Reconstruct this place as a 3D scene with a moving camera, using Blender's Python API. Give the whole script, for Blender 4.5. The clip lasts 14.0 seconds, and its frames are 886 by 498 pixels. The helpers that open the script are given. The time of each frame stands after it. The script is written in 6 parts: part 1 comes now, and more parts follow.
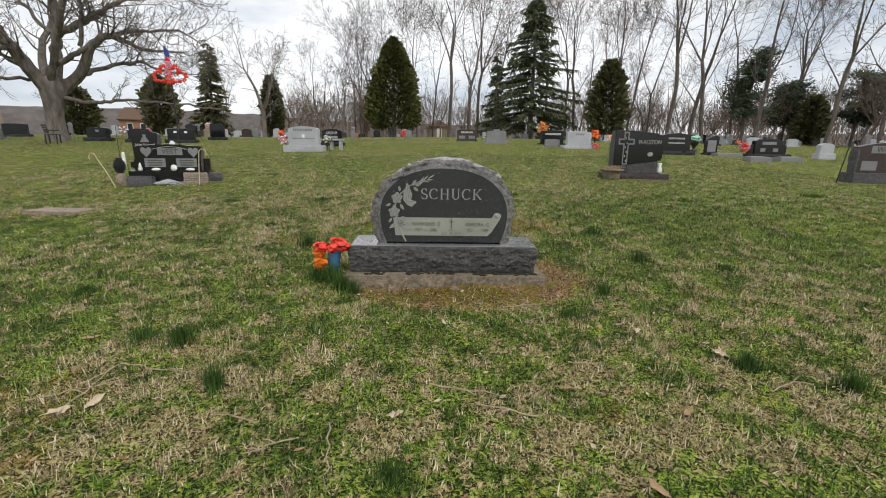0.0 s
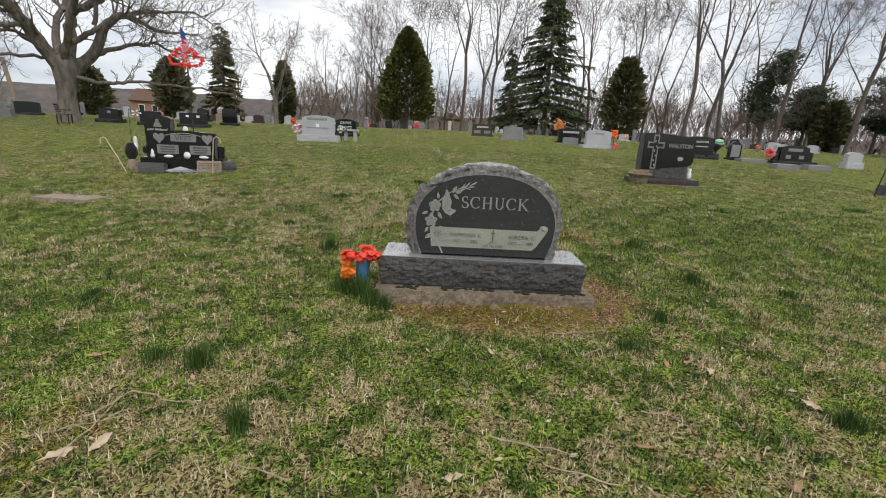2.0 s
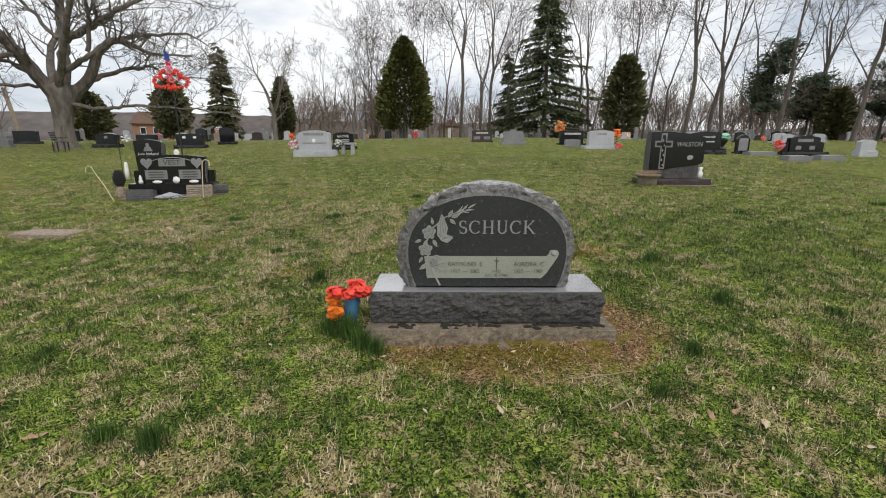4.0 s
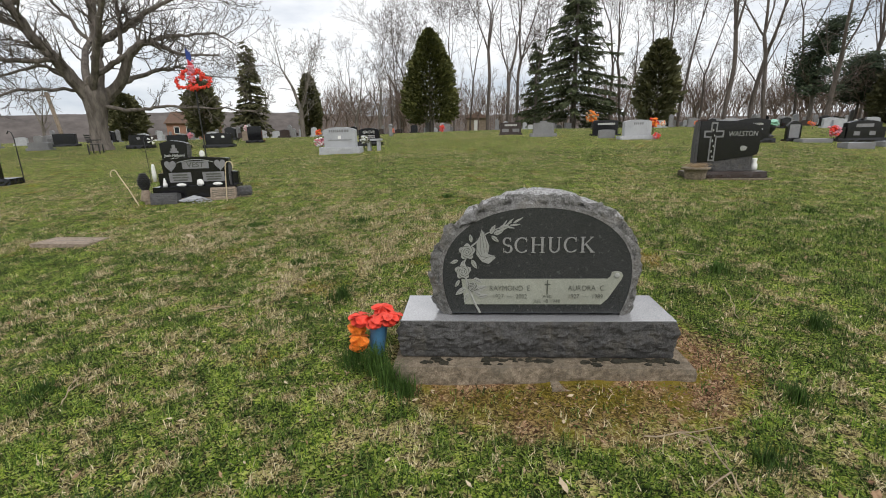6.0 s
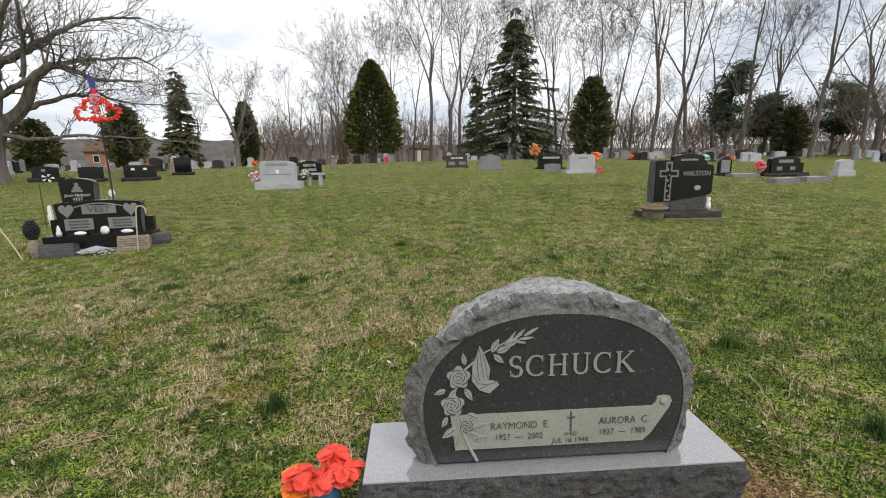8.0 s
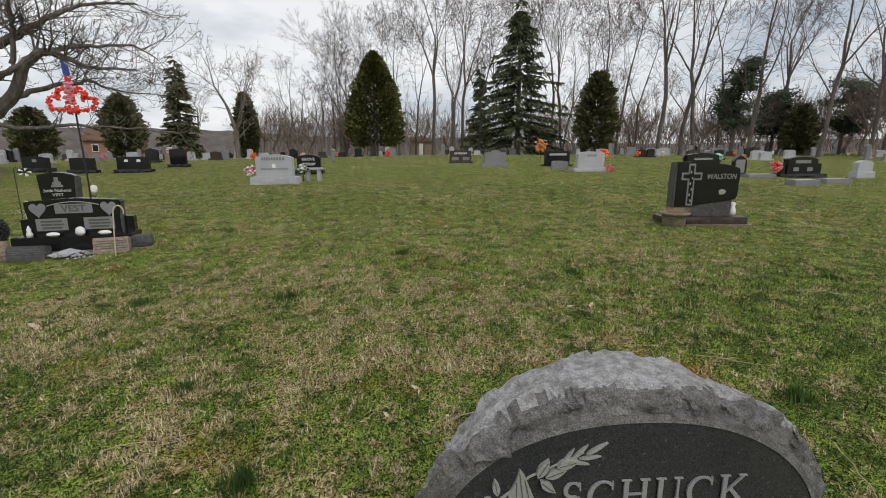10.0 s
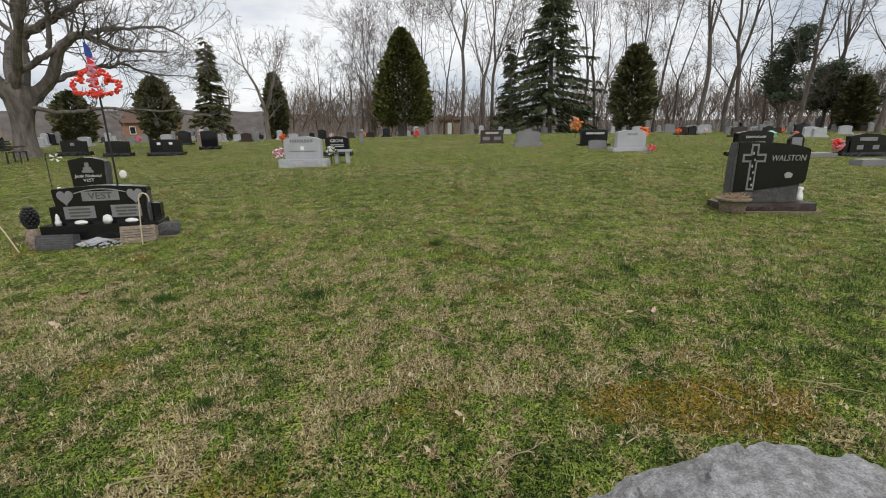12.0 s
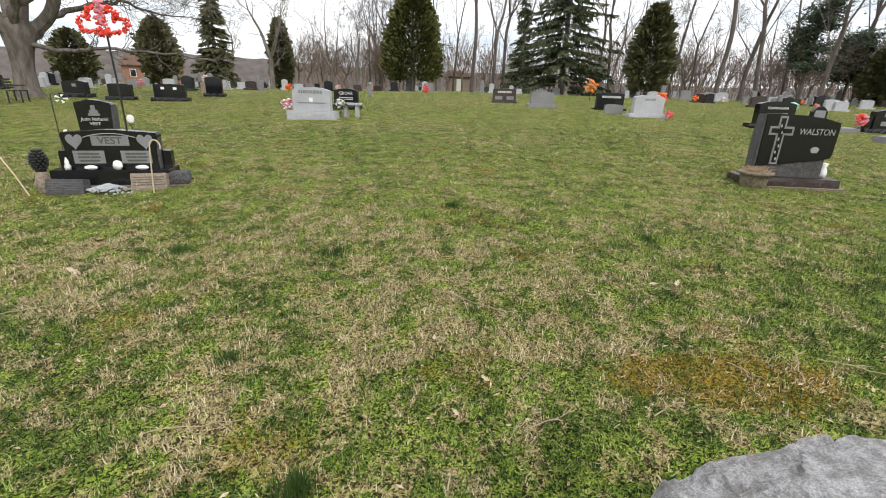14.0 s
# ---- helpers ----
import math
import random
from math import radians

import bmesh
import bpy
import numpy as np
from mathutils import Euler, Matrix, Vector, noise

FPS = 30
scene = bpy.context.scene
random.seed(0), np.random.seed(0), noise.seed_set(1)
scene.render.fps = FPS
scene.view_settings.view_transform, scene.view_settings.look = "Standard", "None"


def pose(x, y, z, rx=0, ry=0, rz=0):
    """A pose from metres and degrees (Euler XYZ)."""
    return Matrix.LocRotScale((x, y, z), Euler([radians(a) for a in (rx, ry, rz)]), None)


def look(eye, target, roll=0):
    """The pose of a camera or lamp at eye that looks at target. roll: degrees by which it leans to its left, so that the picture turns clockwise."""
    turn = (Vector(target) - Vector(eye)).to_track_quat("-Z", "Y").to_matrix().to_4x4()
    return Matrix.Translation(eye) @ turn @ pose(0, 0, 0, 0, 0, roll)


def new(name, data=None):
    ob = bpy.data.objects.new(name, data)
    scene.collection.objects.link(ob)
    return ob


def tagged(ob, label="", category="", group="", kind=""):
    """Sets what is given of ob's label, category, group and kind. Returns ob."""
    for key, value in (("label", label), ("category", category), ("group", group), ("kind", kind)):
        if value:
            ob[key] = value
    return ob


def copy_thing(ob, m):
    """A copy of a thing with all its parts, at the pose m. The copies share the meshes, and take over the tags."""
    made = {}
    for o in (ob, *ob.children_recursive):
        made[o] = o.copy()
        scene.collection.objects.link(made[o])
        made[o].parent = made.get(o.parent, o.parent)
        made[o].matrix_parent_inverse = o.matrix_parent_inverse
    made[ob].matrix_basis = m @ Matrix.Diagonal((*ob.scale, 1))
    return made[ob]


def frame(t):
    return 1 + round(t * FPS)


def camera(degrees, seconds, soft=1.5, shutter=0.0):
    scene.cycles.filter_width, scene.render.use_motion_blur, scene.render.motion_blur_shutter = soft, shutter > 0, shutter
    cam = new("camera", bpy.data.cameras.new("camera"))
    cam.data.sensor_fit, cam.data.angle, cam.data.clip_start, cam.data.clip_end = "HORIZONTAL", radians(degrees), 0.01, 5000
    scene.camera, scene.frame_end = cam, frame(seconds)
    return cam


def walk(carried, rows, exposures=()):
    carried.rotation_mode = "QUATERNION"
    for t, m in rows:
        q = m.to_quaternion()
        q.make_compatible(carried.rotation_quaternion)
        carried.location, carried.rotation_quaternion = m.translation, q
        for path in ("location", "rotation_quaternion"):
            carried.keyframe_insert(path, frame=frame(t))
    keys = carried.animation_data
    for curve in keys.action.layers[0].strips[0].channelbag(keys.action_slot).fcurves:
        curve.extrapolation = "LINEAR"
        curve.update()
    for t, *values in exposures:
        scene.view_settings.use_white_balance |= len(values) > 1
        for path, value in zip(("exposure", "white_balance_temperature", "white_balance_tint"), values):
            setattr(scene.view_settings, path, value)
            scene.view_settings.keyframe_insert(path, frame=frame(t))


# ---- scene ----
cam = camera(88.4, 14.0, soft=1.0)
PATH = [
    (0, (-0.073, -3.166, 1.02), (-0.03, -1.222, 0.551), 0.9),
    (0.5, (-0.085, -3.151, 1.013), (-0.061, -1.213, 0.521), 1.2),
    (1, (-0.149, -3.053, 0.992), (-0.145, -1.122, 0.471), 1.8),
    (1.5, (-0.244, -2.901, 1.016), (-0.235, -0.97, 0.495), 2.0),
    (2, (-0.297, -2.855, 1.077), (-0.276, -0.919, 0.576), 3.0),
    (2.5, (-0.301, -2.79, 1.07), (-0.321, -0.851, 0.582), 3.1),
    (3, (-0.192, -2.655, 1.082), (-0.201, -0.712, 0.607), -0.4),
    (5.5, (-0.343, -2.237, 1.188), (-0.351, -0.294, 0.713), 1.1),
    (6, (-0.312, -2.072, 1.178), (-0.435, -0.141, 0.675), -1.3),
    (6.5, (-0.31, -1.882, 1.233), (-0.557, 0.031, 0.705), -2.8),
    (7, (-0.416, -1.647, 1.26), (-0.517, 0.288, 0.766), -1.4),
    (7.5, (-0.478, -1.484, 1.322), (-0.379, 0.465, 0.885), -0.3),
    (8, (-0.462, -1.351, 1.327), (-0.34, 0.607, 0.937), -1.0),
    (10.5, (-0.482, -0.683, 1.42), (-0.376, 1.268, 0.991), 0.2),
    (11, (-0.434, -0.556, 1.433), (-0.495, 1.391, 0.982), -1.6),
    (11.5, (-0.45, -0.486, 1.441), (-0.707, 1.435, 0.948), -1.4),
    (12, (-0.559, -0.435, 1.437), (-0.562, 1.501, 0.935), -0.8),
    (12.5, (-0.705, -0.36, 1.426), (-0.529, 1.524, 0.777), -0.9),
    (13, (-0.742, -0.33, 1.422), (-0.668, 1.502, 0.623), -0.4),
    (13.5, (-0.735, -0.349, 1.417), (-0.738, 1.472, 0.591), 0.7),
    (14, (-0.709, -0.379, 1.438), (-0.716, 1.506, 0.769), 1.7),
]
walk(cam, [(t, look(eye, target, roll)) for t, eye, target, roll in PATH], exposures=((0, 0.25), (3, 0.25), (6.5, 0.3), (8.2, 0.35), (10.3, -0.03), (11.5, 0.02), (12, 0.1), (12.5, 0.18), (13.2, 0.5), (14, 0.68)))

# ---- world and light ----
SUN_EL, SUN_AZ = 48.0, 150.0
world = bpy.data.worlds.new("overcast_sky")
scene.world = world
world.use_nodes = True
wt = world.node_tree
wt.nodes.clear()
w_out = wt.nodes.new("ShaderNodeOutputWorld")
w_bg = wt.nodes.new("ShaderNodeBackground")
w_sky = wt.nodes.new("ShaderNodeTexSky")
w_sky.sky_type = "NISHITA"
w_sky.sun_disc = False
w_sky.sun_elevation, w_sky.sun_rotation = radians(SUN_EL), radians(SUN_AZ)
w_scale = wt.nodes.new("ShaderNodeMixRGB")
w_scale.blend_type = "MULTIPLY"
w_scale.inputs[0].default_value = 1.0
w_scale.inputs[2].default_value = (0.10, 0.10, 0.10, 1)
w_co = wt.nodes.new("ShaderNodeTexCoord")
w_map = wt.nodes.new("ShaderNodeMapping")
w_map.inputs["Scale"].default_value = (1.0, 1.0, 3.2)
w_n = wt.nodes.new("ShaderNodeTexNoise")
w_n.inputs["Scale"].default_value = 2.3
w_n.inputs["Detail"].default_value = 7
w_n.inputs["Roughness"].default_value = 0.55
w_ramp = wt.nodes.new("ShaderNodeValToRGB")
w_ramp.color_ramp.elements[0].position = 0.43
w_ramp.color_ramp.elements[0].color = (0.52, 0.57, 0.645, 1)
w_ramp.color_ramp.elements[1].position = 0.64
w_ramp.color_ramp.elements[1].color = (0.94, 0.942, 0.95, 1)
w_mix = wt.nodes.new("ShaderNodeMixRGB")
w_mix.inputs[0].default_value = 0.9
wt.links.new(w_co.outputs["Generated"], w_map.inputs[0])
wt.links.new(w_map.outputs[0], w_n.inputs["Vector"])
w_sep = wt.nodes.new("ShaderNodeSeparateXYZ")
w_rise = wt.nodes.new("ShaderNodeMath")
w_rise.operation = "MULTIPLY_ADD"
w_rise.inputs[1].default_value = 0.60
wt.links.new(w_co.outputs["Generated"], w_sep.inputs[0])
wt.links.new(w_sep.outputs[2], w_rise.inputs[0])
wt.links.new(w_n.outputs[0], w_rise.inputs[2])
wt.links.new(w_rise.outputs[0], w_ramp.inputs[0])
wt.links.new(w_sky.outputs[0], w_scale.inputs[1])
wt.links.new(w_scale.outputs[0], w_mix.inputs[1])
wt.links.new(w_ramp.outputs[0], w_mix.inputs[2])
wt.links.new(w_mix.outputs[0], w_bg.inputs[0])
w_bg.inputs[1].default_value = 1.0
wt.links.new(w_bg.outputs[0], w_out.inputs[0])

sun = new("sun", bpy.data.lights.new("sun", "SUN"))
sun.data.energy, sun.data.angle, sun.data.color = 1.3, radians(22), (1.0, 0.96, 0.9)
sun.matrix_world = look((0, 0, 0), (-math.sin(radians(SUN_AZ)) * math.cos(radians(SUN_EL)), -math.cos(radians(SUN_AZ)) * math.cos(radians(SUN_EL)), -math.sin(radians(SUN_EL))))


# ---- materials ----
class Nodes:
    """A small builder for one node material."""

    def __init__(self, name, rough=0.6, metal=0.0, spec=0.5):
        self.mat = bpy.data.materials.new(name)
        self.mat.use_nodes = True
        self.t = self.mat.node_tree
        self.b = self.t.nodes["Principled BSDF"]
        self.b.inputs["Roughness"].default_value = rough
        self.b.inputs["Metallic"].default_value = metal
        self.b.inputs["Specular IOR Level"].default_value = spec
        self.pos = self.add("ShaderNodeNewGeometry").outputs["Position"]

    def add(self, kind):
        return self.t.nodes.new(kind)

    def link(self, a, b):
        self.t.links.new(a, b)

    def local(self):
        return self.add("ShaderNodeTexCoord").outputs["Object"]

    def noise(self, scale, detail=4, rough=0.6, at=None):
        n = self.add("ShaderNodeTexNoise")
        n.inputs["Scale"].default_value, n.inputs["Detail"].default_value, n.inputs["Roughness"].default_value = scale, detail, rough
        self.link(at or self.pos, n.inputs["Vector"])
        return n.outputs[0]

    def voronoi(self, scale, at=None):
        n = self.add("ShaderNodeTexVoronoi")
        n.inputs["Scale"].default_value = scale
        self.link(at or self.pos, n.inputs["Vector"])
        return n

    def ramp(self, fac, *stops):
        r = self.add("ShaderNodeValToRGB")
        while len(r.color_ramp.elements) < len(stops):
            r.color_ramp.elements.new(0.5)
        for e, (p, c) in zip(r.color_ramp.elements, stops):
            e.position, e.color = p, (*c, 1) if len(c) == 3 else c
        self.link(fac, r.inputs[0])
        return r.outputs[0]

    def level(self, fac, lo, hi, a=0.0, b=1.0):
        m = self.add("ShaderNodeMapRange")
        for k, v in enumerate((lo, hi, a, b)):
            m.inputs[k + 1].default_value = v
        self.link(fac, m.inputs[0])
        return m.outputs[0]

    def mix(self, fac, a, b, how="MIX"):
        m = self.add("ShaderNodeMixRGB")
        m.blend_type = how
        for k, v in enumerate((fac, a, b)):
            if isinstance(v, (int, float)):
                m.inputs[k].default_value = v
            elif isinstance(v, tuple):
                m.inputs[k].default_value = (*v, 1)
            else:
                self.link(v, m.inputs[k])
        return m.outputs[0]

    def math(self, how, a, b=0.0):
        m = self.add("ShaderNodeMath")
        m.operation = how
        for k, v in enumerate((a, b)):
            if isinstance(v, (int, float)):
                m.inputs[k].default_value = v
            else:
                self.link(v, m.inputs[k])
        return m.outputs[0]

    def color(self, c):
        if isinstance(c, tuple):
            self.b.inputs["Base Color"].default_value = (*c, 1)
        else:
            self.link(c, self.b.inputs["Base Color"])

    def turf_normal(self, amount):
        """Shades a thin blade partly as the turf that it is part of."""
        keep, lift, norm = self.add("ShaderNodeVectorMath"), self.add("ShaderNodeVectorMath"), self.add("ShaderNodeVectorMath")
        keep.operation, lift.operation, norm.operation = "SCALE", "ADD", "NORMALIZE"
        self.link(self.add("ShaderNodeNewGeometry").outputs["Normal"], keep.inputs[0])
        keep.inputs["Scale"].default_value = 1 - amount
        lift.inputs[1].default_value = (0, 0, amount)
        self.link(keep.outputs[0], lift.inputs[0])
        self.link(lift.outputs[0], norm.inputs[0])
        self.link(norm.outputs[0], self.b.inputs["Normal"])

    def bump(self, height, strength=0.5, dist=0.01):
        n = self.add("ShaderNodeBump")
        n.inputs["Strength"].default_value, n.inputs["Distance"].default_value = strength, dist
        self.link(height, n.inputs["Height"])
        self.link(n.outputs[0], self.b.inputs["Normal"])


def granite(name, dark, light, rough, fleck=(0.6, 0.6, 0.62), bump=0.0, stain=0.0):
    """Speckled stone: grains of two sizes, broad cloudiness, and weather stains."""
    n = Nodes(name, rough)
    co = n.local()
    grain = n.ramp(n.noise(260, 3, 0.7, co), (0.36, dark), (0.62, light))
    big = n.noise(3.0, 5, 0.6, co)
    col = n.mix(n.level(big, 0.3, 0.7, 0.0, 0.35), grain, tuple(0.6 * c for c in dark))
    spots = n.voronoi(190, co)
    col = n.mix(n.level(spots.outputs["Distance"], 0.12, 0.06), col, fleck)
    if bump:
        mott = n.noise(34, 6, 0.75, co)
        col = n.mix(n.level(mott, 0.40, 0.62, 0.1, 0.7), n.mix(1.0, col, (0.45, 0.44, 0.42), "MULTIPLY"), n.mix(1.0, col, (1.45, 1.45, 1.48), "MULTIPLY"))
    if stain:
        col = n.mix(n.level(n.noise(7, 6, 0.7, co), 0.52, 0.72, 0, stain), col, (0.17, 0.15, 0.115))
    n.color(col)
    if bump:
        n.bump(n.mix(0.55, n.noise(45, 6, 0.75, co), n.noise(11, 5, 0.65, co)), bump, 0.05)
    else:
        n.link(n.level(n.noise(60, 3, 0.5, co), 0.3, 0.7, rough * 0.8, rough * 1.3), n.b.inputs["Roughness"])
    return n.mat


def plain(name, c, rough=0.5, metal=0.0, vary=0.25, scale=25, bump=0.0):
    n = Nodes(name, rough, metal)
    co = n.local()
    n.color(n.mix(n.level(n.noise(scale, 5, 0.6, co), 0.3, 0.7), tuple(v * (1 - vary) for v in c), tuple(min(1, v * (1 + vary)) for v in c)))
    if bump:
        n.bump(n.noise(scale * 3, 5, 0.6, co), bump, 0.01)
    return n.mat


GREEN_A, GREEN_B, STRAW, STRAW_B = (0.080, 0.122, 0.014), (0.195, 0.252, 0.034), (0.43, 0.350, 0.180), (0.25, 0.192, 0.088)


def zone(n, cx, cy, rx, ry, amount):
    """A soft oval on the lawn, for a spot that is drier or greener than the rest."""
    sep = n.add("ShaderNodeSeparateXYZ")
    n.link(n.pos, sep.inputs[0])
    dx = n.math("DIVIDE", n.math("SUBTRACT", sep.outputs[0], cx), rx)
    dy = n.math("DIVIDE", n.math("SUBTRACT", sep.outputs[1], cy), ry)
    return n.level(n.math("ADD", n.math("MULTIPLY", dx, dx), n.math("MULTIPLY", dy, dy)), 1.0, 0.1, 0.0, amount)


def lawn_patches(n):
    """How dry the lawn is at a place, 0 to 1: broad swathes, hand-sized tufts and finer wisps."""
    broad = n.noise(0.6, 3, 0.6)
    tuft = n.noise(5.0, 6, 0.74)
    wisp = n.math("MULTIPLY", n.math("SUBTRACT", n.noise(17, 3, 0.65), 0.5), 0.5)
    dry = n.math("ADD", n.mix(0.8, broad, tuft), wisp)
    for spot_ in ((-1.6, 2.6, 2.4, 1.5, 0.07), (-0.2, 1.75, 0.9, 0.28, 0.10), (-1.3, -1.5, 1.3, 0.8, 0.07), (0.9, -1.6, 1.2, 0.6, 0.06), (-0.1, -0.8, 0.9, 0.4, -0.07), (3.4, 1.8, 2.4, 2.0, -0.05), (-5.0, 1.2, 1.6, 1.2, -0.07), (1.5, 8.5, 11.0, 5.5, -0.02)):
        dry = n.math("ADD", dry, n.math("MULTIPLY", zone(n, *spot_), 0.6))
    return n.level(dry, 0.492, 0.572)


def clump_tone(n, col):
    """Makes a grass colour deeper and paler in clumps, by noise."""
    return n.mix(n.level(n.noise(4.6, 6, 0.74), 0.42, 0.58), n.mix(1.0, col, (0.50, 0.58, 0.52), "MULTIPLY"), n.mix(1.0, col, (1.37, 1.38, 1.24), "MULTIPLY"))


def dirt_ring(n):
    """Bare litter-strewn soil worn round the big headstone."""
    sep = n.add("ShaderNodeSeparateXYZ")
    n.link(n.pos, sep.inputs[0])
    dx = n.math("DIVIDE", n.math("SUBTRACT", sep.outputs[0], 0.17), 0.92)
    dy = n.math("DIVIDE", n.math("SUBTRACT", sep.outputs[1], 0.03), 0.56)
    r = n.math("SQRT", n.math("ADD", n.math("MULTIPLY", dx, dx), n.math("MULTIPLY", dy, dy)))
    r = n.math("ADD", r, n.math("MULTIPLY", n.math("SUBTRACT", n.noise(3.0, 5, 0.6), 0.5), 0.9))
    return n.level(r, 1.08, 0.72)


def make_ground():
    n = Nodes("lawn_soil", 0.95, spec=0.1)
    fine = n.noise(60, 6, 0.75)
    warp = n.add("ShaderNodeMixRGB")
    warp.blend_type = "ADD"
    warp.inputs[0].default_value = 0.05
    n.link(n.pos, warp.inputs[1])
    nz = n.add("ShaderNodeTexNoise")
    nz.inputs["Scale"].default_value = 30
    n.link(n.pos, nz.inputs["Vector"])
    n.link(nz.outputs[1], warp.inputs[2])
    cells = n.voronoi(120, warp.outputs[0])
    pick = n.add("ShaderNodeSeparateXYZ")
    n.link(cells.outputs["Color"], pick.inputs[0])
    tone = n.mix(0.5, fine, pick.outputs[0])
    # Near-black low stops put the shade between grass blades into the colour.
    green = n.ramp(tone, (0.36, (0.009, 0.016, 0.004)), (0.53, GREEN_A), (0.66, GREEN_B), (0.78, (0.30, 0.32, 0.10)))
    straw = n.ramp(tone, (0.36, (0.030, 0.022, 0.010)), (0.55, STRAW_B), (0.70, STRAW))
    col = n.mix(n.math("ADD", n.math("MULTIPLY", lawn_patches(n), 0.72), n.level(pick.outputs[1], 0.72, 0.78, 0, 0.25)), clump_tone(n, green), straw)
    moss_lawn = n.math("MAXIMUM", n.level(n.noise(1.7, 4, 0.6), 0.60, 0.68, 0, 0.6), n.level(n.math("ADD", zone(n, 0.65, 1.48, 0.75, 0.26, 0.6), n.noise(6, 4, 0.6)), 0.66, 0.86, 0, 0.85))
    col = n.mix(moss_lawn, col, n.ramp(tone, (0.38, (0.035, 0.028, 0.005)), (0.7, (0.26, 0.16, 0.020))))
    soil = n.ramp(tone, (0.25, (0.045, 0.022, 0.012)), (0.5, (0.20, 0.105, 0.058)), (0.72, (0.42, 0.28, 0.17)))
    moss = n.mix(n.level(n.noise(4.5, 5, 0.6), 0.48, 0.58, 0, 0.85), soil, (0.17, 0.135, 0.014))
    band = n.level(n.math("ADD", zone(n, 0.0, -0.28, 0.75, 0.22, 0.6), n.noise(7, 5, 0.65)), 0.76, 1.0, 0, 0.75)
    moss = n.mix(band, moss, n.ramp(tone, (0.38, (0.035, 0.030, 0.005)), (0.7, (0.19, 0.15, 0.018))))
    n.color(n.mix(dirt_ring(n), col, moss))
    n.bump(n.mix(0.5, tone, n.noise(120, 4, 0.7)), 0.6, 0.015)
    return n.mat


def make_blade(name, bias):
    """Grass blades: green or straw by patch and by chance; a higher bias gives more straw."""
    n = Nodes(name, 0.65, spec=0.15)
    rnd = n.add("ShaderNodeNewGeometry").outputs["Random Per Island"]
    rnd2 = n.math("FRACT", n.math("MULTIPLY", rnd, 37.0))
    green = n.ramp(rnd, (0.0, (0.006, 0.017, 0.003)), (0.42, (0.036, 0.076, 0.009)), (0.80, (0.125, 0.198, 0.026)), (1.0, (0.30, 0.36, 0.12)))
    straw = n.ramp(rnd, (0.0, (0.085, 0.058, 0.030)), (0.5, (0.35, 0.28, 0.155)), (1.0, (0.72, 0.63, 0.42)))
    turn = n.math("ADD", n.math("MULTIPLY", lawn_patches(n), 0.72), n.math("MULTIPLY", n.math("SUBTRACT", rnd2, 0.47 - bias), 0.56))
    n.turf_normal(0.6)
    n.color(n.mix(n.level(turn, 0.44, 0.52), clump_tone(n, green), straw))
    return n.mat


def make_bark(name, a, b, scale=6):
    n = Nodes(name, 0.9, spec=0.2)
    co = n.local()
    m = n.add("ShaderNodeMapping")
    m.inputs["Scale"].default_value = (1, 1, 0.25)
    n.link(co, m.inputs[0])
    ridges = n.noise(scale, 6, 0.7, m.outputs[0])
    n.color(n.ramp(ridges, (0.3, a), (0.68, b)))
    n.bump(ridges, 0.8, 0.05)
    return n.mat


def make_needles(name, a, b):
    n = Nodes(name, 0.7, spec=0.2)
    rnd = n.add("ShaderNodeNewGeometry").outputs["Random Per Island"]
    n.color(n.mix(n.level(n.noise(0.9, 4, 0.6), 0.35, 0.65, 0, 0.6), n.ramp(rnd, (0.0, a), (1.0, b)), tuple(v * 0.6 for v in a)))
    return n.mat


M_GROUND = make_ground()
M_BLADE = make_blade("grass_blade", 0.0)
M_STRAW = make_blade("dry_blade", 0.45)
M_TUFT = make_needles("tuft_green", (0.026, 0.062, 0.012), (0.095, 0.170, 0.032))
M_POLISH = granite("polished_dark_granite", (0.018, 0.019, 0.021), (0.058, 0.060, 0.064), 0.22, (0.13, 0.13, 0.14))
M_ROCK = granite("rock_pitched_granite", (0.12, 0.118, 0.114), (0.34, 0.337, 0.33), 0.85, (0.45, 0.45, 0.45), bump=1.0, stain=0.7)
M_BASE = granite("rock_faced_base_granite", (0.045, 0.044, 0.045), (0.155, 0.153, 0.15), 0.85, (0.26, 0.26, 0.26), bump=1.0, stain=0.5)
# M_ROCK's stone, with the sky light on its top put into the colour.
M_TOP = granite("sky_lit_granite_top", (0.33, 0.33, 0.335), (0.66, 0.66, 0.675), 0.75, (0.72, 0.72, 0.72), bump=1.0, stain=0.4)
M_DROCK = granite("dark_broken_granite", (0.045, 0.045, 0.047), (0.14, 0.14, 0.145), 0.8, (0.2, 0.2, 0.2), bump=0.8, stain=0.2)
M_BASETOP = granite("steeled_granite_top", (0.22, 0.223, 0.235), (0.36, 0.365, 0.38), 0.16, (0.42, 0.42, 0.44))
M_BASETOP.node_tree.nodes["Principled BSDF"].inputs["Coat Weight"].default_value = 1.0
M_BASETOP.node_tree.nodes["Principled BSDF"].inputs["Coat Roughness"].default_value = 0.06
M_BASETOP.node_tree.nodes["Principled BSDF"].inputs["Coat IOR"].default_value = 1.9
M_PANEL = granite("frosted_granite", (0.23, 0.24, 0.205), (0.35, 0.36, 0.305), 0.7, (0.48, 0.48, 0.44), stain=0.25)
M_CARVE = granite("carved_granite", (0.24, 0.245, 0.23), (0.38, 0.385, 0.36), 0.8, (0.6, 0.6, 0.6))
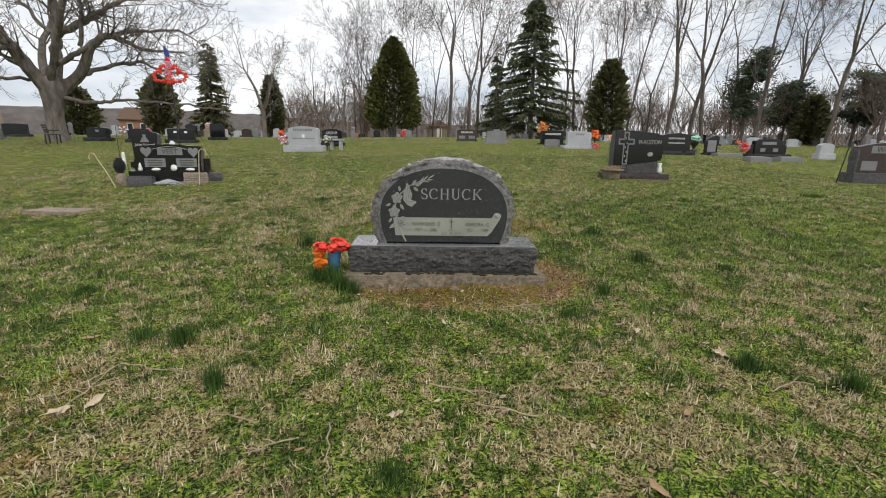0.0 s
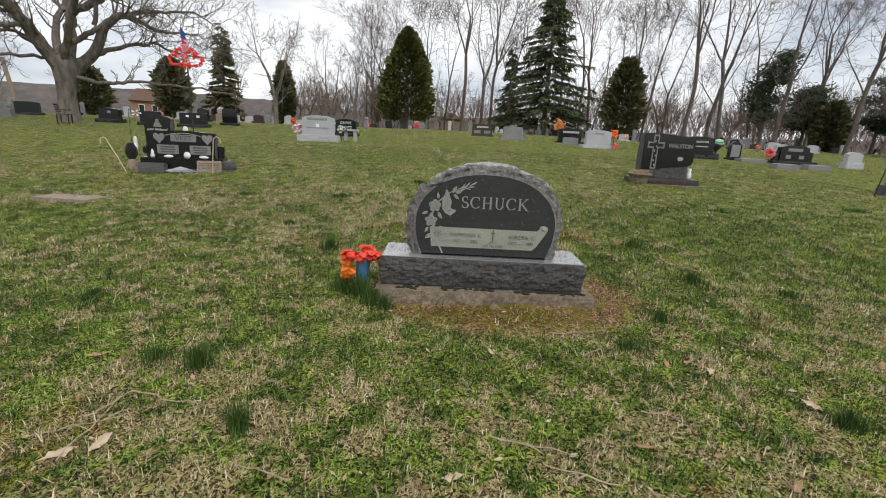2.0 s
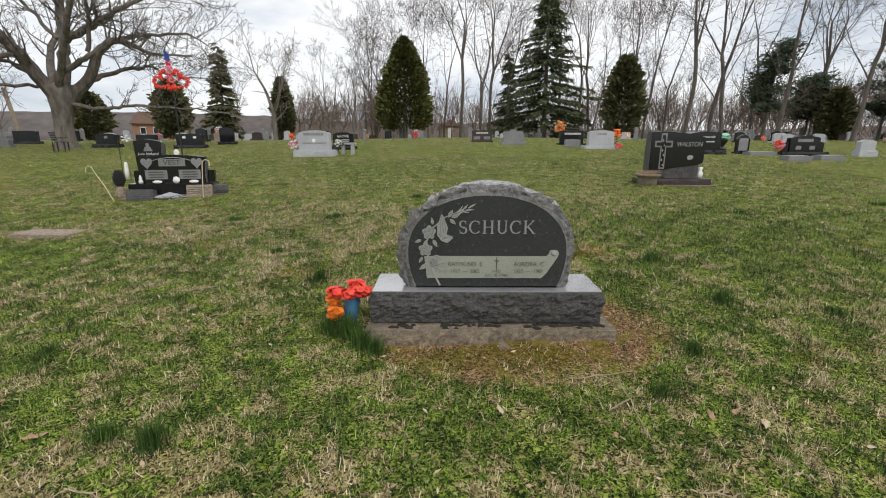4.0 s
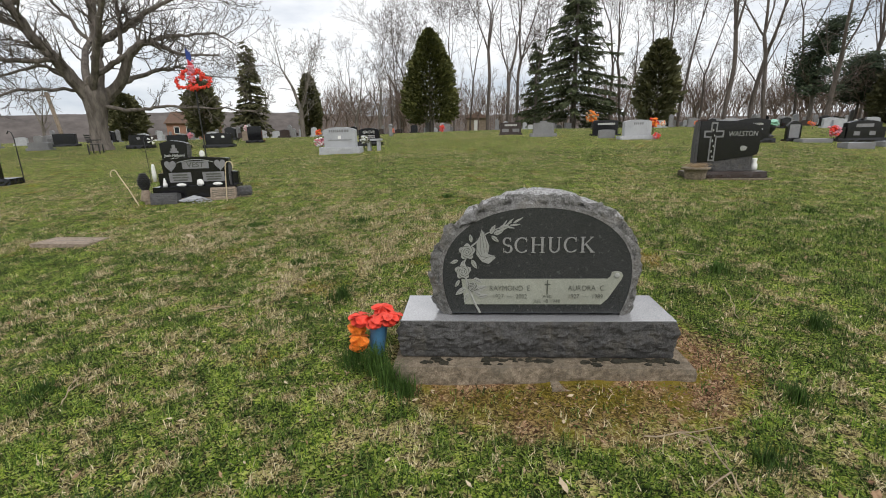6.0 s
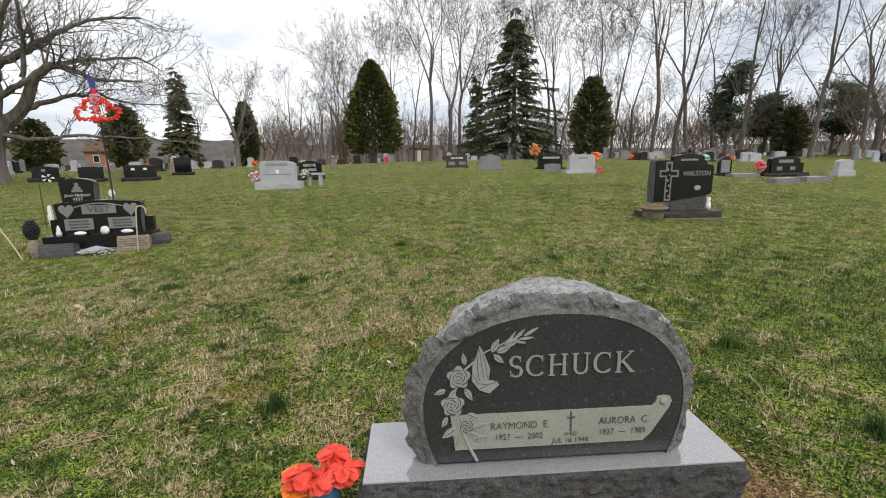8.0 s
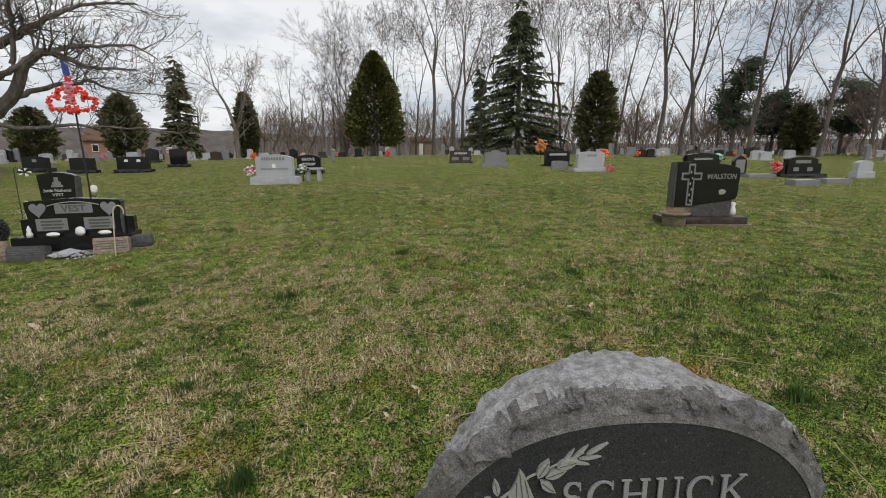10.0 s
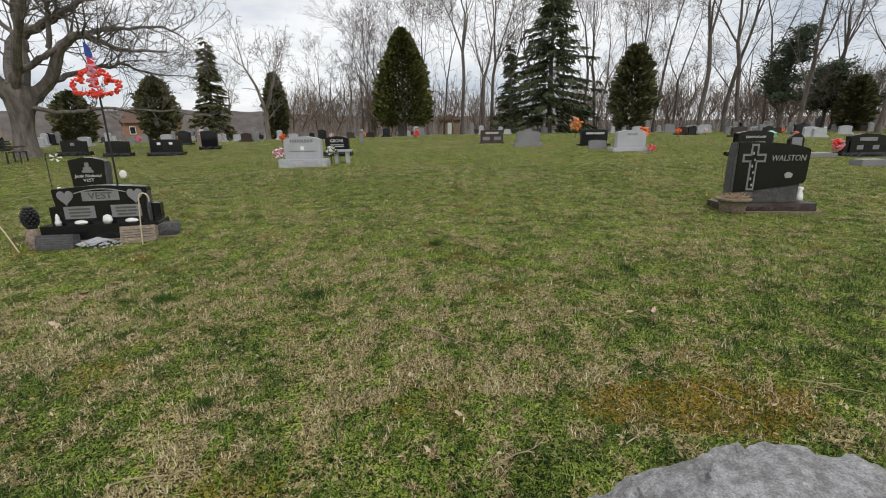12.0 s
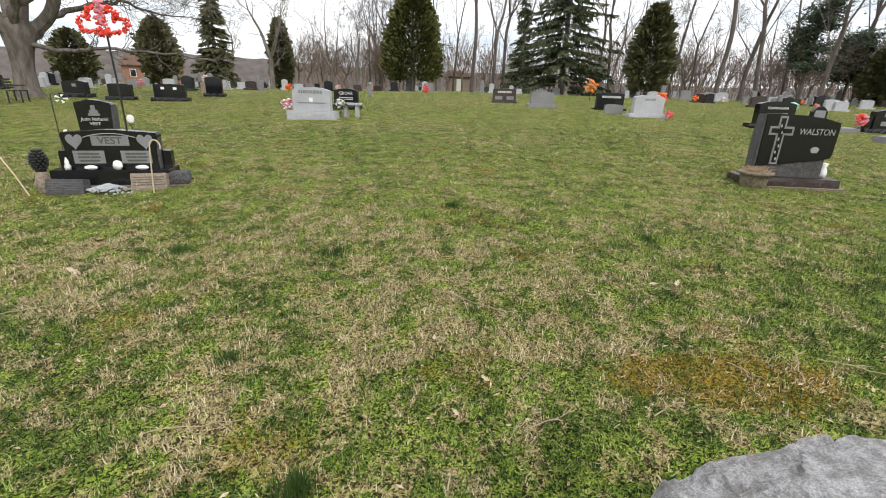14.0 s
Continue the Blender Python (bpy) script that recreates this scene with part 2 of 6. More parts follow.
M_FROST = granite("frosted_lettering", (0.19, 0.19, 0.19), (0.33, 0.33, 0.325), 0.75, (0.45, 0.45, 0.44))
M_BLACK = granite("black_granite", (0.006, 0.006, 0.007), (0.016, 0.016, 0.018), 0.12, (0.03, 0.03, 0.033))
M_WHITE = granite("white_grey_granite", (0.30, 0.31, 0.33), (0.48, 0.49, 0.52), 0.55, (0.25, 0.25, 0.27))
M_GREY = granite("grey_granite", (0.13, 0.13, 0.135), (0.27, 0.27, 0.28), 0.6, (0.36, 0.36, 0.37), stain=0.3)
M_RED = granite("mahogany_granite", (0.024, 0.016, 0.014), (0.062, 0.042, 0.037), 0.3, (0.10, 0.07, 0.062))
M_DIM = granite("dull_grey_granite", (0.06, 0.06, 0.062), (0.15, 0.15, 0.155), 0.5, (0.2, 0.2, 0.2))
M_TAN = granite("tan_sandstone", (0.26, 0.20, 0.15), (0.42, 0.34, 0.27), 0.85, (0.45, 0.38, 0.3), bump=0.5)
M_CONC = granite("weathered_concrete", (0.16, 0.125, 0.088), (0.37, 0.305, 0.22), 0.95, (0.50, 0.45, 0.37), bump=0.7, stain=0.6)
M_MOSS = plain("dark_moss", (0.022, 0.02, 0.012), 0.95, vary=0.6, scale=60)
M_LETTER = plain("light_lettering", (0.50, 0.50, 0.49), 0.8, vary=0.1)
M_DARKLET = plain("dark_lettering", (0.07, 0.075, 0.06), 0.8, vary=0.1)
M_BARK = make_bark("grey_bark", (0.055, 0.047, 0.041), (0.20, 0.175, 0.155))
M_BARK_FAR = make_bark("far_bark", (0.062, 0.052, 0.047), (0.175, 0.148, 0.132), 3)
M_BARK_PALE = make_bark("pale_bark", (0.085, 0.073, 0.063), (0.22, 0.195, 0.17), 3)
M_BRUSH = make_bark("brown_twigs", (0.10, 0.072, 0.058), (0.22, 0.17, 0.145), 3)
M_CYPRESS = make_needles("cypress_foliage", (0.054, 0.066, 0.020), (0.180, 0.178, 0.060))
M_SPRUCE = make_needles("spruce_needles", (0.046, 0.062, 0.030), (0.145, 0.162, 0.082))
M_CEDAR = make_needles("cedar_foliage", (0.066, 0.072, 0.034), (0.200, 0.190, 0.095))
M_PINE = make_needles("pine_needles", (0.034, 0.054, 0.032), (0.110, 0.140, 0.078))
M_RED_FL = plain("red_orange_petals", (0.72, 0.055, 0.03), 0.55, vary=0.3, scale=40)
M_ORANGE = plain("orange_petals", (0.78, 0.21, 0.02), 0.6, vary=0.3, scale=60)
M_PINK = plain("pink_petals", (0.55, 0.2, 0.25), 0.6, vary=0.4, scale=30)
M_BLUE = plain("blue_plastic", (0.07, 0.19, 0.33), 0.4, vary=0.1)
M_METAL = plain("black_iron", (0.012, 0.012, 0.012), 0.45, vary=0.2)
M_CANE = plain("cream_cane", (0.50, 0.41, 0.28), 0.45, vary=0.2)
M_WHITEP = plain("white_porcelain", (0.72, 0.72, 0.70), 0.4, vary=0.1)
M_BRICK = plain("brick_wall", (0.27, 0.14, 0.095), 0.9, vary=0.25, scale=6)
M_ROOF = plain("roof_shingle", (0.20, 0.13, 0.105), 0.9, vary=0.2, scale=4)
M_GLASS = plain("dark_window", (0.02, 0.025, 0.03), 0.1, vary=0.1)
M_LEAF = plain("dead_leaf", (0.33, 0.21, 0.12), 0.85, vary=0.45, scale=8)
M_LEAFP = plain("pale_dead_leaf", (0.50, 0.40, 0.28), 0.85, vary=0.3, scale=8)
M_TWIG = plain("dry_twig", (0.32, 0.25, 0.17), 0.9, vary=0.4, scale=20)
M_HILL = plain("wooded_hillside", (0.098, 0.085, 0.080), 1.0, vary=0.35, scale=0.08)
M_STRAWP = plain("dried_plant", (0.34, 0.25, 0.15), 0.9, vary=0.5, scale=40)
M_FLAGB = plain("flag_blue", (0.03, 0.06, 0.25), 0.8)
M_FLAGR = plain("flag_red", (0.55, 0.03, 0.04), 0.8)


# ---- terrain ----
YS = (-60, -10, -3, -1, 0, 1.2, 2.5, 6, 12, 15, 20, 27, 40, 60, 100, 300, 3000)
ZS = (-3.2, -0.55, -0.13, 0.0, 0.05, 0.14, 0.235, 0.39, 0.66, 0.83, 1.03, 1.15, 1.1, 1.0, 0.8, -1, -20)


def ground(x, y):
    """Height of the lawn: a gentle rise ahead, falling off to both sides."""
    z = float(np.interp([y - 0.6, y, y + 0.6], YS, ZS).mean())
    xx = max(-40.0, min(60.0, x))
    z += 0.018 * max(xx, -9.0) + 0.004 * min(0.0, xx + 9) if xx < 0 else -0.02 * max(0.0, xx - 5) * min(1.0, max(0.0, (48 - y) / 26))
    z -= 0.07 * math.exp(-(((x - 4.2) / 2.6) ** 2) - ((y - 5.4) / 2.4) ** 2)
    z -= 0.03 * math.exp(-((x / 1.1) ** 4) - (((y + 0.25) / 0.45) ** 4))
    return z - 0.1 * math.exp(-(((x + 5) / 3) ** 2) - ((y - 3) / 3) ** 2)


def lump(x, y):
    """Small unevenness of the turf."""
    return 0.022 * noise.noise(Vector((x * 1.3, y * 1.3, 0))) + 0.013 * noise.noise(Vector((x * 3.8, y * 3.8, 3)))


def spot(bearing, far):
    """A place on the lawn: degrees to the right of +y and metres from where the walk nears its middle."""
    x, y = -0.47 + far * math.sin(radians(bearing)), -1.34 + far * math.cos(radians(bearing))
    return x, y, ground(x, y)


# ---- mesh helpers ----
def part(name, bm, material, parent=None, label=""):
    """Links a bmesh as one mesh object, under a thing or a part if one is given."""
    me = bpy.data.meshes.new(name)
    bm.to_mesh(me)
    bm.free()
    return link_mesh(name, me, material, parent, label)


def link_mesh(name, me, material, parent=None, label=""):
    me.materials.append(material)
    ob = new(name, me)
    ob.parent = parent
    if label:
        tagged(ob, label)
    return ob


def thing(name, m, label, category, group="", kind=""):
    ob = new(name)
    ob.empty_display_size = 0.1
    ob.matrix_world = m
    return tagged(ob, label, category, group, kind)


def pydata(verts, faces):
    me = bpy.data.meshes.new("shape")
    me.from_pydata(verts, [], faces)
    me.update()
    return me


def box(w, d, h, at=(0, 0, 0), bevel=0.006, taper=0.0):
    """A block with softened edges that stands on at."""
    bm = bmesh.new()
    bmesh.ops.create_cube(bm, size=1)
    for v in bm.verts:
        k = 1 - taper * (v.co.z + 0.5)
        v.co = Vector((v.co.x * w * k + at[0], v.co.y * d * k + at[1], (v.co.z + 0.5) * h + at[2]))
    if bevel:
        bmesh.ops.bevel(bm, geom=bm.edges[:], offset=bevel, segments=2, affect="EDGES")
    return bm


def slab(profile, y0, y1, bevel=0.005, rough=0.0, seed=0):
    """A profile in x and z, drawn out from y0 to y1."""
    bm = bmesh.new()
    front = [bm.verts.new((x, y0, z)) for x, z in profile]
    back = [bm.verts.new((x, y1, z)) for x, z in profile]
    bm.faces.new(front)
    bm.faces.new(back[::-1])
    for i in range(len(profile)):
        j = (i + 1) % len(profile)
        bm.faces.new((front[j], front[i], back[i], back[j]))
    bmesh.ops.recalc_face_normals(bm, faces=bm.faces)
    if bevel:
        sharp = [e for e in bm.edges if e.calc_face_angle(0) > 0.5]
        bmesh.ops.bevel(bm, geom=sharp, offset=bevel, segments=2, affect="EDGES")
    return bm


def rough_block(w, d, h, seed, amount=0.012, step=0.03, top=True, chip=1.0):
    """A rock-faced block: its sides are broken unevenly, its top and bottom stay flat."""
    bm = bmesh.new()
    nx, ny, nz = max(2, int(w / step)), max(2, int(d / step)), max(2, int(h / step))
    ring = [(-w / 2 + w * i / nx, -d / 2) for i in range(nx)] + [(w / 2, -d / 2 + d * i / ny) for i in range(ny)]
    ring += [(w / 2 - w * i / nx, d / 2) for i in range(nx)] + [(-w / 2, d / 2 - d * i / ny) for i in range(ny)]
    rows = []
    for k in range(nz + 1):
        z, row = h * k / nz, []
        for x, y in ring:
            p = Vector((x * 9 + seed * 7.3, y * 9, z * 13))
            swell = max(0.0, math.sin(math.pi * k / nz)) ** 0.5 * amount * (0.9 + 1.2 * noise.noise(p) + 0.8 * noise.noise(p * 2.7) + 0.6 * noise.noise(p * 6.1)) * chip
            edge = 0.004 * noise.noise(p * 2.2)
            nxv = Vector((1 if x > w / 2 - 1e-6 else -1 if x < -w / 2 + 1e-6 else 0, 1 if y > d / 2 - 1e-6 else -1 if y < -d / 2 + 1e-6 else 0, 0)).normalized()
            row.append(bm.verts.new(Vector((x, y, z)) + nxv * (swell + edge)))
        rows.append(row)
    for a, b in zip(rows, rows[1:]):
        for i in range(len(ring)):
            j = (i + 1) % len(ring)
            bm.faces.new((a[i], a[j], b[j], b[i]))
    if top:
        bm.faces.new(rows[-1])
    bm.faces.new(rows[0][::-1])
    return bm


def tube_rows(verts, faces, pts, radii, sides):
    """Adds a tapered tube along pts to lists of corners and faces."""
    first = len(verts)
    n = len(pts)
    for i, p in enumerate(pts):
        d = (pts[min(i + 1, n - 1)] - pts[max(i - 1, 0)]).normalized()
        u = d.orthogonal().normalized() if i == 0 else (u - d * u.dot(d)).normalized()
        v = d.cross(u)
        for k in range(sides):
            a = math.tau * k / sides
            verts.append(p + (u * math.cos(a) + v * math.sin(a)) * radii[i])
    for i in range(n - 1):
        for k in range(sides):
            j = (k + 1) % sides
            a, b = first + i * sides, first + (i + 1) * sides
            faces.append((a + k, a + j, b + j, b + k))
    faces.append(tuple(first + (n - 1) * sides + k for k in range(sides)))


def rod(pts, r, sides=8):
    verts, faces = [], []
    pts = [Vector(p) for p in pts]
    tube_rows(verts, faces, pts, [r] * len(pts), sides)
    faces.append(tuple(range(sides))[::-1])
    return pydata([tuple(v) for v in verts], faces)


def lathe(profile, n=20):
    """A turned shape from rows of radius and height."""
    bm = bmesh.new()
    rows = [[bm.verts.new((r * math.cos(math.tau * k / n), r * math.sin(math.tau * k / n), z)) for k in range(n)] for r, z in profile]
    for a, b in zip(rows, rows[1:]):
        for k in range(n):
            bm.faces.new((a[k], a[(k + 1) % n], b[(k + 1) % n], b[k]))
    bm.faces.new(rows[0][::-1])
    bm.faces.new(rows[-1])
    for f in bm.faces:
        f.smooth = True
    return bm


def blob(r, seed, squash=(1, 1, 1), rough=0.25, detail=2, at=(0, 0, 0)):
    bm = bmesh.new()
    bmesh.ops.create_icosphere(bm, subdivisions=detail, radius=1)
    for v in bm.verts:
        k = 1 + rough * noise.noise(v.co * 2.1 + Vector((seed * 3.7, 0, 0)))
        v.co = Vector((v.co.x * squash[0], v.co.y * squash[1], v.co.z * squash[2])) * r * k + Vector(at)
    return bm


def lettering(text, size, material, parent, at, depth=0.002, squeeze=1.0, name="lettering", left=False, slant=0.0, bold=0.0):
    """Built-in letters, standing upright and facing -y, as one mesh."""
    cu = bpy.data.curves.new("text", "FONT")
    cu.body, cu.size, cu.extrude, cu.shear, cu.offset = text, size, depth, slant, bold
    cu.align_x, cu.align_y, cu.resolution_u = "LEFT" if left else "CENTER", "CENTER", 3
    tmp = new("text", cu)
    me = bpy.data.meshes.new_from_object(tmp.evaluated_get(bpy.context.evaluated_depsgraph_get()))
    bpy.data.objects.remove(tmp)
    bpy.data.curves.remove(cu)
    me.transform(pose(*at, 90, 0, 0) @ Matrix.Diagonal((squeeze, 1, 1, 1)))
    bm = bmesh.new()
    bm.from_mesh(me)
    bpy.data.meshes.remove(me)
    bmesh.ops.remove_doubles(bm, verts=bm.verts, dist=1e-6)
    left_over = set(bm.verts)
    while left_over:
        stack = [left_over.pop()]
        island = {stack[0]}
        while stack:
            for e in stack.pop().link_edges:
                for v in e.verts:
                    if v not in island:
                        island.add(v)
                        left_over.discard(v)
                        stack.append(v)
        index = {v: k for k, v in enumerate(island)}
        faces = [[index[v] for v in f.verts] for f in bm.faces if f.verts[0] in island]
        link_mesh(name, pydata([tuple(v.co) for v in index], faces), material, parent)
    bm.free()


def bars(rows, material, parent, y, name="lettering"):
    """Writing too small to read: plain bars of its size, rows of x, z, width and height."""
    made = [part(name, box(w, 0.004, h, (x, y, z), 0), material, parent) for x, z, w, h in rows]
    return made


def arc_profile(w, h, shoulder, n=14, flat=0.0):
    """Upright sides and a bowed top."""
    pts = [(-w / 2, 0), (w / 2, 0)]
    for i in range(n + 1):
        a = 1 - 2 * i / n
        pts.append((a * w / 2, shoulder + (h - shoulder) * (1 - abs(a) ** 2.2)))
    return pts


# ---- ground sheet ----
def build_ground():
    near_x, near_y = np.arange(-7, 7.01, 0.1), np.arange(-5, 9.01, 0.1)
    far = np.geomspace(0.3, 2500, 46)
    xs = np.r_[-7 - far[::-1], near_x, 7 + far]
    ys = np.r_[-5 - far[::-1], near_y, 9 + far]
    verts = []
    for y in ys:
        for x in xs:
            z = ground(x, y)
            if abs(x) < 30 and -20 < y < 40:
                z += lump(x, y)
            verts.append((x, y, z))
    nx = len(xs)
    faces = [(j * nx + i, j * nx + i + 1, (j + 1) * nx + i + 1, (j + 1) * nx + i) for j in range(len(ys) - 1) for i in range(nx - 1)]
    me = pydata(verts, faces)
    for p in me.polygons:
        p.use_smooth = True
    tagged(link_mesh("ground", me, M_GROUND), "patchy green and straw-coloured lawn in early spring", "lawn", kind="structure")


build_ground()

# ---- the big headstone ----
def face_curve(scale, n=150):
    """The oval of the polished face and its rim: rows of x and z, from the lower right over the top to the lower left."""
    rows = []
    a0, a1 = radians(-27), radians(207)
    for i in range(n + 1):
        a = a0 + (a1 - a0) * i / n
        c, s = math.cos(a), math.sin(a)
        x = 0.452 * math.copysign(abs(c) ** 0.9, c)
        z = 0.50 + (0.322 if s > 0 else 0.43) * math.copysign(abs(s) ** 0.95, s)
        rows.append((x + scale * c, z + scale * s))
    return rows


def serif_strokes(letter):
    """Strokes of a Roman capital one unit high: rows of centre line and width, and the letter's width."""
    def bow(cx, cz, rx, rz, a0, a1, thin, thick, n=14):
        out = []
        for i in range(n + 1):
            a = radians(a0 + (a1 - a0) * i / n)
            out.append((cx + rx * math.cos(a), cz + rz * math.sin(a), thin + (thick - thin) * abs(math.cos(a)) ** 1.5))
        return out

    def foot(x, z, w=0.30):
        return [(x - w / 2, z, 0.035), (x + w / 2, z, 0.035)]

    if letter == "C":
        return [bow(0.46, 0.5, 0.40, 0.47, 48, 312, 0.05, 0.15), [(0.74, 0.98, 0.03), (0.73, 0.70, 0.05)], [(0.76, 0.20, 0.04), (0.74, 0.10, 0.05)]], 0.84
    if letter == "S":
        return [bow(0.32, 0.735, 0.225, 0.235, 35, 255, 0.05, 0.14) + [(0.40, 0.46, 0.15)] + bow(0.34, 0.26, 0.235, 0.235, 60, -145, 0.05, 0.14), [(0.52, 0.97, 0.03), (0.53, 0.72, 0.05)], [(0.09, 0.30, 0.05), (0.10, 0.02, 0.03)]], 0.64
    if letter == "H":
        return [[(0.18, 0, 0.14), (0.18, 1, 0.14)], [(0.74, 0, 0.14), (0.74, 1, 0.14)], [(0.2, 0.51, 0.05), (0.72, 0.51, 0.05)], foot(0.18, 0.018), foot(0.18, 0.982), foot(0.74, 0.018), foot(0.74, 0.982)], 0.92
    if letter == "U":
        return [[(0.18, 1, 0.14), (0.18, 0.34, 0.14)] + bow(0.445, 0.32, 0.265, 0.29, 180, 360, 0.07, 0.12), [(0.71, 0.30, 0.07), (0.71, 1, 0.07)], foot(0.18, 0.982), foot(0.71, 0.982, 0.26)], 0.88
    return [[(0.18, 0, 0.14), (0.18, 1, 0.14)], [(0.22, 0.42, 0.05), (0.74, 0.97, 0.06)], [(0.36, 0.55, 0.12), (0.80, 0.02, 0.15)], foot(0.18, 0.018), foot(0.18, 0.982), foot(0.72, 0.982, 0.24), foot(0.80, 0.018, 0.26)], 0.94


def carved_name(text, high, parent, x, y, z):
    """A family name in Roman capitals, one mesh a letter, centred on x and standing on z."""
    gap = 0.13
    wide = sum(serif_strokes(c)[1] for c in text) + gap * (len(text) - 1)
    pen = x / high - wide / 2
    for c in text:
        strokes, w = serif_strokes(c)
        bm = bmesh.new()
        for k, line in enumerate(strokes):
            rows = []
            for i, (px, pz, t) in enumerate(line):
                a, b = line[max(i - 1, 0)], line[min(i + 1, len(line) - 1)]
                d = Vector((b[0] - a[0], 0, b[1] - a[1])).normalized()
                n = Vector((-d.z, 0, d.x)) * t / 2
                q = Vector((px + pen, 0, pz + z / high))
                front, rear = y - 0.0015 - 0.0002 * k, y + 0.003
                rows.append([bm.verts.new(((q + s * n).x * high, yy, (q + s * n).z * high)) for s, yy in ((1, front), (-1, front), (-1, rear), (1, rear))])
            for a, b in zip(rows, rows[1:]):
                for i in range(4):
                    bm.faces.new((a[i], a[(i + 1) % 4], b[(i + 1) % 4], b[i]))
            bm.faces.new(rows[0][::-1])
            bm.faces.new(rows[-1])
        bmesh.ops.recalc_face_normals(bm, faces=bm.faces)
        part("family_name", bm, M_FROST, parent)
        pen += w + gap


def build_big_headstone():
    stone = thing("headstone", pose(0, 0, 0), "large oval grey granite headstone with rough rock-pitched edges", "headstone")
    pad = part("footing", rough_block(1.41, 0.50, 0.13, 3, 0.007, 0.02), M_CONC, stone, "weathered stained concrete footing")
    pad.location = (0.015, 0.135, -0.045)
    base = part("base", rough_block(1.31, 0.345, 0.19, 1, 0.018, 0.011), M_BASE, stone, "rock-faced grey granite base")
    base.location = (0, 0.158, 0.088)
    part("base_top", box(1.315, 0.352, 0.006, (0, 0.158, 0.2765), 0.002), M_BASETOP, stone, "smooth pale granite top of the base")
    # the die: polished face in front, broken stone round it
    y0, y1 = 0.045, 0.265
    bm = bmesh.new()
    plan = [(0.0, y0), (0.014, y0 + 0.005), (0.022, y0 + 0.016), (0.040, y0 + 0.020), (0.060, y0 + 0.028), (0.065, y0 + 0.048), (0.068, y0 + 0.10), (0.069, y0 + 0.14), (0.067, y0 + 0.18), (0.060, y1 - 0.004), (0.02, y1)]
    fine = [(0.0, y0), (0.014, y0 + 0.005)]
    for (o0, p0), (o1, p1) in zip(plan[1:-1], plan[2:]):
        for f in (0.33, 0.67, 1.0):
            fine.append((o0 + (o1 - o0) * f, p0 + (p1 - p0) * f))
    rows = []
    for r, (out, y) in enumerate(fine):
        row = []
        back = max(0.0, min(1.0, (y - y0 - 0.05) / 0.08))
        for i, (x, z) in enumerate(face_curve(out, 230)):
            p = Vector((x, y * 1.3, z))
            k = min(1.0, max(0, r - 1) * 0.4)
            facet = 0.0
            for scale, depth in ((9.0, 0.55), (21.0, 0.30)):
                _, near = noise.voronoi(p * scale + Vector((noise.noise(p * 6), 0, noise.noise(p * 5 + Vector((2, 0, 0)))) ) * 0.35)
                c = near[0]
                tilt = Vector((noise.noise(c * 3.1), noise.noise(c * 3.1 + Vector((9, 0, 0))), noise.noise(c * 3.1 + Vector((0, 9, 0)))))
                facet += depth * (tilt.x * 0.7 + 1.6 * (p * scale - c).dot(tilt)) / (scale / 9.0)
            chips = abs(noise.noise(p * 11)) + 0.6 * abs(noise.noise(p * 24 + Vector((3, 1, 0))))
            steps = noise.cell(p * 16 + Vector((noise.noise(p * 9), 0, noise.noise(p * 8))) * 1.5) - 0.5
            scal = abs(math.sin(i * 0.111 + 1.3 * math.sin(i * 0.054) + 0.7 * math.sin(i * 0.2)))
            d = k * (0.012 * noise.noise(p * 7) - 0.020 * (1 - 0.72 * back) * (chips - 0.35) + 0.004 * steps * (1 - 0.6 * back) + 0.003 * noise.noise(p * 60) + 0.008 * back * (0.5 - scal) + 0.038 * facet * (1 - 0.35 * back) * min(1.0, max(0, r - 3) * 0.2))
            dy = k * (1 - 0.5 * back) * (0.050 * facet * min(1.0, max(0, r - 3) * 0.2) + 0.014 * noise.noise(p * 11 + Vector((5, 0, 0))) + 0.014 * noise.noise(p * 27))
            n2 = Vector((x, 0, z - 0.45)).normalized()
            zz = z + n2.z * d
            taper = 1 - 0.21 * max(0.0, min(1.0, (y - y0 - 0.03) / 0.18))
            row.append(bm.verts.new(((x + n2.x * d) * taper, y + dy, max(zz, 0.2795) if 0 < i < 230 else 0.2795)))
        rows.append(row)
    for a, b in zip(rows, rows[1:]):
        for i in range(len(a) - 1):
            bm.faces.new((a[i], a[i + 1], b[i + 1], b[i]))
        bm.faces.new((a[-1], a[0], b[0], b[-1]))
    bm.faces.new(rows[-1])
    # Faces behind the ridge take the paler granite, painting in their brighter light.
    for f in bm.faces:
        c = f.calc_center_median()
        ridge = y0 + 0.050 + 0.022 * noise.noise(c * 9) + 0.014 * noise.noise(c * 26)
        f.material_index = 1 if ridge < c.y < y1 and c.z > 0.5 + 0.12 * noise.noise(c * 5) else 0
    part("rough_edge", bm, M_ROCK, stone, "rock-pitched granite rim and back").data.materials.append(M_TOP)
    bm = bmesh.new()
    bm.faces.new([bm.verts.new((x, y0, max(z, 0.2795))) for x, z in face_curve(0.0, 230)][::-1])
    bmesh.ops.recalc_face_normals(bm, faces=bm.faces)
    part("polished_face", bm, M_POLISH, stone, "polished dark grey granite face")
    # light rim line just inside the broken edge
    bm = bmesh.new()
    ins, outs = face_curve(-0.001), face_curve(0.011)
    a = [bm.verts.new((x, y0 - 0.003, max(z, 0.28))) for x, z in ins]
    b = [bm.verts.new((x, y0 + 0.003, max(z, 0.28))) for x, z in outs]
    for i in range(len(a) - 1):
        bm.faces.new((a[i], b[i], b[i + 1], a[i + 1]))
    part("rim_line", bm, M_ROCK, stone)
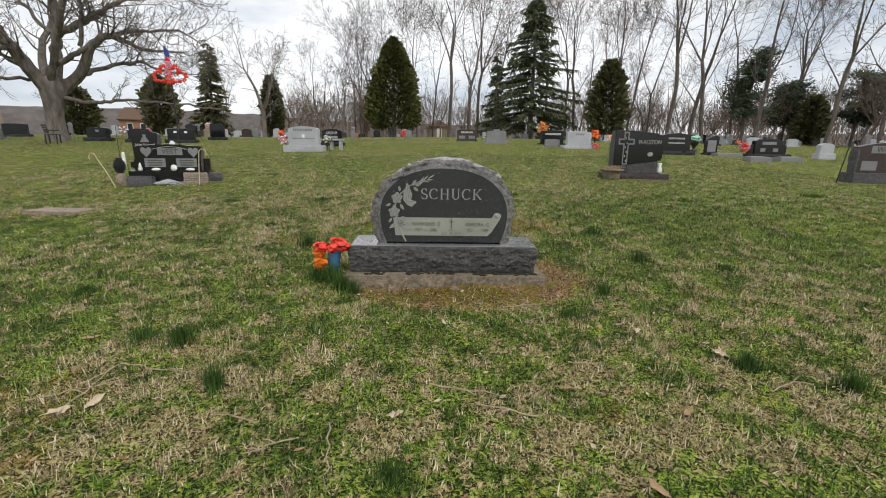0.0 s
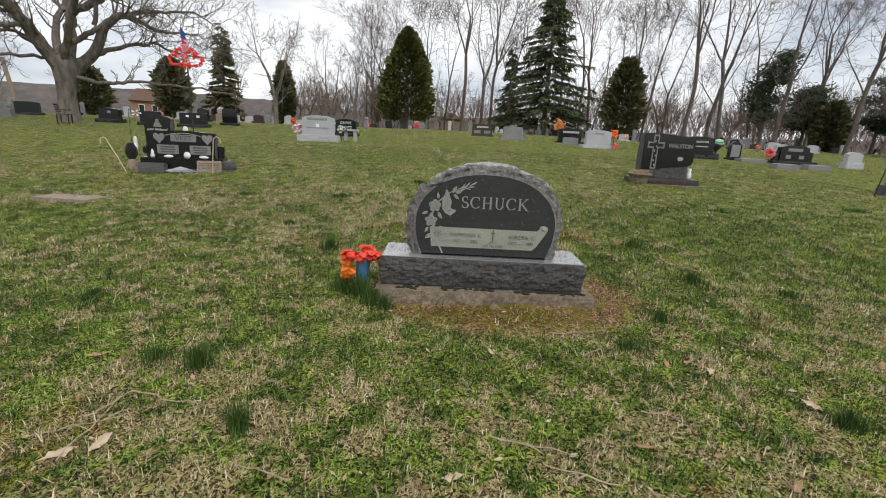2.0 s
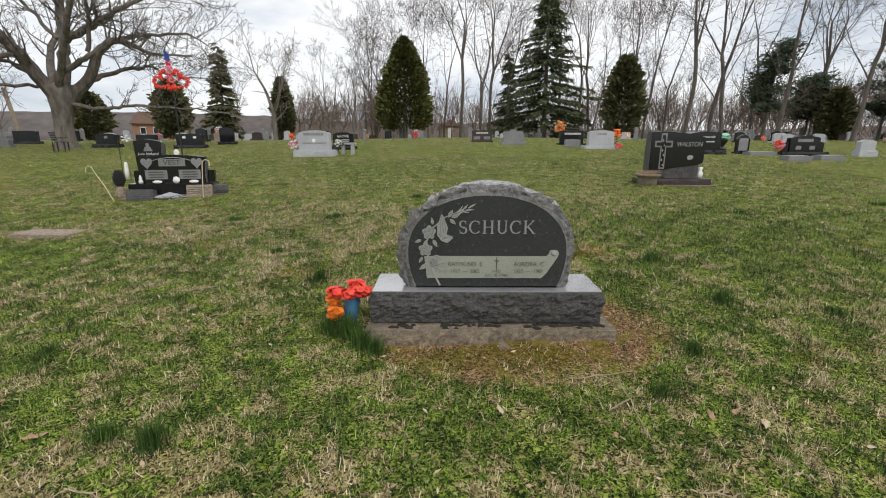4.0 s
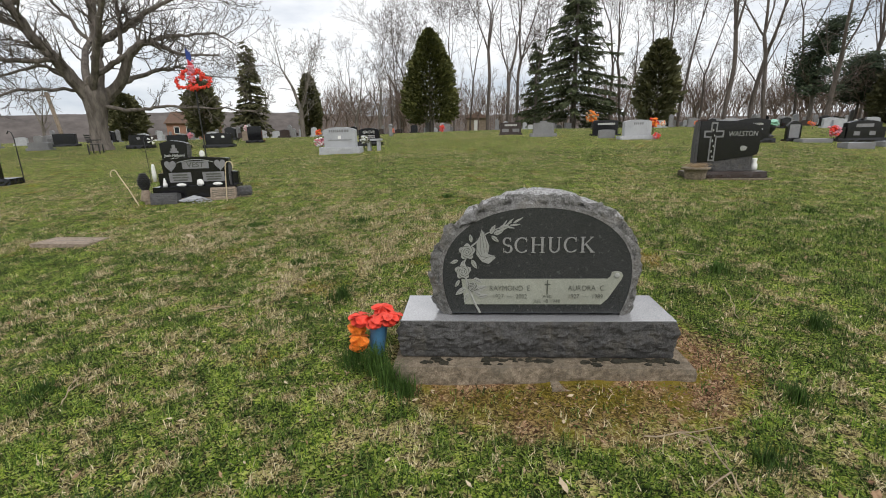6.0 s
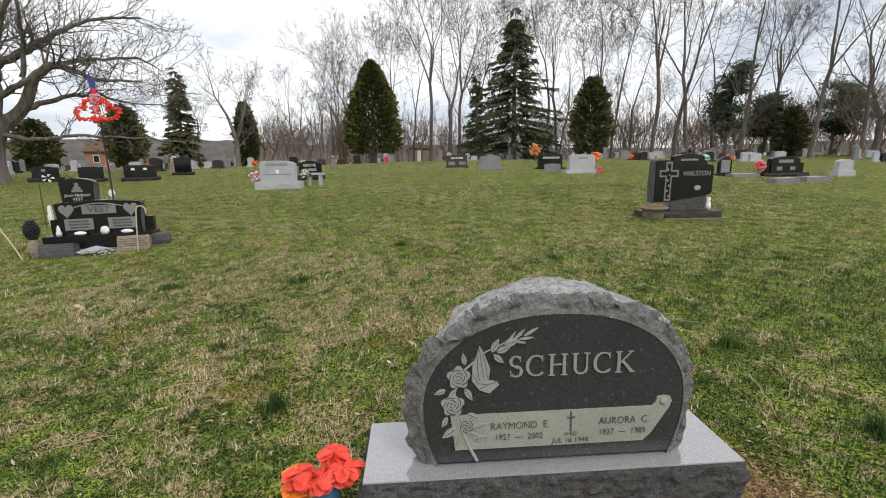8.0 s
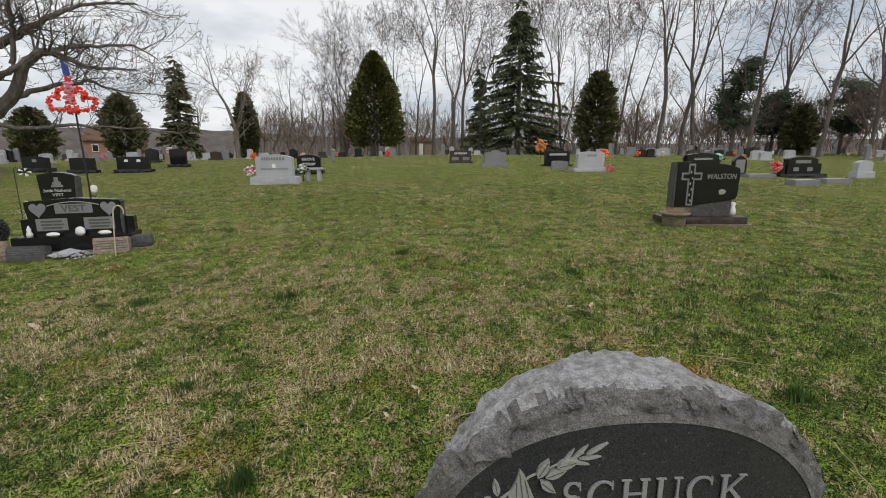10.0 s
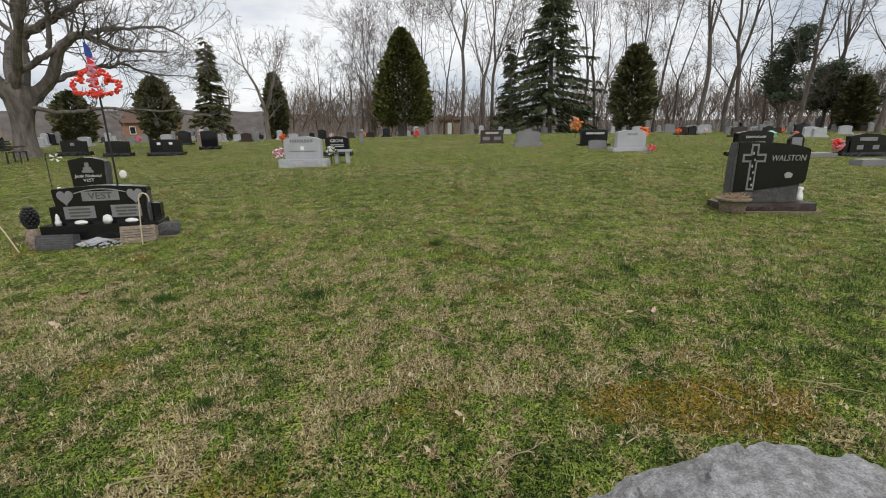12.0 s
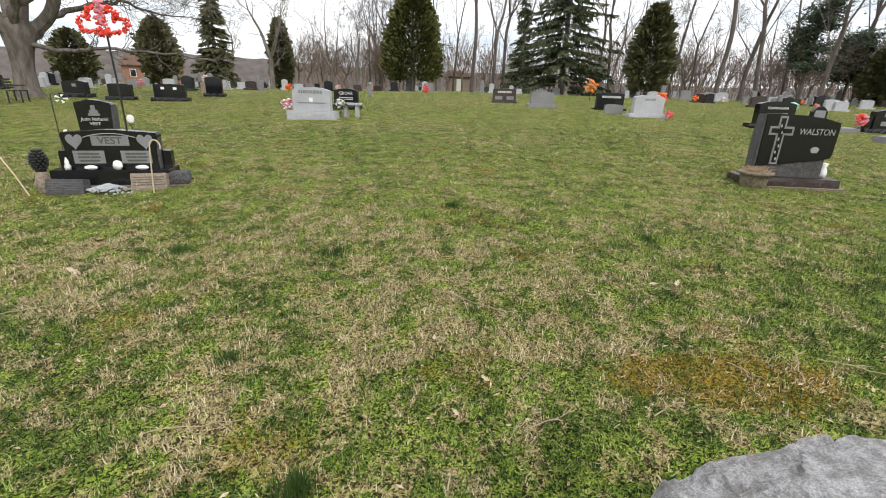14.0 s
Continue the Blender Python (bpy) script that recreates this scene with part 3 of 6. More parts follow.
    yf = y0 - 0.003
    # frosted name panel with a curled end
    prof = [(-0.345, 0.345), (0.315, 0.345), (0.345, 0.375), (0.372, 0.42), (0.402, 0.468), (0.410, 0.492), (0.403, 0.507), (0.383, 0.513), (0.358, 0.508), (0.352, 0.488), (0.340, 0.475), (-0.36, 0.475)]
    part("name_panel", slab(prof, yf - 0.002, y0 + 0.001, 0), M_PANEL, stone, "frosted pale name panel with a curled end")
    curl = part("curl", lathe([(0.006, -0.002), (0.014, -0.001), (0.014, 0.001), (0.006, 0.002)], 16), M_CARVE, stone)
    curl.matrix_local = pose(0.380, yf - 0.004, 0.492, 90, 0, 0)
    yt = yf - 0.004
    carved_name("SCHUCK", 0.076, stone, 0.053, yt + 0.002, 0.606)
    for txt, size, x, z, sq in (("RAYMOND  E.", 0.038, -0.122, 0.428, 0.86), ("1927  —  2002", 0.032, -0.125, 0.386, 0.86), ("AURORA  C.", 0.038, 0.243, 0.428, 0.86), ("1927  —  1989", 0.032, 0.238, 0.386, 0.86), ("WED", 0.022, 0.055, 0.386, 1.0), ("JUL 18 1948", 0.026, 0.055, 0.362, 1.0)):
        lettering(txt, size, M_DARKLET, stone, (x, yt, z), 0.001, sq, "inscription", bold=-0.0006)
    cross = box(0.005, 0.003, 0.072, (0.055, yt, 0.398), 0)
    part("cross", cross, M_DARKLET, stone)
    part("cross_bar", box(0.028, 0.003, 0.005, (0.055, yt - 0.0005, 0.446), 0), M_DARKLET, stone)
    # carved roses, leaves and an upright folded shape
    def rose(x, z, r):
        prof = [(x + r * (1 + 0.14 * math.sin(5 * a)) * math.cos(a), z + r * (1 + 0.14 * math.sin(5 * a)) * math.sin(a)) for a in [math.tau * i / 40 for i in range(40)]]
        bloom = part("carved_rose", slab(prof, yf - 0.0045, y0 + 0.001, 0.001), M_CARVE, stone)
        verts, faces = [], []
        for k, rr in enumerate((0.72, 0.45, 0.2)):
            for j in range(5 - k):
                a0 = math.tau * j / (5 - k) + 0.6 * k
                pts = [Vector((x + r * rr * math.cos(a) * (1 + 0.25 * f), yf - 0.0048, z + r * rr * math.sin(a) * (1 + 0.25 * f))) for f, a in [(f, a0 + f * math.tau / (5.6 - k)) for f in (0, 0.25, 0.5, 0.75, 1)]]
                tube_rows(verts, faces, pts, [0.0012, 0.0020, 0.0022, 0.0020, 0.001], 4)
        link_mesh("cut_line", pydata([tuple(v) for v in verts], faces), M_DARKLET, bloom)

    def leaf(x, z, length, ang, lift, wide=0.42):
        c, s = math.cos(radians(ang)), math.sin(radians(ang))
        prof = []
        for i in range(16):
            f = i / 8 if i <= 8 else (16 - i) / 8
            u, v = length * f, (1 if i <= 8 else -1) * length * 0.5 * wide * math.sin(math.pi * f ** 0.8)
            prof.append((x + c * u - s * v, z + s * u + c * v))
        blade = part("carved_leaf", slab(prof, yf - 0.0025 - 0.0004 * lift, y0 + 0.001, 0), M_CARVE, stone)
        if wide > 0.3:
            yv = yf - 0.0028 - 0.0004 * lift
            link_mesh("cut_line", rod([(x + c * length * f, yv, z + s * length * f) for f in (0.1, 0.5, 0.85)], 0.0011, 4), M_DARKLET, blade)

    for x, z, r in ((-0.331, 0.613, 0.036), (-0.352, 0.515, 0.036), (-0.305, 0.435, 0.026)):
        rose(x, z, r)
    for lift, (x, z, l, a) in enumerate(((-0.345, 0.57, 0.05, 250), (-0.31, 0.572, 0.05, 300), (-0.375, 0.57, 0.04, 200), (-0.33, 0.475, 0.05, 280), (-0.37, 0.47, 0.04, 240), (-0.30, 0.48, 0.045, 330), (-0.29, 0.42, 0.06, 20), (-0.30, 0.41, 0.055, -25), (-0.34, 0.43, 0.06, 215), (-0.33, 0.405, 0.05, 250), (-0.28, 0.385, 0.05, 10), (-0.31, 0.66, 0.04, 100), (-0.222, 0.70, 0.05, 60), (-0.205, 0.70, 0.05, 20), (-0.215, 0.69, 0.045, -40), (-0.18, 0.725, 0.05, 15))):
        leaf(x, z, l, a, lift)
    for lift, (x, z, l, a) in enumerate(((-0.17, 0.725, 0.05, 55), (-0.15, 0.735, 0.055, 45), (-0.13, 0.74, 0.05, 5), (-0.115, 0.75, 0.055, 30), (-0.15, 0.735, 0.045, -12))):
        leaf(x, z, l, a, lift, 0.16)
    verts, faces = [], []
    tube_rows(verts, faces, [Vector(p) for p in ((-0.27, yf, 0.30), (-0.30, yf, 0.36), (-0.335, yf, 0.45), (-0.35, yf, 0.55), (-0.31, yf, 0.64), (-0.24, yf, 0.70), (-0.12, yf, 0.755))], [0.006, 0.006, 0.005, 0.004, 0.004, 0.003, 0.002], 6)
    link_mesh("carved_stem", pydata([tuple(v) for v in verts], faces), M_CARVE, stone)
    prof = [(-0.262, 0.565), (-0.228, 0.552), (-0.195, 0.582), (-0.203, 0.592), (-0.232, 0.600), (-0.225, 0.640), (-0.250, 0.705), (-0.262, 0.722), (-0.270, 0.690), (-0.285, 0.66), (-0.287, 0.60)]
    figure = part("carved_ornament", slab(prof, yf - 0.004, y0 + 0.001, 0.001), M_CARVE, stone, "pale upright carved ornament")
    for way in (((-0.262, 0.712), (-0.255, 0.66), (-0.248, 0.61)), ((-0.268, 0.69), (-0.268, 0.64), (-0.262, 0.60)), ((-0.25, 0.695), (-0.240, 0.65), (-0.235, 0.61)), ((-0.285, 0.625), (-0.265, 0.59), (-0.235, 0.585)), ((-0.258, 0.572), (-0.235, 0.585), (-0.206, 0.594))):
        link_mesh("cut_line", rod([(x, yf - 0.0042, z) for x, z in way], 0.0013, 4), M_DARKLET, figure)
    rng = random.Random(5)
    for k in range(70):
        x = rng.choice((-0.45, -0.2, 0.02, 0.3, 0.42, 0.52, 0.6)) + rng.gauss(0, 0.06)
        part("moss", blob(rng.uniform(0.006, 0.017), k, (1.5, 0.9, 0.7), 0.8, 2, (max(-0.66, min(0.66, x)), -0.028 - abs(rng.gauss(0, 0.022)), 0.086)), M_MOSS, stone)
    chip = part("broken_chip", rough_block(0.20, 0.10, 0.03, 9, 0.006, 0.02), M_CONC, stone)
    chip.matrix_local = pose(0.16, -0.145, -0.012, 3, 0, -2)


build_big_headstone()


# ---- headstones in general ----
def letter_rows(w, z, rows, size, seed):
    rng = random.Random(seed)
    out = []
    for k in range(rows):
        x = -w / 2
        while x < w / 2:
            ww = size * rng.uniform(0.5, 0.9)
            out.append((x + ww / 2, z - k * size * 1.7, ww, size))
            x += ww + size * 0.25
    return out


def monument(m, w, h, d, bw, bh, bd, stone_mat, label, shoulder=0.9, base_mat=None, side_mat=None, text="", size=0.1, letter=None, group="", rows=0, seed=0, panels=(), step=0.05):
    """A die on a base: bowed top, rough sides, a name or bars on its face. Returns the thing."""
    t = thing("headstone", m, label, "headstone", group)
    base = part("base", rough_block(bw, bd, bh + 0.12, seed + 1, 0.008, step), base_mat or stone_mat, t)
    base.location = (0, 0, -0.12)
    die = part("die", slab([(x, z + bh) for x, z in arc_profile(w, h, h * shoulder)], -d / 2, d / 2, 0.006), stone_mat, t)
    if side_mat:
        for s in (-1, 1):
            sd = part("rough_side", rough_block(0.03, d * 0.96, h * shoulder * 0.96, seed + s, 0.010, 0.04), side_mat, t)
            sd.location = (s * (w / 2 + 0.008), 0, bh)
    if text:
        lettering(text, size, letter or M_LETTER, t, (0, -d / 2 - 0.001, bh + h * 0.70), 0.002, 1.0, "family_name", bold=0.001)
    if rows:
        bars(letter_rows(w * 0.55, bh + h * 0.42, rows, h * 0.06, seed), letter or M_LETTER, t, -d / 2 - 0.001)
    for x, z, pw, ph in panels:
        part("panel", box(pw, 0.004, ph, (x, -d / 2 - 0.002, bh + z), 0.001), M_GREY, t)
    return t


def at(x, y, rz=0, dz=0.0):
    return pose(x, y, ground(x, y) + dz, 0, 0, rz)


# white double stone up the slope, and the black one behind it
WHITE_AT = (-4.2, 11.8)
white = monument(at(*WHITE_AT, -3, 0.02), 0.97, 0.58, 0.2, 1.25, 0.17, 0.36, M_WHITE, "pale grey granite headstone with a bowed top on a wide base", 0.86, text="", letter=M_GREY, rows=0, seed=11)
bars(letter_rows(0.62, 0.60, 1, 0.075, 4), M_GREY, white, -0.102, "family_name")
bars(letter_rows(0.7, 0.36, 1, 0.03, 5), M_GREY, white, -0.102)
part("emblem", box(0.09, 0.004, 0.1, (0, -0.102, 0.40), 0.002), M_WHITEP, white)
grove = monument(at(-3.86, 14.3, -4), 0.74, 0.48, 0.16, 0.9, 0.12, 0.3, M_BLACK, "black polished granite headstone with white lettering", 0.85, text="GROVE", size=0.13, seed=12, rows=2)
brown = monument(at(1.38, 17.95, 0), 0.87, 0.44, 0.2, 0.95, 0.06, 0.32, M_RED, "reddish brown granite headstone with two pale panels", 0.97, letter=M_LETTER, seed=13, panels=((-0.22, 0.05, 0.28, 0.13), (0.22, 0.05, 0.28, 0.13)))
bars(letter_rows(0.5, 0.35, 1, 0.07, 8), M_LETTER, brown, -0.101, "family_name")
light2 = monument(at(2.47, 16.1, 0), 0.78, 0.40, 0.2, 0.98, 0.12, 0.34, M_GREY, "light grey granite headstone with a stepped top", 0.92, seed=14)
part("cap", box(0.26, 0.18, 0.06, (0, 0, 0.515), 0.01), M_GREY, light2)
good = monument(at(4.75, 16.0, 2), 0.92, 0.5, 0.18, 1.1, 0.05, 0.34, M_BLACK, "black polished granite headstone low on the grass", 0.96, seed=15)
bars(letter_rows(0.6, 0.38, 1, 0.07, 9), M_LETTER, good, -0.091, "family_name")
small_grey = monument(at(4.38, 14.45, 0), 0.55, 0.27, 0.12, 0.57, 0.02, 0.16, M_GREY, "small plain light grey stone marker", 0.9, seed=16)
pale2 = monument(at(5.22, 13.95, 4), 0.9, 0.52, 0.2, 1.2, 0.1, 0.36, M_WHITE, "pale grey granite headstone with a gabled top", 0.88, seed=17)
bars(letter_rows(0.3, 0.46, 1, 0.07, 3), M_GREY, pale2, -0.102, "family_name")
cunn = monument(at(8.1, 12.6, 4), 1.03, 0.58, 0.2, 1.35, 0.12, 0.36, M_BLACK, "black granite headstone with white lettering behind a larger one", 0.88, text="CUNNINGHAM", size=0.085, seed=18, rows=1)


# ---- black stone with an inlaid cross ----
def build_cross_stone():
    t = thing("headstone", at(3.86, 5.87, -5, -0.105), "black polished headstone with a carved cross and curved lower edge", "headstone")
    t.scale = (1, 1, 1.13)
    base = part("base", rough_block(1.22, 0.40, 0.32, 21, 0.008, 0.04), M_RED, t, "brown granite base")
    base.location = (0, 0, -0.13)
    part("footing", rough_block(1.30, 0.48, 0.16, 23, 0.006, 0.05), M_CONC, t, "thin weathered concrete footing").location = (0.02, -0.02, -0.065)
    part("foot", slab([(-0.16, 0.19), (0.42, 0.19), (0.42, 0.42), (-0.16, 0.36)], -0.075, 0.10, 0.004), M_BASE, t, "grey granite foot")
    prof = [(-0.43, 0.31), (-0.15, 0.335), (0.15, 0.375), (0.40, 0.405), (0.47, 0.425), (0.49, 0.47), (0.495, 0.78), (0.482, 0.825), (0.30, 0.87), (0.05, 0.895), (-0.18, 0.905), (-0.43, 0.905)]
    part("die", slab(prof, -0.09, 0.09, 0.006), M_BLACK, t)
    part("rough_side", slab([(-0.47, 0.19), (-0.17, 0.19), (-0.17, 0.325), (-0.43, 0.30), (-0.432, 0.904), (-0.455, 0.90), (-0.475, 0.60)], -0.094, 0.094, 0.012), M_DROCK, t, "rough grey broken edge")
    y = -0.093
    for nm, w, h, x, z, mat in (("cross_stem", 0.10, 0.55, -0.22, 0.335, M_GREY), ("cross_arm", 0.30, 0.10, -0.215, 0.67, M_GREY)):
        part(nm, box(w, 0.008, h, (x, y, z), 0.002), mat, t)
    part("cross_inlay", box(0.055, 0.006, 0.50, (-0.22, y - 0.004, 0.36), 0.001), M_BLACK, t)
    part("cross_inlay", box(0.25, 0.006, 0.05, (-0.215, y - 0.0045, 0.695), 0.001), M_BLACK, t)
    for k in range(6):
        part("vine", blob(0.02, k, (0.7, 0.15, 1.2), 0.4, 1, (-0.22 + 0.012 * (-1) ** k, y - 0.006, 0.40 + 0.075 * k)), M_CARVE, t)
    lettering("WALSTON", 0.098, M_CARVE, t, (0.222, y, 0.715), 0.002, 0.92, "family_name", slant=0.12)
    part("emblem", slab([(0.22, 0.48), (0.29, 0.485), (0.31, 0.53), (0.27, 0.55), (0.23, 0.55), (0.20, 0.525)], y - 0.002, y + 0.003, 0), M_CARVE, t)
    urn = thing("planter", at(3.36, 5.68, -5, -0.03), "grey stone planter full of dried plants beside the headstone", "planter")
    part("bowl", lathe([(0.13, 0.0), (0.15, 0.02), (0.16, 0.12), (0.18, 0.19), (0.215, 0.20), (0.215, 0.225), (0.18, 0.225)], 22), M_CONC, urn)
    verts, faces = [], []
    rng = random.Random(3)
    for k in range(130):
        a, r = rng.uniform(0, math.tau), rng.uniform(0, 0.15)
        p = Vector((r * math.cos(a), r * math.sin(a), 0.21))
        q = p + Vector((rng.gauss(0, 0.07), rng.gauss(0, 0.07), rng.uniform(0.03, 0.10)))
        tube_rows(verts, faces, [p, (p + q) / 2 + Vector((0, 0, 0.02)), q], [0.003, 0.003, 0.001], 3)
    link_mesh("dried_plant", pydata([tuple(v) for v in verts], faces), M_STRAWP, urn, "tangled straw-brown dried stems")
    vase = thing("vase", pose(4.35, 5.83, ground(3.86, 5.87) + 0.108), "small white porcelain vase on the headstone base", "vase")
    part("body", lathe([(0.035, 0), (0.055, 0.04), (0.05, 0.10), (0.03, 0.14), (0.045, 0.19), (0.03, 0.20)], 16), M_WHITEP, vase)


build_cross_stone()


# ---- black winged double stone with grave goods ----
def heart(s, x, z):
    pts = []
    for i in range(28):
        a = math.tau * i / 28
        pts.append((x + s * 0.5 * math.sin(a) ** 3, z + s * 0.03125 * (13 * math.cos(a) - 5 * math.cos(2 * a) - 2 * math.cos(3 * a) - math.cos(4 * a))))
    return pts


VX, VY, VTURN = -4.71, 5.14, 13.0


def beside(dx, dy, dz=0.0, turn=0.0):
    """A pose given from the winged stone: metres along it and behind it."""
    c, s = math.cos(radians(VTURN)), math.sin(radians(VTURN))
    x, y = VX + c * dx * 0.86 - s * dy, VY + s * dx * 0.86 + c * dy
    return pose(x, y, ground(x, y) + dz, 0, 0, VTURN + turn)


def build_winged_stone():
    t = thing("headstone", pose(VX, VY, ground(VX, VY), 0, 0, VTURN), "black polished winged double headstone with hearts and grey panels", "headstone")
    t.scale = (0.86, 1, 1)
    part("base", box(1.46, 0.40, 0.33, (-0.02, 0, -0.13), 0.008), M_BLACK, t)
    part("footing", rough_block(1.82, 0.50, 0.12, 37, 0.006, 0.05), M_CONC, t, "low weathered concrete footing").location = (0.03, -0.02, -0.10)
    prof = [(-0.55, 0.20), (0.55, 0.20), (0.585, 0.60), (0.57, 0.62), (0.32, 0.635), (0.1, 0.65), (-0.1, 0.65), (-0.32, 0.635), (-0.58, 0.62), (-0.59, 0.60)]
    part("die", slab(prof, -0.09, 0.07, 0.006), M_BLACK, t)
    side = part("rough_side", rough_block(0.02, 0.14, 0.39, 31, 0.006, 0.03), M_DROCK, t)
    side.location = (0.568, -0.01, 0.20)
    for s in (-1, 1):
        part("wing", slab([(s * 0.52, 0.20), (s * 0.70, 0.20), (s * 0.70, 0.40), (s * 0.52, 0.41)][::s], -0.02, 0.10, 0.006), M_BLACK, t)
    y = -0.092
    part("name_panel", box(0.46, 0.005, 0.115, (0.0, y, 0.47), 0.001), M_GREY, t)
    lettering("VEST", 0.11, M_DARKLET, t, (0, y - 0.004, 0.527), 0.002, 1.25, "family_name", bold=0.002)
    for s in (-1, 1):
        part("heart", slab(heart(0.20, s * 0.43, 0.525), y - 0.003, y + 0.002, 0), M_GREY, t)
        part("date_panel", box(0.38, 0.005, 0.15, (s * 0.29, y, 0.262), 0.001), M_GREY, t)
        bars([(s * 0.29 + dx, z, w, 0.022) for dx, z, w in ((0, 0.365, 0.26), (-0.06, 0.325, 0.14), (0.08, 0.325, 0.12), (0, 0.285, 0.24))], M_DARKLET, t, y - 0.003)
    verts, faces = [], []
    pts = [Vector((0.32 * a, y - 0.001, 0.565 + 0.045 * (1 - a * a))) for a in [-1 + 0.125 * i for i in range(17)]]
    tube_rows(verts, faces, pts, [0.006] * 17, 5)
    link_mesh("arch_line", pydata([tuple(v) for v in verts], faces), M_CARVE, t)
    for dx, r, sq in ((-0.27, 0.05, (1.5, 0.8, 0.55)), (0.06, 0.052, (1.1, 0.7, 1.1)), (0.36, 0.05, (1.5, 0.8, 0.55))):
        o = thing("memorial_stone", pose(VX + dx * 0.84 + 0.035, VY - 0.145 + dx * 0.19, ground(VX, VY) + 0.20 + r * sq[2] * 0.85), "small white porcelain memorial piece on the black base", "ornament", "porcelain pieces")
        part("body", blob(r, dx * 9, sq, 0.15, 3), M_WHITEP, o)
    o = thing("figurine", pose(VX - 0.43, VY - 0.24, ground(VX, VY) + 0.2), "small white rabbit-like figurine on the black base", "figurine")
    part("body", lathe([(0.03, 0), (0.035, 0.04), (0.02, 0.07), (0.025, 0.09), (0.012, 0.12), (0.006, 0.14)], 12), M_WHITEP, o)
    # carved blocks and the shell in front
    for x, y2, w, h, mat, rz, lab in ((-0.50, -0.34, 0.44, 0.18, M_DROCK, -6, "rough dark grey engraved stone block leaning at the base"), (0.50, -0.33, 0.40, 0.20, M_TAN, 4, "tan engraved stone block leaning at the base")):
        b = thing("stone_block", beside(x, y2, -0.02, rz), lab, "stone block")
        body = part("body", rough_block(w * 0.9, 0.12, h, x, 0.006, 0.03), mat, b)
        body.rotation_euler[0] = radians(-14)
        bars([(0, h * k, w * 0.8, 0.008) for k in (0.3, 0.45, 0.6, 0.75)], M_DARKLET if mat is M_TAN else M_DIM, body, -0.066, "engraving")
    b = thing("stone_block", beside(0.80, -0.10, -0.02, 8), "rough grey stone at the end of the base", "stone block")
    part("body", rough_block(0.20, 0.2, 0.16, 44, 0.02, 0.04), M_DROCK, b)
    b = thing("gravel_heap", beside(0.0, -0.36), "low heap of pale grey gravel in front of the base", "gravel", kind="stuff")
    bm = bmesh.new()
    rng = random.Random(8)
    for k in range(260):
        a, r = rng.uniform(0, math.tau), abs(rng.gauss(0, 0.5))
        if r > 1.2:
            continue
        q = blob(rng.uniform(0.012, 0.022), k, (1, 1, 0.7), 0.3, 1, (0.3 * r * math.cos(a), 0.14 * r * math.sin(a), 0.09 * max(0, 1 - r)))
        me = bpy.data.meshes.new("g")
        q.to_mesh(me)
        q.free()
        bm.from_mesh(me)
    part("gravel", bm, M_WHITE, b)
    # slender stone behind
    r = thing("headstone", at(-6.35, 7.15, 14, 0.0), "black polished slant headstone with a pale emblem, behind the double stone", "headstone")
    r.scale = (0.74, 1, 0.89)
    part("base", box(0.8, 0.36, 0.26, (0, 0, -0.12), 0.006), M_BLACK, r)
    part("die", slab([(-0.32, 0.14), (0.30, 0.14), (0.35, 0.80), (0.32, 0.83), (0.12, 0.87), (-0.08, 0.885), (-0.26, 0.85), (-0.35, 0.83)], -0.09, 0.09, 0.006), M_BLACK, r)
    side = part("rough_side", rough_block(0.03, 0.17, 0.64, 51, 0.008, 0.04), M_DROCK, r, "rough grey broken edge")
    side.matrix_local = pose(0.315, 0, 0.14, 0, 4, 0)
    bars([(0, 0.61, 0.22, 0.04), (0, 0.65, 0.16, 0.06), (0.0, 0.71, 0.08, 0.08)], M_GREY, r, -0.092, "emblem")
    lettering("Justin Nathaniel", 0.085, M_LETTER, r, (-0.01, -0.092, 0.55), 0.002, 0.95, "inscription", slant=0.2)
    lettering("VEST", 0.075, M_LETTER, r, (-0.01, -0.092, 0.47), 0.002, 1.3, "family_name")
    o = thing("lantern", at(-6.72, 6.9, 0, 0), "white memorial lantern standing beside the slant stone", "lantern")
    part("body", lathe([(0.04, 0), (0.04, 0.20), (0.03, 0.215), (0.037, 0.24), (0.03, 0.32), (0.02, 0.35)], 14), M_WHITEP, o)
    o = thing("photo_medallion", at(-5.68, 6.95, 10, -0.2), "white oval photo medallion on a thin stake", "medallion")
    link_mesh("stake", rod([(0, 0, -0.05), (0, 0, 0.62)], 0.006), M_METAL, o)
    ring = part("plaque", lathe([(0.05, -0.012), (0.085, -0.012), (0.09, 0.0), (0.085, 0.012), (0.05, 0.012)], 20), M_WHITEP, o)
    ring.matrix_local = pose(0, -0.01, 0.72, 90, 0, 0) @ Matrix.Diagonal((0.6, 0.75, 1, 1))
    pic = part("picture", lathe([(0.03, -0.016), (0.05, -0.016), (0.05, -0.013), (0.03, -0.013)], 16), M_GREY, o)
    pic.matrix_local = pose(0, -0.01, 0.72, 90, 0, 0) @ Matrix.Diagonal((0.65, 0.75, 1, 1))
    # pine-cone ornament
    o = thing("pinecone_ornament", at(-5.56, 5.0, 0, 0), "dark carved pine-cone ornament on a low stone plinth", "ornament")
    part("plinth", lathe([(0.09, -0.03), (0.085, 0.05), (0.06, 0.14), (0.05, 0.17)], 14), M_TAN, o)
    bm = bmesh.new()
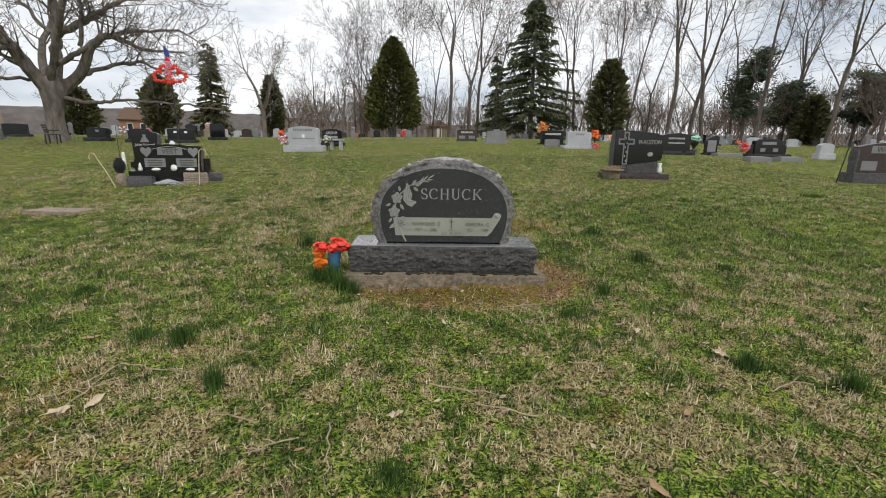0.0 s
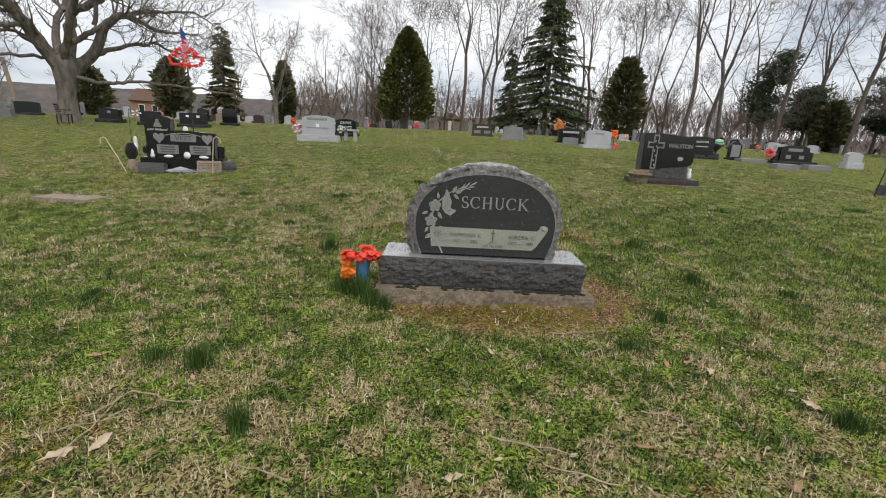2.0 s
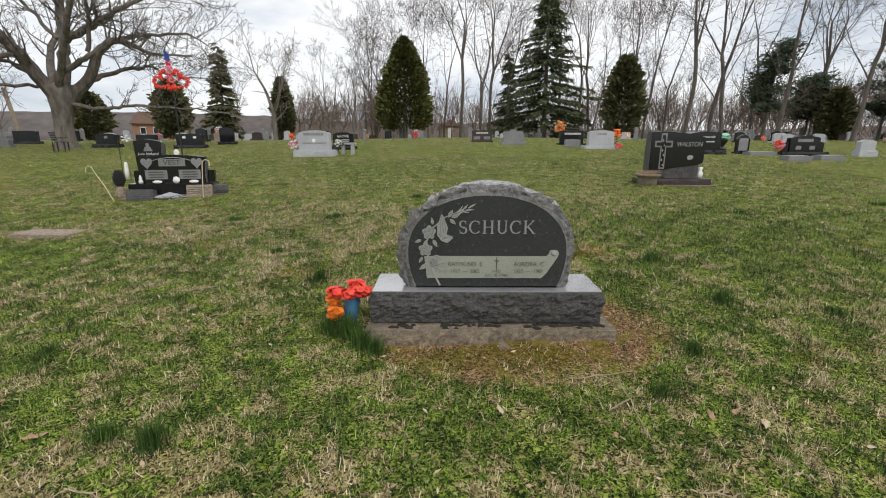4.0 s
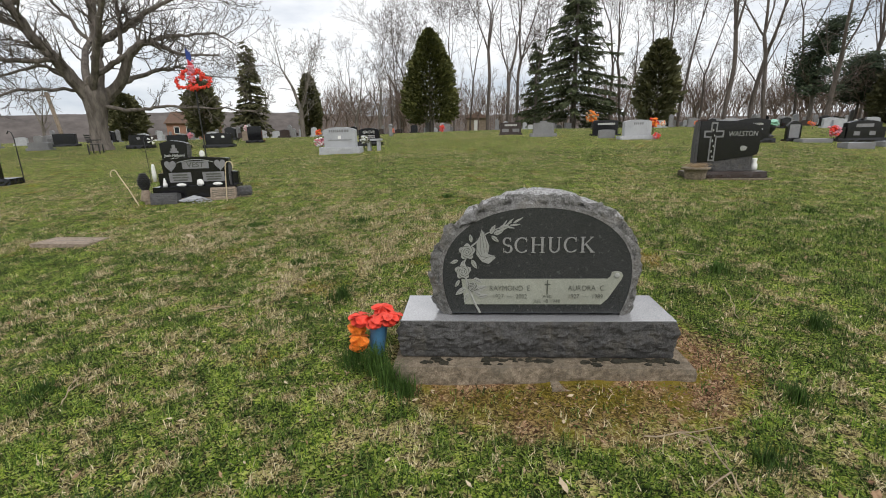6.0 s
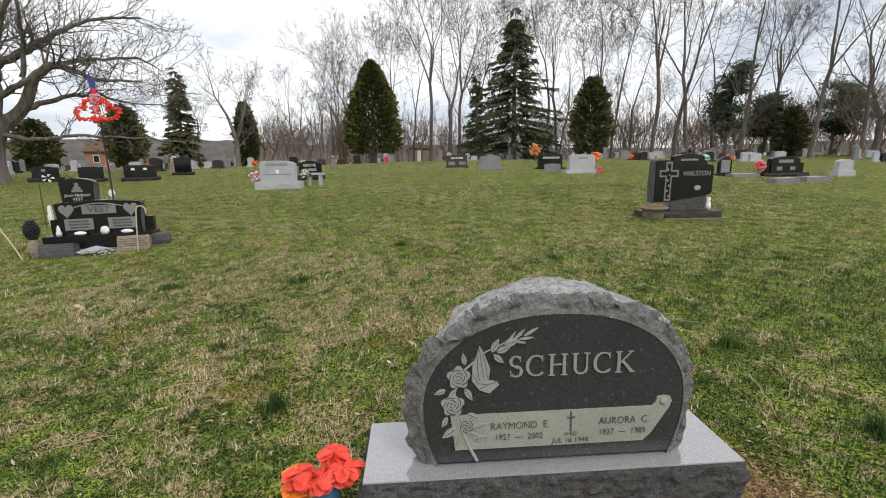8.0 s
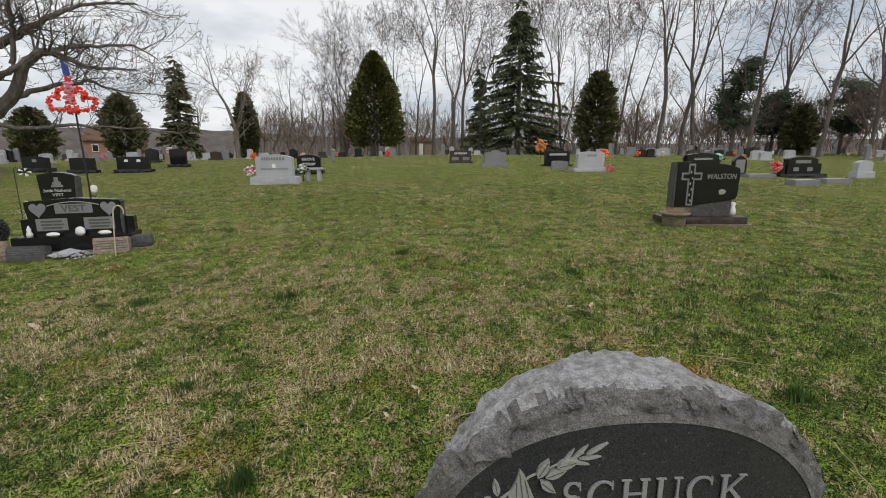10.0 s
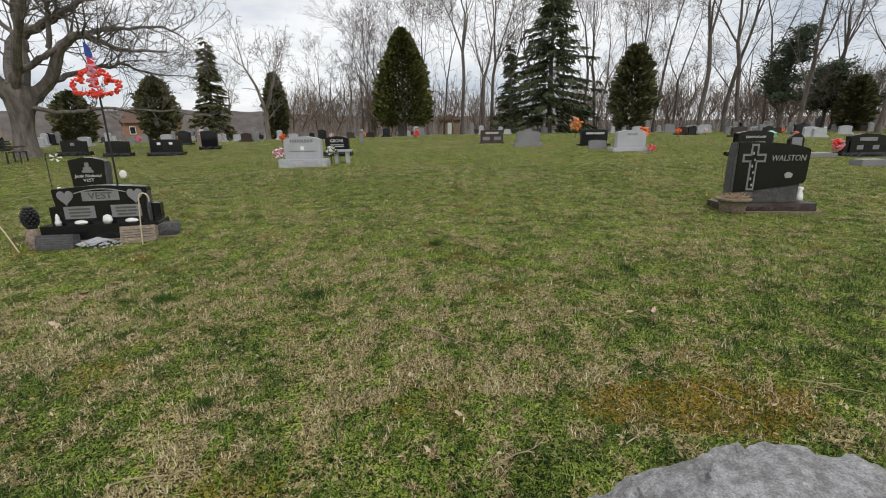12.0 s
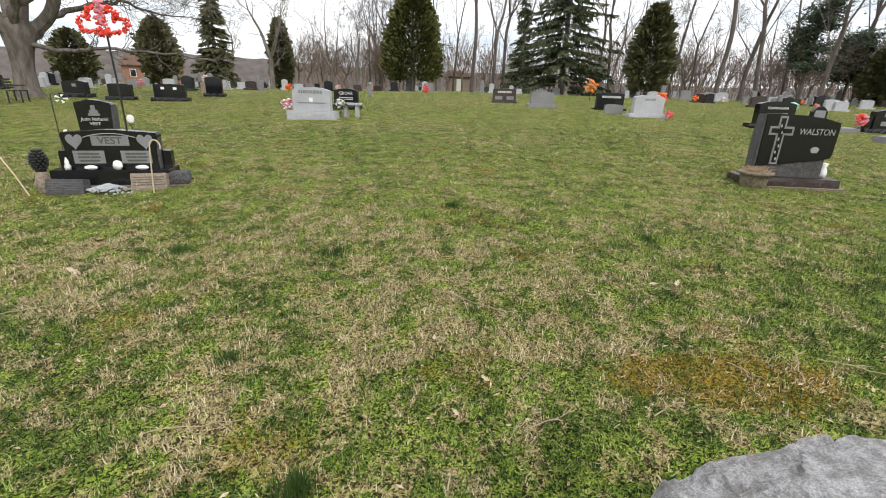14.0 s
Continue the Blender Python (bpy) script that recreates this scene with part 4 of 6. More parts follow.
    for k in range(9):
        z, rr = 0.18 + 0.030 * k, 0.075 * math.sin(math.pi * (k + 1.6) / 11)
        for j in range(9):
            a = math.tau * (j + 0.5 * (k % 2)) / 9
            q = blob(0.026, k, (1, 1, 0.8), 0.1, 1, (rr * math.cos(a), rr * math.sin(a), z))
            me = bpy.data.meshes.new("s")
            q.to_mesh(me)
            q.free()
            bm.from_mesh(me)
    part("cone", bm, M_METAL, o, "dark scaly cone")
    # leaning canes with crooks
    for (bx, by), lean, turn, hgt in (((-5.38, 4.6), -0.27, 180, 0.48), ((-4.1, 4.77), 0.05, 0, 0.53)):
        o = thing("garden_cane", at(bx, by, 0, 0), "cream plastic garden cane with a crook, stuck in the grass", "garden stake", "garden canes")
        c = math.cos(radians(turn))
        pts = [(0, 0, -0.06), (lean * 0.5, 0, hgt * 0.5), (lean, 0, hgt)] + [(lean + c * 0.06 * (1 - math.cos(a)), 0, hgt + 0.07 * math.sin(a)) for a in [radians(d) for d in (30, 60, 90, 120, 150, 180, 205)]]
        link_mesh("stick", rod(pts, 0.0075), M_CANE, o)
    # thin black hook with a silver pinwheel
    o = thing("shepherd_hook", at(-6.7, 6.75, 0, 0), "thin black garden hook with a silvery pinwheel", "garden stake")
    link_mesh("pole", rod([(0, 0, -0.1), (0, 0, 0.86), (0.02, 0, 0.90), (0.06, 0, 0.89)], 0.006), M_METAL, o)
    for k in range(5):
        a = math.tau * k / 5
        part("blade", slab([(0.16 + 0.02 * math.cos(a), 0.83 + 0.02 * math.sin(a)), (0.16 + 0.10 * math.cos(a + 0.3), 0.83 + 0.06 * math.sin(a + 0.3)), (0.16 + 0.11 * math.cos(a - 0.2), 0.83 + 0.07 * math.sin(a - 0.2))], -0.004 - 0.002 * k, 0.0, 0), M_WHITEP, o)
    # wreath of two hearts on a tall black pole, with a small flag
    o = thing("heart_wreath", at(-4.66, 5.34, 0, 0), "red double-heart flower wreath and small flag on a black pole", "wreath")
    link_mesh("pole", rod([(0, 0, -0.1), (0.0, 0, 0.9), (0, -0.02, 1.72)], 0.011), M_METAL, o)
    rng = random.Random(12)
    for s in (-1, 1):
        bm = bmesh.new()
        loop = [(x, z) for x, z in heart(0.29, 0, 0)]
        for k in range(170):
            x, z = loop[k * len(loop) // 170]
            q = blob(rng.uniform(0.011, 0.021), k, (1, 1, 1), 0.7, 1, (x + rng.gauss(0, 0.014), rng.gauss(0, 0.016), z + rng.gauss(0, 0.014)))
            me = bpy.data.meshes.new("f")
            q.to_mesh(me)
            q.free()
            bm.from_mesh(me)
        w = part("heart_garland", bm, M_RED_FL, o, "heart-shaped garland of red and orange flowers")
        w.matrix_local = pose(s * 0.125, -0.05, 1.80, 0, s * 38, 0)
    bm = bmesh.new()
    for k in range(26):
        q = blob(rng.uniform(0.02, 0.035), k, (1, 1, 1), 0.6, 1, (rng.gauss(0, 0.03), -0.07, 1.90 + rng.gauss(0, 0.07)))
        me = bpy.data.meshes.new("f")
        q.to_mesh(me)
        q.free()
        bm.from_mesh(me)
    part("bow", bm, M_PINK, o, "pink ribbon bow")
    link_mesh("flag_stick", rod([(0, -0.02, 1.72), (-0.05, -0.03, 2.32)], 0.006), M_METAL, o)
    for nm, mat, z0, z1, x0, x1 in (("flag_canton", M_FLAGB, 2.12, 2.28, -0.06, 0.03), ("flag_stripes", M_FLAGR, 2.02, 2.12, -0.05, 0.05)):
        part(nm, slab([(x0, z0), (x1, z0 - 0.05), (x1 - 0.02, z1 - 0.07), (x0, z1)], -0.045, -0.039, 0), mat, o)


build_winged_stone()

# ---- other stones of the neighbourhood ----
ral = monument(at(8.8, 5.75, -8, 0.0), 1.2, 0.58, 0.2, 1.35, 0.20, 0.4, M_RED, "dark brown granite headstone with frosted panels and rough edges", 0.86, base_mat=M_DROCK, side_mat=M_DROCK, seed=40, panels=((-0.38, 0.05, 0.28, 0.18), (0.38, 0.05, 0.28, 0.18), (0.0, 0.38, 0.78, 0.14)))
lettering("WALSTON", 0.13, M_DARKLET, ral, (0, -0.106, 0.65), 0.002, 0.95, "family_name", bold=0.002)
o = thing("shepherd_hook", at(7.72, 5.6, 0, 0), "tall leaning black iron garden hook", "garden stake")
link_mesh("pole", rod([(0, 0, -0.1), (0.16, 0, 0.9), (0.19, 0, 1.10), (0.25, 0, 1.15), (0.30, 0, 1.08)], 0.010), M_METAL, o)
sch = monument(at(-10.7, 6.95, 12, 0.0), 1.0, 0.56, 0.2, 1.6, 0.14, 0.4, M_BLACK, "black polished double headstone with white lettering", 0.85, text="SCHUCK", size=0.12, seed=41, rows=2)
monument(at(-13.1, 9.0, 8, 0.0), 0.9, 0.6, 0.2, 1.1, 0.16, 0.36, M_BLACK, "black polished headstone on a low base", 0.9, seed=42, rows=1)
o = thing("shepherd_hook", at(-9.95, 7.3, 0, 0), "tall black iron garden hook by the black stone", "garden stake")
link_mesh("pole", rod([(0, 0, -0.1), (0.0, 0, 0.95), (-0.03, 0, 1.06), (-0.09, 0, 1.09), (-0.13, 0, 1.03)], 0.010), M_METAL, o)
a_st = monument(at(-14.36, 17.1, 8), 0.82, 0.42, 0.2, 1.05, 0.14, 0.36, M_BLACK, "black headstone with small ornaments near the old tree", 0.9, seed=43, panels=((0, 0.22, 0.14, 0.1),))
b_st = monument(at(-12.18, 16.3, 8), 0.74, 0.42, 0.2, 0.9, 0.12, 0.36, M_BLACK, "plain black headstone low on the grass", 0.96, seed=44)
c_st = monument(at(-10.47, 16.35, 8), 1.02, 0.44, 0.2, 1.2, 0.12, 0.36, M_BLACK, "wide black headstone with two small white plaques", 0.95, seed=45)
for dx in (-0.2, 0.2):
    part("plaque", box(0.12, 0.006, 0.08, (dx, -0.103, 0.38), 0.002), M_WHITEP, c_st, "small white plaque")
monument(at(-10.2, 19.0, 8), 0.62, 0.62, 0.18, 0.8, 0.12, 0.3, M_BLACK, "upright black headstone behind a wider one", 0.95, seed=46)
monument(at(-12.06, 22.0, 8), 0.42, 0.46, 0.16, 0.5, 0.05, 0.25, M_TAN, "small tan sandstone headstone", 0.85, seed=47)
blk = monument(at(11.56, 12.95, 0), 0.98, 0.52, 0.2, 1.5, 0.1, 0.4, M_BLACK, "wide black headstone with frosted panels and red flowers", 0.86, seed=48, panels=((-0.2, 0.08, 0.18, 0.12), (0.25, 0.08, 0.18, 0.12), (0.0, 0.32, 0.5, 0.1)))
for s in (-1, 1):
    part("wing", slab([(s * 0.45, 0.1), (s * 0.66, 0.1), (s * 0.66, 0.40), (s * 0.45, 0.44)][::s], -0.06, 0.08, 0.006), M_BLACK, blk)


monument(at(-20.6, 20.3, 14), 1.0, 0.5, 0.2, 1.2, 0.12, 0.36, M_BLACK, "wide black headstone beyond the old tree", 0.95, seed=49)
monument(at(-23.2, 22.6, 14), 0.8, 0.3, 0.2, 0.9, 0.06, 0.3, M_DIM, "low dark grey headstone beyond the old tree", 0.9, seed=50)
monument(at(-19.2, 17.4, 14), 0.8, 0.25, 0.3, 0.95, 0.1, 0.4, M_GREY, "low grey headstone in the grass by the old tree", 0.9, seed=51)
o = thing("utility_pole", at(-47.8, 49.6, 0, 0), "pale leaning wooden utility pole beyond the lawn", "pole")
link_mesh("shaft", rod([(0.5, 0, -0.3), (0.1, 0, 2.5), (-0.4, 0, 5.6)], 0.2, 10), M_TAN, o)
part("crossarm", box(0.12, 1.6, 0.14, (-0.36, 0, 5.1), 0.02), M_TAN, o)


def ledger(x, y, w, d, h, mat, label, rz=0):
    t = thing("flat_marker", at(x, y, rz, 0), label, "grave marker")
    body = part("slab", rough_block(w, d, h + 0.06, x, 0.004, 0.05), mat, t)
    body.location = (0, 0, -0.06)
    part("plaque", box(w * 0.8, d * 0.7, 0.008, (0, 0, h), 0.003), M_WHITE, t)


ledger(9.64, 10.6, 0.66, 0.36, 0.14, M_GREY, "low grey granite grave marker with a pale top")
ledger(10.96, 11.1, 0.70, 0.36, 0.14, M_GREY, "low grey granite grave marker with a pale top")
ledger(9.95, 12.6, 0.85, 0.4, 0.10, M_GREY, "low grey grave marker beside an arched stone")
flat = thing("flat_marker", at(-4.75, 2.6, -3, 0.0), "worn grey stone marker sunk level with the grass", "grave marker")
part("slab", rough_block(0.68, 0.32, 0.10, 61, 0.004, 0.05), M_TAN, flat).location = (0, 0, -0.065)
bars([(0, 0.036, 0.4, 0.0015)], M_GREY, flat, 0.0)
arch = monument(at(9.6, 13.0, 0), 0.42, 0.55, 0.12, 0.5, 0.06, 0.26, M_BLACK, "arched black headstone with a pale inner panel", 0.72, seed=62, panels=((0, 0.04, 0.3, 0.40),))
o = thing("flower_urn", at(9.9, 14.6, 0, 0), "black pedestal urn with green and white flowers", "urn")
part("urn", lathe([(0.14, 0), (0.14, 0.05), (0.05, 0.08), (0.06, 0.16), (0.16, 0.30), (0.18, 0.42), (0.15, 0.42)], 16), M_METAL, o)
part("flowers", blob(0.2, 3, (1.1, 1.1, 0.55), 0.5, 3, (0, 0, 0.47)), plain("mint_flowers", (0.25, 0.48, 0.36), 0.6, vary=0.6, scale=30), o)
monument(at(13.6, 12.9, 0), 0.5, 0.34, 0.2, 0.6, 0.2, 0.3, M_WHITE, "small white headstone on a pale block", 0.8, seed=63)


def flowers(x, y, r, mats, label, seed=1, stem=0.0, dz=0.0):
    """A spray of artificial flowers: one clump of petals in each colour."""
    t = thing("flower_bunch", at(x, y, 0, dz), label, "flowers")
    if stem:
        link_mesh("stand", rod([(0, 0, -0.05), (0, 0, stem)], 0.012), M_METAL, t)
    rng = random.Random(seed)
    for mat in mats:
        bm = bmesh.new()
        for k in range(30):
            v = Vector((rng.gauss(0, 1), rng.gauss(0, 1), rng.gauss(0, 1))).normalized() * r * rng.uniform(0.4, 1)
            q = blob(r * rng.uniform(0.16, 0.28), k + seed, (1, 1, 0.8), 0.7, 1, (v.x, v.y * 0.6, max(v.z, -r) + stem + r))
            me = bpy.data.meshes.new("f")
            q.to_mesh(me)
            q.free()
            bm.from_mesh(me)
        part("petals", bm, mat, t)
    return t


flowers(5.4, 20.6, 0.30, (M_ORANGE, M_STRAWP), "orange and yellow flower wreath on a stand", 2, 0.35)
flowers(5.75, 13.6, 0.13, (M_PINK, M_RED_FL), "pink flowers at the foot of a pale stone", 3)
flowers(6.6, 16.2, 0.20, (M_RED_FL, M_ORANGE), "red and orange flowers behind the stones", 4, 0.25)
flowers(-4.9, 11.95, 0.17, (M_PINK, M_WHITEP), "pink and white flowers beside the pale stone", 5, 0.18)
flowers(-3.55, 12.1, 0.15, (M_WHITEP, M_CEDAR), "white flowers beside the pale stone", 6, 0.2)
flowers(10.75, 12.9, 0.20, (M_RED_FL, M_PINK), "red and pink flowers beside the black stone", 7, 0.12)
flowers(-2.0, 26.0, 0.22, (M_PINK, M_RED_FL), "pink flowers far up the lawn", 8)
flowers(-12.06, 22.0, 0.16, (M_PINK, M_WHITEP), "pale flowers on top of a tan stone", 9, 0.0, 0.48)
o = thing("bench", at(-3.3, 12.3, -4, 0), "small pale stone bench beside the white headstone", "bench")
part("seat", box(0.5, 0.26, 0.06, (0, 0, 0.30), 0.008), M_WHITE, o)
for s in (-1, 1):
    part("leg", box(0.08, 0.2, 0.36, (s * 0.15, 0, -0.06), 0.008), M_WHITE, o)
o = thing("pillar_stone", at(-4.2, 20.8, 0, 0), "slim grey pillar headstone with a rounded cap", "headstone")
part("shaft", box(0.16, 0.16, 0.5, (0, 0, -0.05), 0.01), M_GREY, o)
part("cap", blob(0.11, 2, (1, 1, 0.8), 0.1, 2, (0, 0, 0.5)), M_GREY, o)


def park_bench(x, y, rz):
    t = thing("park_bench", at(x, y, rz, 0), "dark metal park bench under the old tree", "bench")
    t.scale = (0.8, 0.8, 0.8)
    for k in range(4):
        part("seat_slat", box(1.3, 0.07, 0.03, (0, -0.2 + 0.1 * k, 0.42), 0.005), M_METAL, t)
    for k in range(4):
        part("back_slat", box(1.3, 0.03, 0.07, (0, 0.2 + 0.02 * k, 0.5 + 0.1 * k), 0.005), M_METAL, t)
    for s in (-1, 1):
        for y2 in (-0.2, 0.2):
            part("leg", box(0.05, 0.05, 0.48, (s * 0.58, y2, -0.04), 0.005), M_METAL, t)
        part("armrest", box(0.05, 0.42, 0.04, (s * 0.6, 0, 0.6), 0.008), M_METAL, t)


park_bench(-14.3, 14.6, 122)


# ---- flower vase beside the big headstone ----
def build_vase():
    t = thing("flower_vase", pose(-0.815, 0.10, ground(-0.8, 0.1) - 0.01, 0, 6, 0), "blue plastic vase with red and orange artificial flowers", "vase")
    part("vase", lathe([(0.034, 0), (0.037, 0.04), (0.048, 0.19), (0.052, 0.20), (0.044, 0.198)], 20), M_BLUE, t, "blue plastic cone")
    rng = random.Random(21)

    def flower(x, y, z, r, mat, name, petals):
        bm = bmesh.new()
        for k in range(petals):
            a, tilt = rng.uniform(0, math.tau), rng.uniform(0.1, 1.3)
            m = Matrix.Translation((x, y, z)) @ Matrix.Rotation(a, 4, "Z") @ Matrix.Rotation(tilt, 4, "Y")
            prof = [(0, 0, 0), (r * 0.5, -r * 0.42, r * 0.12), (r, -r * 0.25, 0), (r * 1.08, 0, -r * 0.05), (r, r * 0.25, 0), (r * 0.5, r * 0.42, r * 0.12), (r * 0.55, 0, -r * 0.05)]
            vs = [bm.verts.new(m @ Vector(p)) for p in prof]
            for i, j in ((1, 2), (2, 3), (3, 4), (4, 5)):
                bm.faces.new((vs[6], vs[i], vs[j]))
            bm.faces.new((vs[0], vs[1], vs[6]))
            bm.faces.new((vs[0], vs[6], vs[5]))
        part(name, bm, mat, t)

    for x, y, z, r, mat in ((-0.09, -0.03, 0.25, 0.062, M_RED_FL), (-0.02, -0.05, 0.255, 0.06, M_RED_FL), (0.05, -0.02, 0.27, 0.066, M_RED_FL), (0.01, 0.05, 0.28, 0.06, M_RED_FL), (0.075, 0.03, 0.25, 0.05, M_RED_FL)):
        flower(x, y, z, r, mat, "red_flower", 26)
    for x, y, z, r in ((-0.105, -0.02, 0.19, 0.052), (-0.085, -0.05, 0.14, 0.055), (-0.12, 0.02, 0.22, 0.045), (-0.095, -0.04, 0.10, 0.05)):
        flower(x, y, z, r, M_ORANGE, "orange_flower", 60)


build_vase()


# ---- trees ----
def grow(rng, verts, faces, start, way, length, r, level, top, wander, droop=0.0, counts=(10, 8, 6, 4, 4)):
    """One limb and, along it, its side limbs down to twigs."""
    n = (8, 5, 3, 1, 1)[min(level, 4)]
    pts, radii, p, d = [start], [r], start, way.normalized()
    for i in range(n):
        d = (d + Vector((rng.gauss(0, wander), rng.gauss(0, wander), rng.gauss(0, wander) + (0.10 if level else 0.03) - droop * level))).normalized()
        p = p + d * (length / n)
        pts.append(p)
        radii.append(max(r * (1 - (i + 1) / n) ** 0.9, 0.005 if level > 1 else 0.010))
    tube_rows(verts, faces, pts, radii, (7, 5, 3, 3, 3, 3)[level])
    if level >= top:
        return
    first = 0.16
    for k in range(counts[level]):
        f = first + (0.98 - first) * (k + rng.random() * 0.8) / counts[level]
        i = min(int(f * n), n - 1)
        q = pts[i].lerp(pts[i + 1], f * n - i)
        axis = (pts[i + 1] - pts[i]).normalized()
        side = axis.orthogonal().normalized()
        side.rotate(Matrix.Rotation(rng.uniform(0, math.tau), 3, axis))
        spread = rng.uniform(0.35, 0.85)
        grow(rng, verts, faces, q, axis * (1 - spread * 0.4) + side * spread, length * rng.uniform(0.34, 0.6) * (1.15 - 0.55 * f), max(radii[i] * rng.uniform(0.35, 0.55), 0.009), level + 1, top, wander * 1.15, droop, counts)


def bare_mesh(seed, height, r, top=3, wander=0.10, forks=1, spread=0.2, counts=(10, 8, 6, 4, 4), level=0):
    rng = random.Random(seed)
    verts, faces = [], []
    stem = height * rng.uniform(0.22, 0.36)
    pts = [Vector((0, 0, -0.3)), Vector((0, 0, 0.25)), Vector((rng.gauss(0, 0.1), rng.gauss(0, 0.1), stem * 0.5)), Vector((rng.gauss(0, 0.15), rng.gauss(0, 0.15), stem))]
    tube_rows(verts, faces, pts, [r * 1.5, r * 1.15, r, r * 0.85], 8)
    turn = rng.uniform(0, math.tau)
    for k in range(forks):
        a = turn + math.tau * (k + rng.random() * 0.4) / forks
        lean = spread * (rng.uniform(0.15, 0.4) if k == 0 else rng.uniform(0.7, 1.4))
        grow(rng, verts, faces, pts[-1] - Vector((0, 0, 0.1)), Vector((math.cos(a) * lean, math.sin(a) * lean, 1)), (height - stem) * (rng.uniform(0.9, 1.05) if k == 0 else rng.uniform(0.65, 0.95)), r * (0.78 if k == 0 else rng.uniform(0.42, 0.6)), level, top, wander * 0.6, 0.0, counts)
    return pydata([tuple(v) for v in verts], faces)


def bare_tree(name, mesh, mat, place, rz, scale, label):
    t = thing(name, pose(*place, 0, 0, rz), label, "tree", "bare trees")
    t.scale = scale
    ob = new("branchwork", mesh)
    if not mesh.materials:
        mesh.materials.append(mat)
    ob.parent = t
    return t


def fork_mesh(seed, height, r, stem=0.33, spread=0.42, depth=8, sway=0.062):
    """A leafless tree that forks again and again: long rising limbs, then finer ones, with shoots along them."""
    rng = random.Random(seed)
    verts, faces = [], []

    def shoot(p, d, length, rr, again):
        mid = p + d * length * 0.5 + Vector((rng.gauss(0, 0.05), rng.gauss(0, 0.05), rng.gauss(0, 0.05))) * length
        end = p + d * length + Vector((rng.gauss(0, 0.12), rng.gauss(0, 0.12), rng.gauss(0.06, 0.1))) * length
        tube_rows(verts, faces, [p, mid, end] if again else [p, end], [rr, rr * 0.75, 0.008] if again else [rr, 0.008], 3)
        if again:
            for q in (mid, p.lerp(mid, 0.5), mid.lerp(end, 0.5)):
                side = d.orthogonal().normalized()
                side.rotate(Matrix.Rotation(rng.uniform(0, math.tau), 3, d))
                shoot(q, (d + side * rng.uniform(0.6, 1.2)).normalized(), length * rng.uniform(0.35, 0.6), rr * 0.6, again - 1)

    def limb(p, d, length, rr, level):
        n = (6, 4, 4, 3, 3, 2, 2, 2, 1)[min(level, 8)]
        thin = 0.86 if level == 0 else 0.70
        pts, radii = [p], [rr * (1.35 if level == 0 else 1)]
        for i in range(n):
            d = (d + Vector((rng.gauss(0, sway), rng.gauss(0, sway), rng.gauss(0.05, sway * 0.7)))).normalized()
            p = p + d * (length / n)
            pts.append(p)
            radii.append(rr * (1 - (1 - thin) * (i + 1) / n))
        tube_rows(verts, faces, pts, radii, (9, 7, 6, 5, 4, 3, 3, 3, 3)[min(level, 8)])
        if level > 0:
            for _ in range(2 if level < 6 else 1):
                q = pts[rng.randrange(n)].lerp(p, rng.random() * 0.7)
                side = d.orthogonal().normalized()
                side.rotate(Matrix.Rotation(rng.uniform(0, math.tau), 3, d))
                shoot(q, (d * 0.6 + side).normalized(), length * rng.uniform(0.5, 0.9), max(radii[-1] * 0.3, 0.014), 0 if level > 6 else 1)
        elif rng.random() < 0.7:
            side = d.orthogonal().normalized()
            side.rotate(Matrix.Rotation(rng.uniform(0, math.tau), 3, d))
            limb(pts[4], (d * 0.7 + side * 0.8).normalized(), length * 0.4, rr * 0.34, 4)
        if level >= depth:
            return
        turn = rng.uniform(0, math.tau)
        kids = 3 if rng.random() < (0.5 if level == 0 else 0.12) else 2
        for k in range(kids):
            side = d.orthogonal().normalized()
            side.rotate(Matrix.Rotation(turn + math.tau * (k + rng.uniform(-0.15, 0.15)) / kids, 3, d))
            lean = spread * (rng.uniform(0.3, 0.7) if k == 0 else rng.uniform(0.8, 1.5))
            long = height * 0.20 if level == 0 else length
            limb(p, (d + side * lean).normalized(), long * (rng.uniform(0.74, 0.95) if k == 0 else rng.uniform(0.6, 0.85)), max(radii[-1] * (0.82 if k == 0 else rng.uniform(0.48, 0.68)), 0.014), level + 1)

    limb(Vector((0, 0, -0.3)), Vector((rng.gauss(0, 0.04), rng.gauss(0, 0.04), 1)).normalized(), height * stem, r, 0)
    return pydata([tuple(v) for v in verts], faces)


TALL = [fork_mesh(70 + k, (21, 20, 22, 19, 21, 18)[k], (0.18, 0.14, 0.19, 0.13, 0.17, 0.13)[k], (0.38, 0.30, 0.26, 0.42, 0.34, 0.36)[k], (0.34, 0.44, 0.40, 0.30, 0.48, 0.38)[k], 7) for k in range(6)]
SLIM = [fork_mesh(90 + k, 16, 0.13, 0.42, 0.32, 5) for k in range(3)]
ROUND = [fork_mesh(110 + k, 12, 0.24, 0.22, 0.55, 6) for k in range(3)]
SHRUB = [bare_mesh(130 + k, 5.2, 0.06, 3, 0.24, 8, 0.75, (8, 8, 6), 1) for k in range(3)]

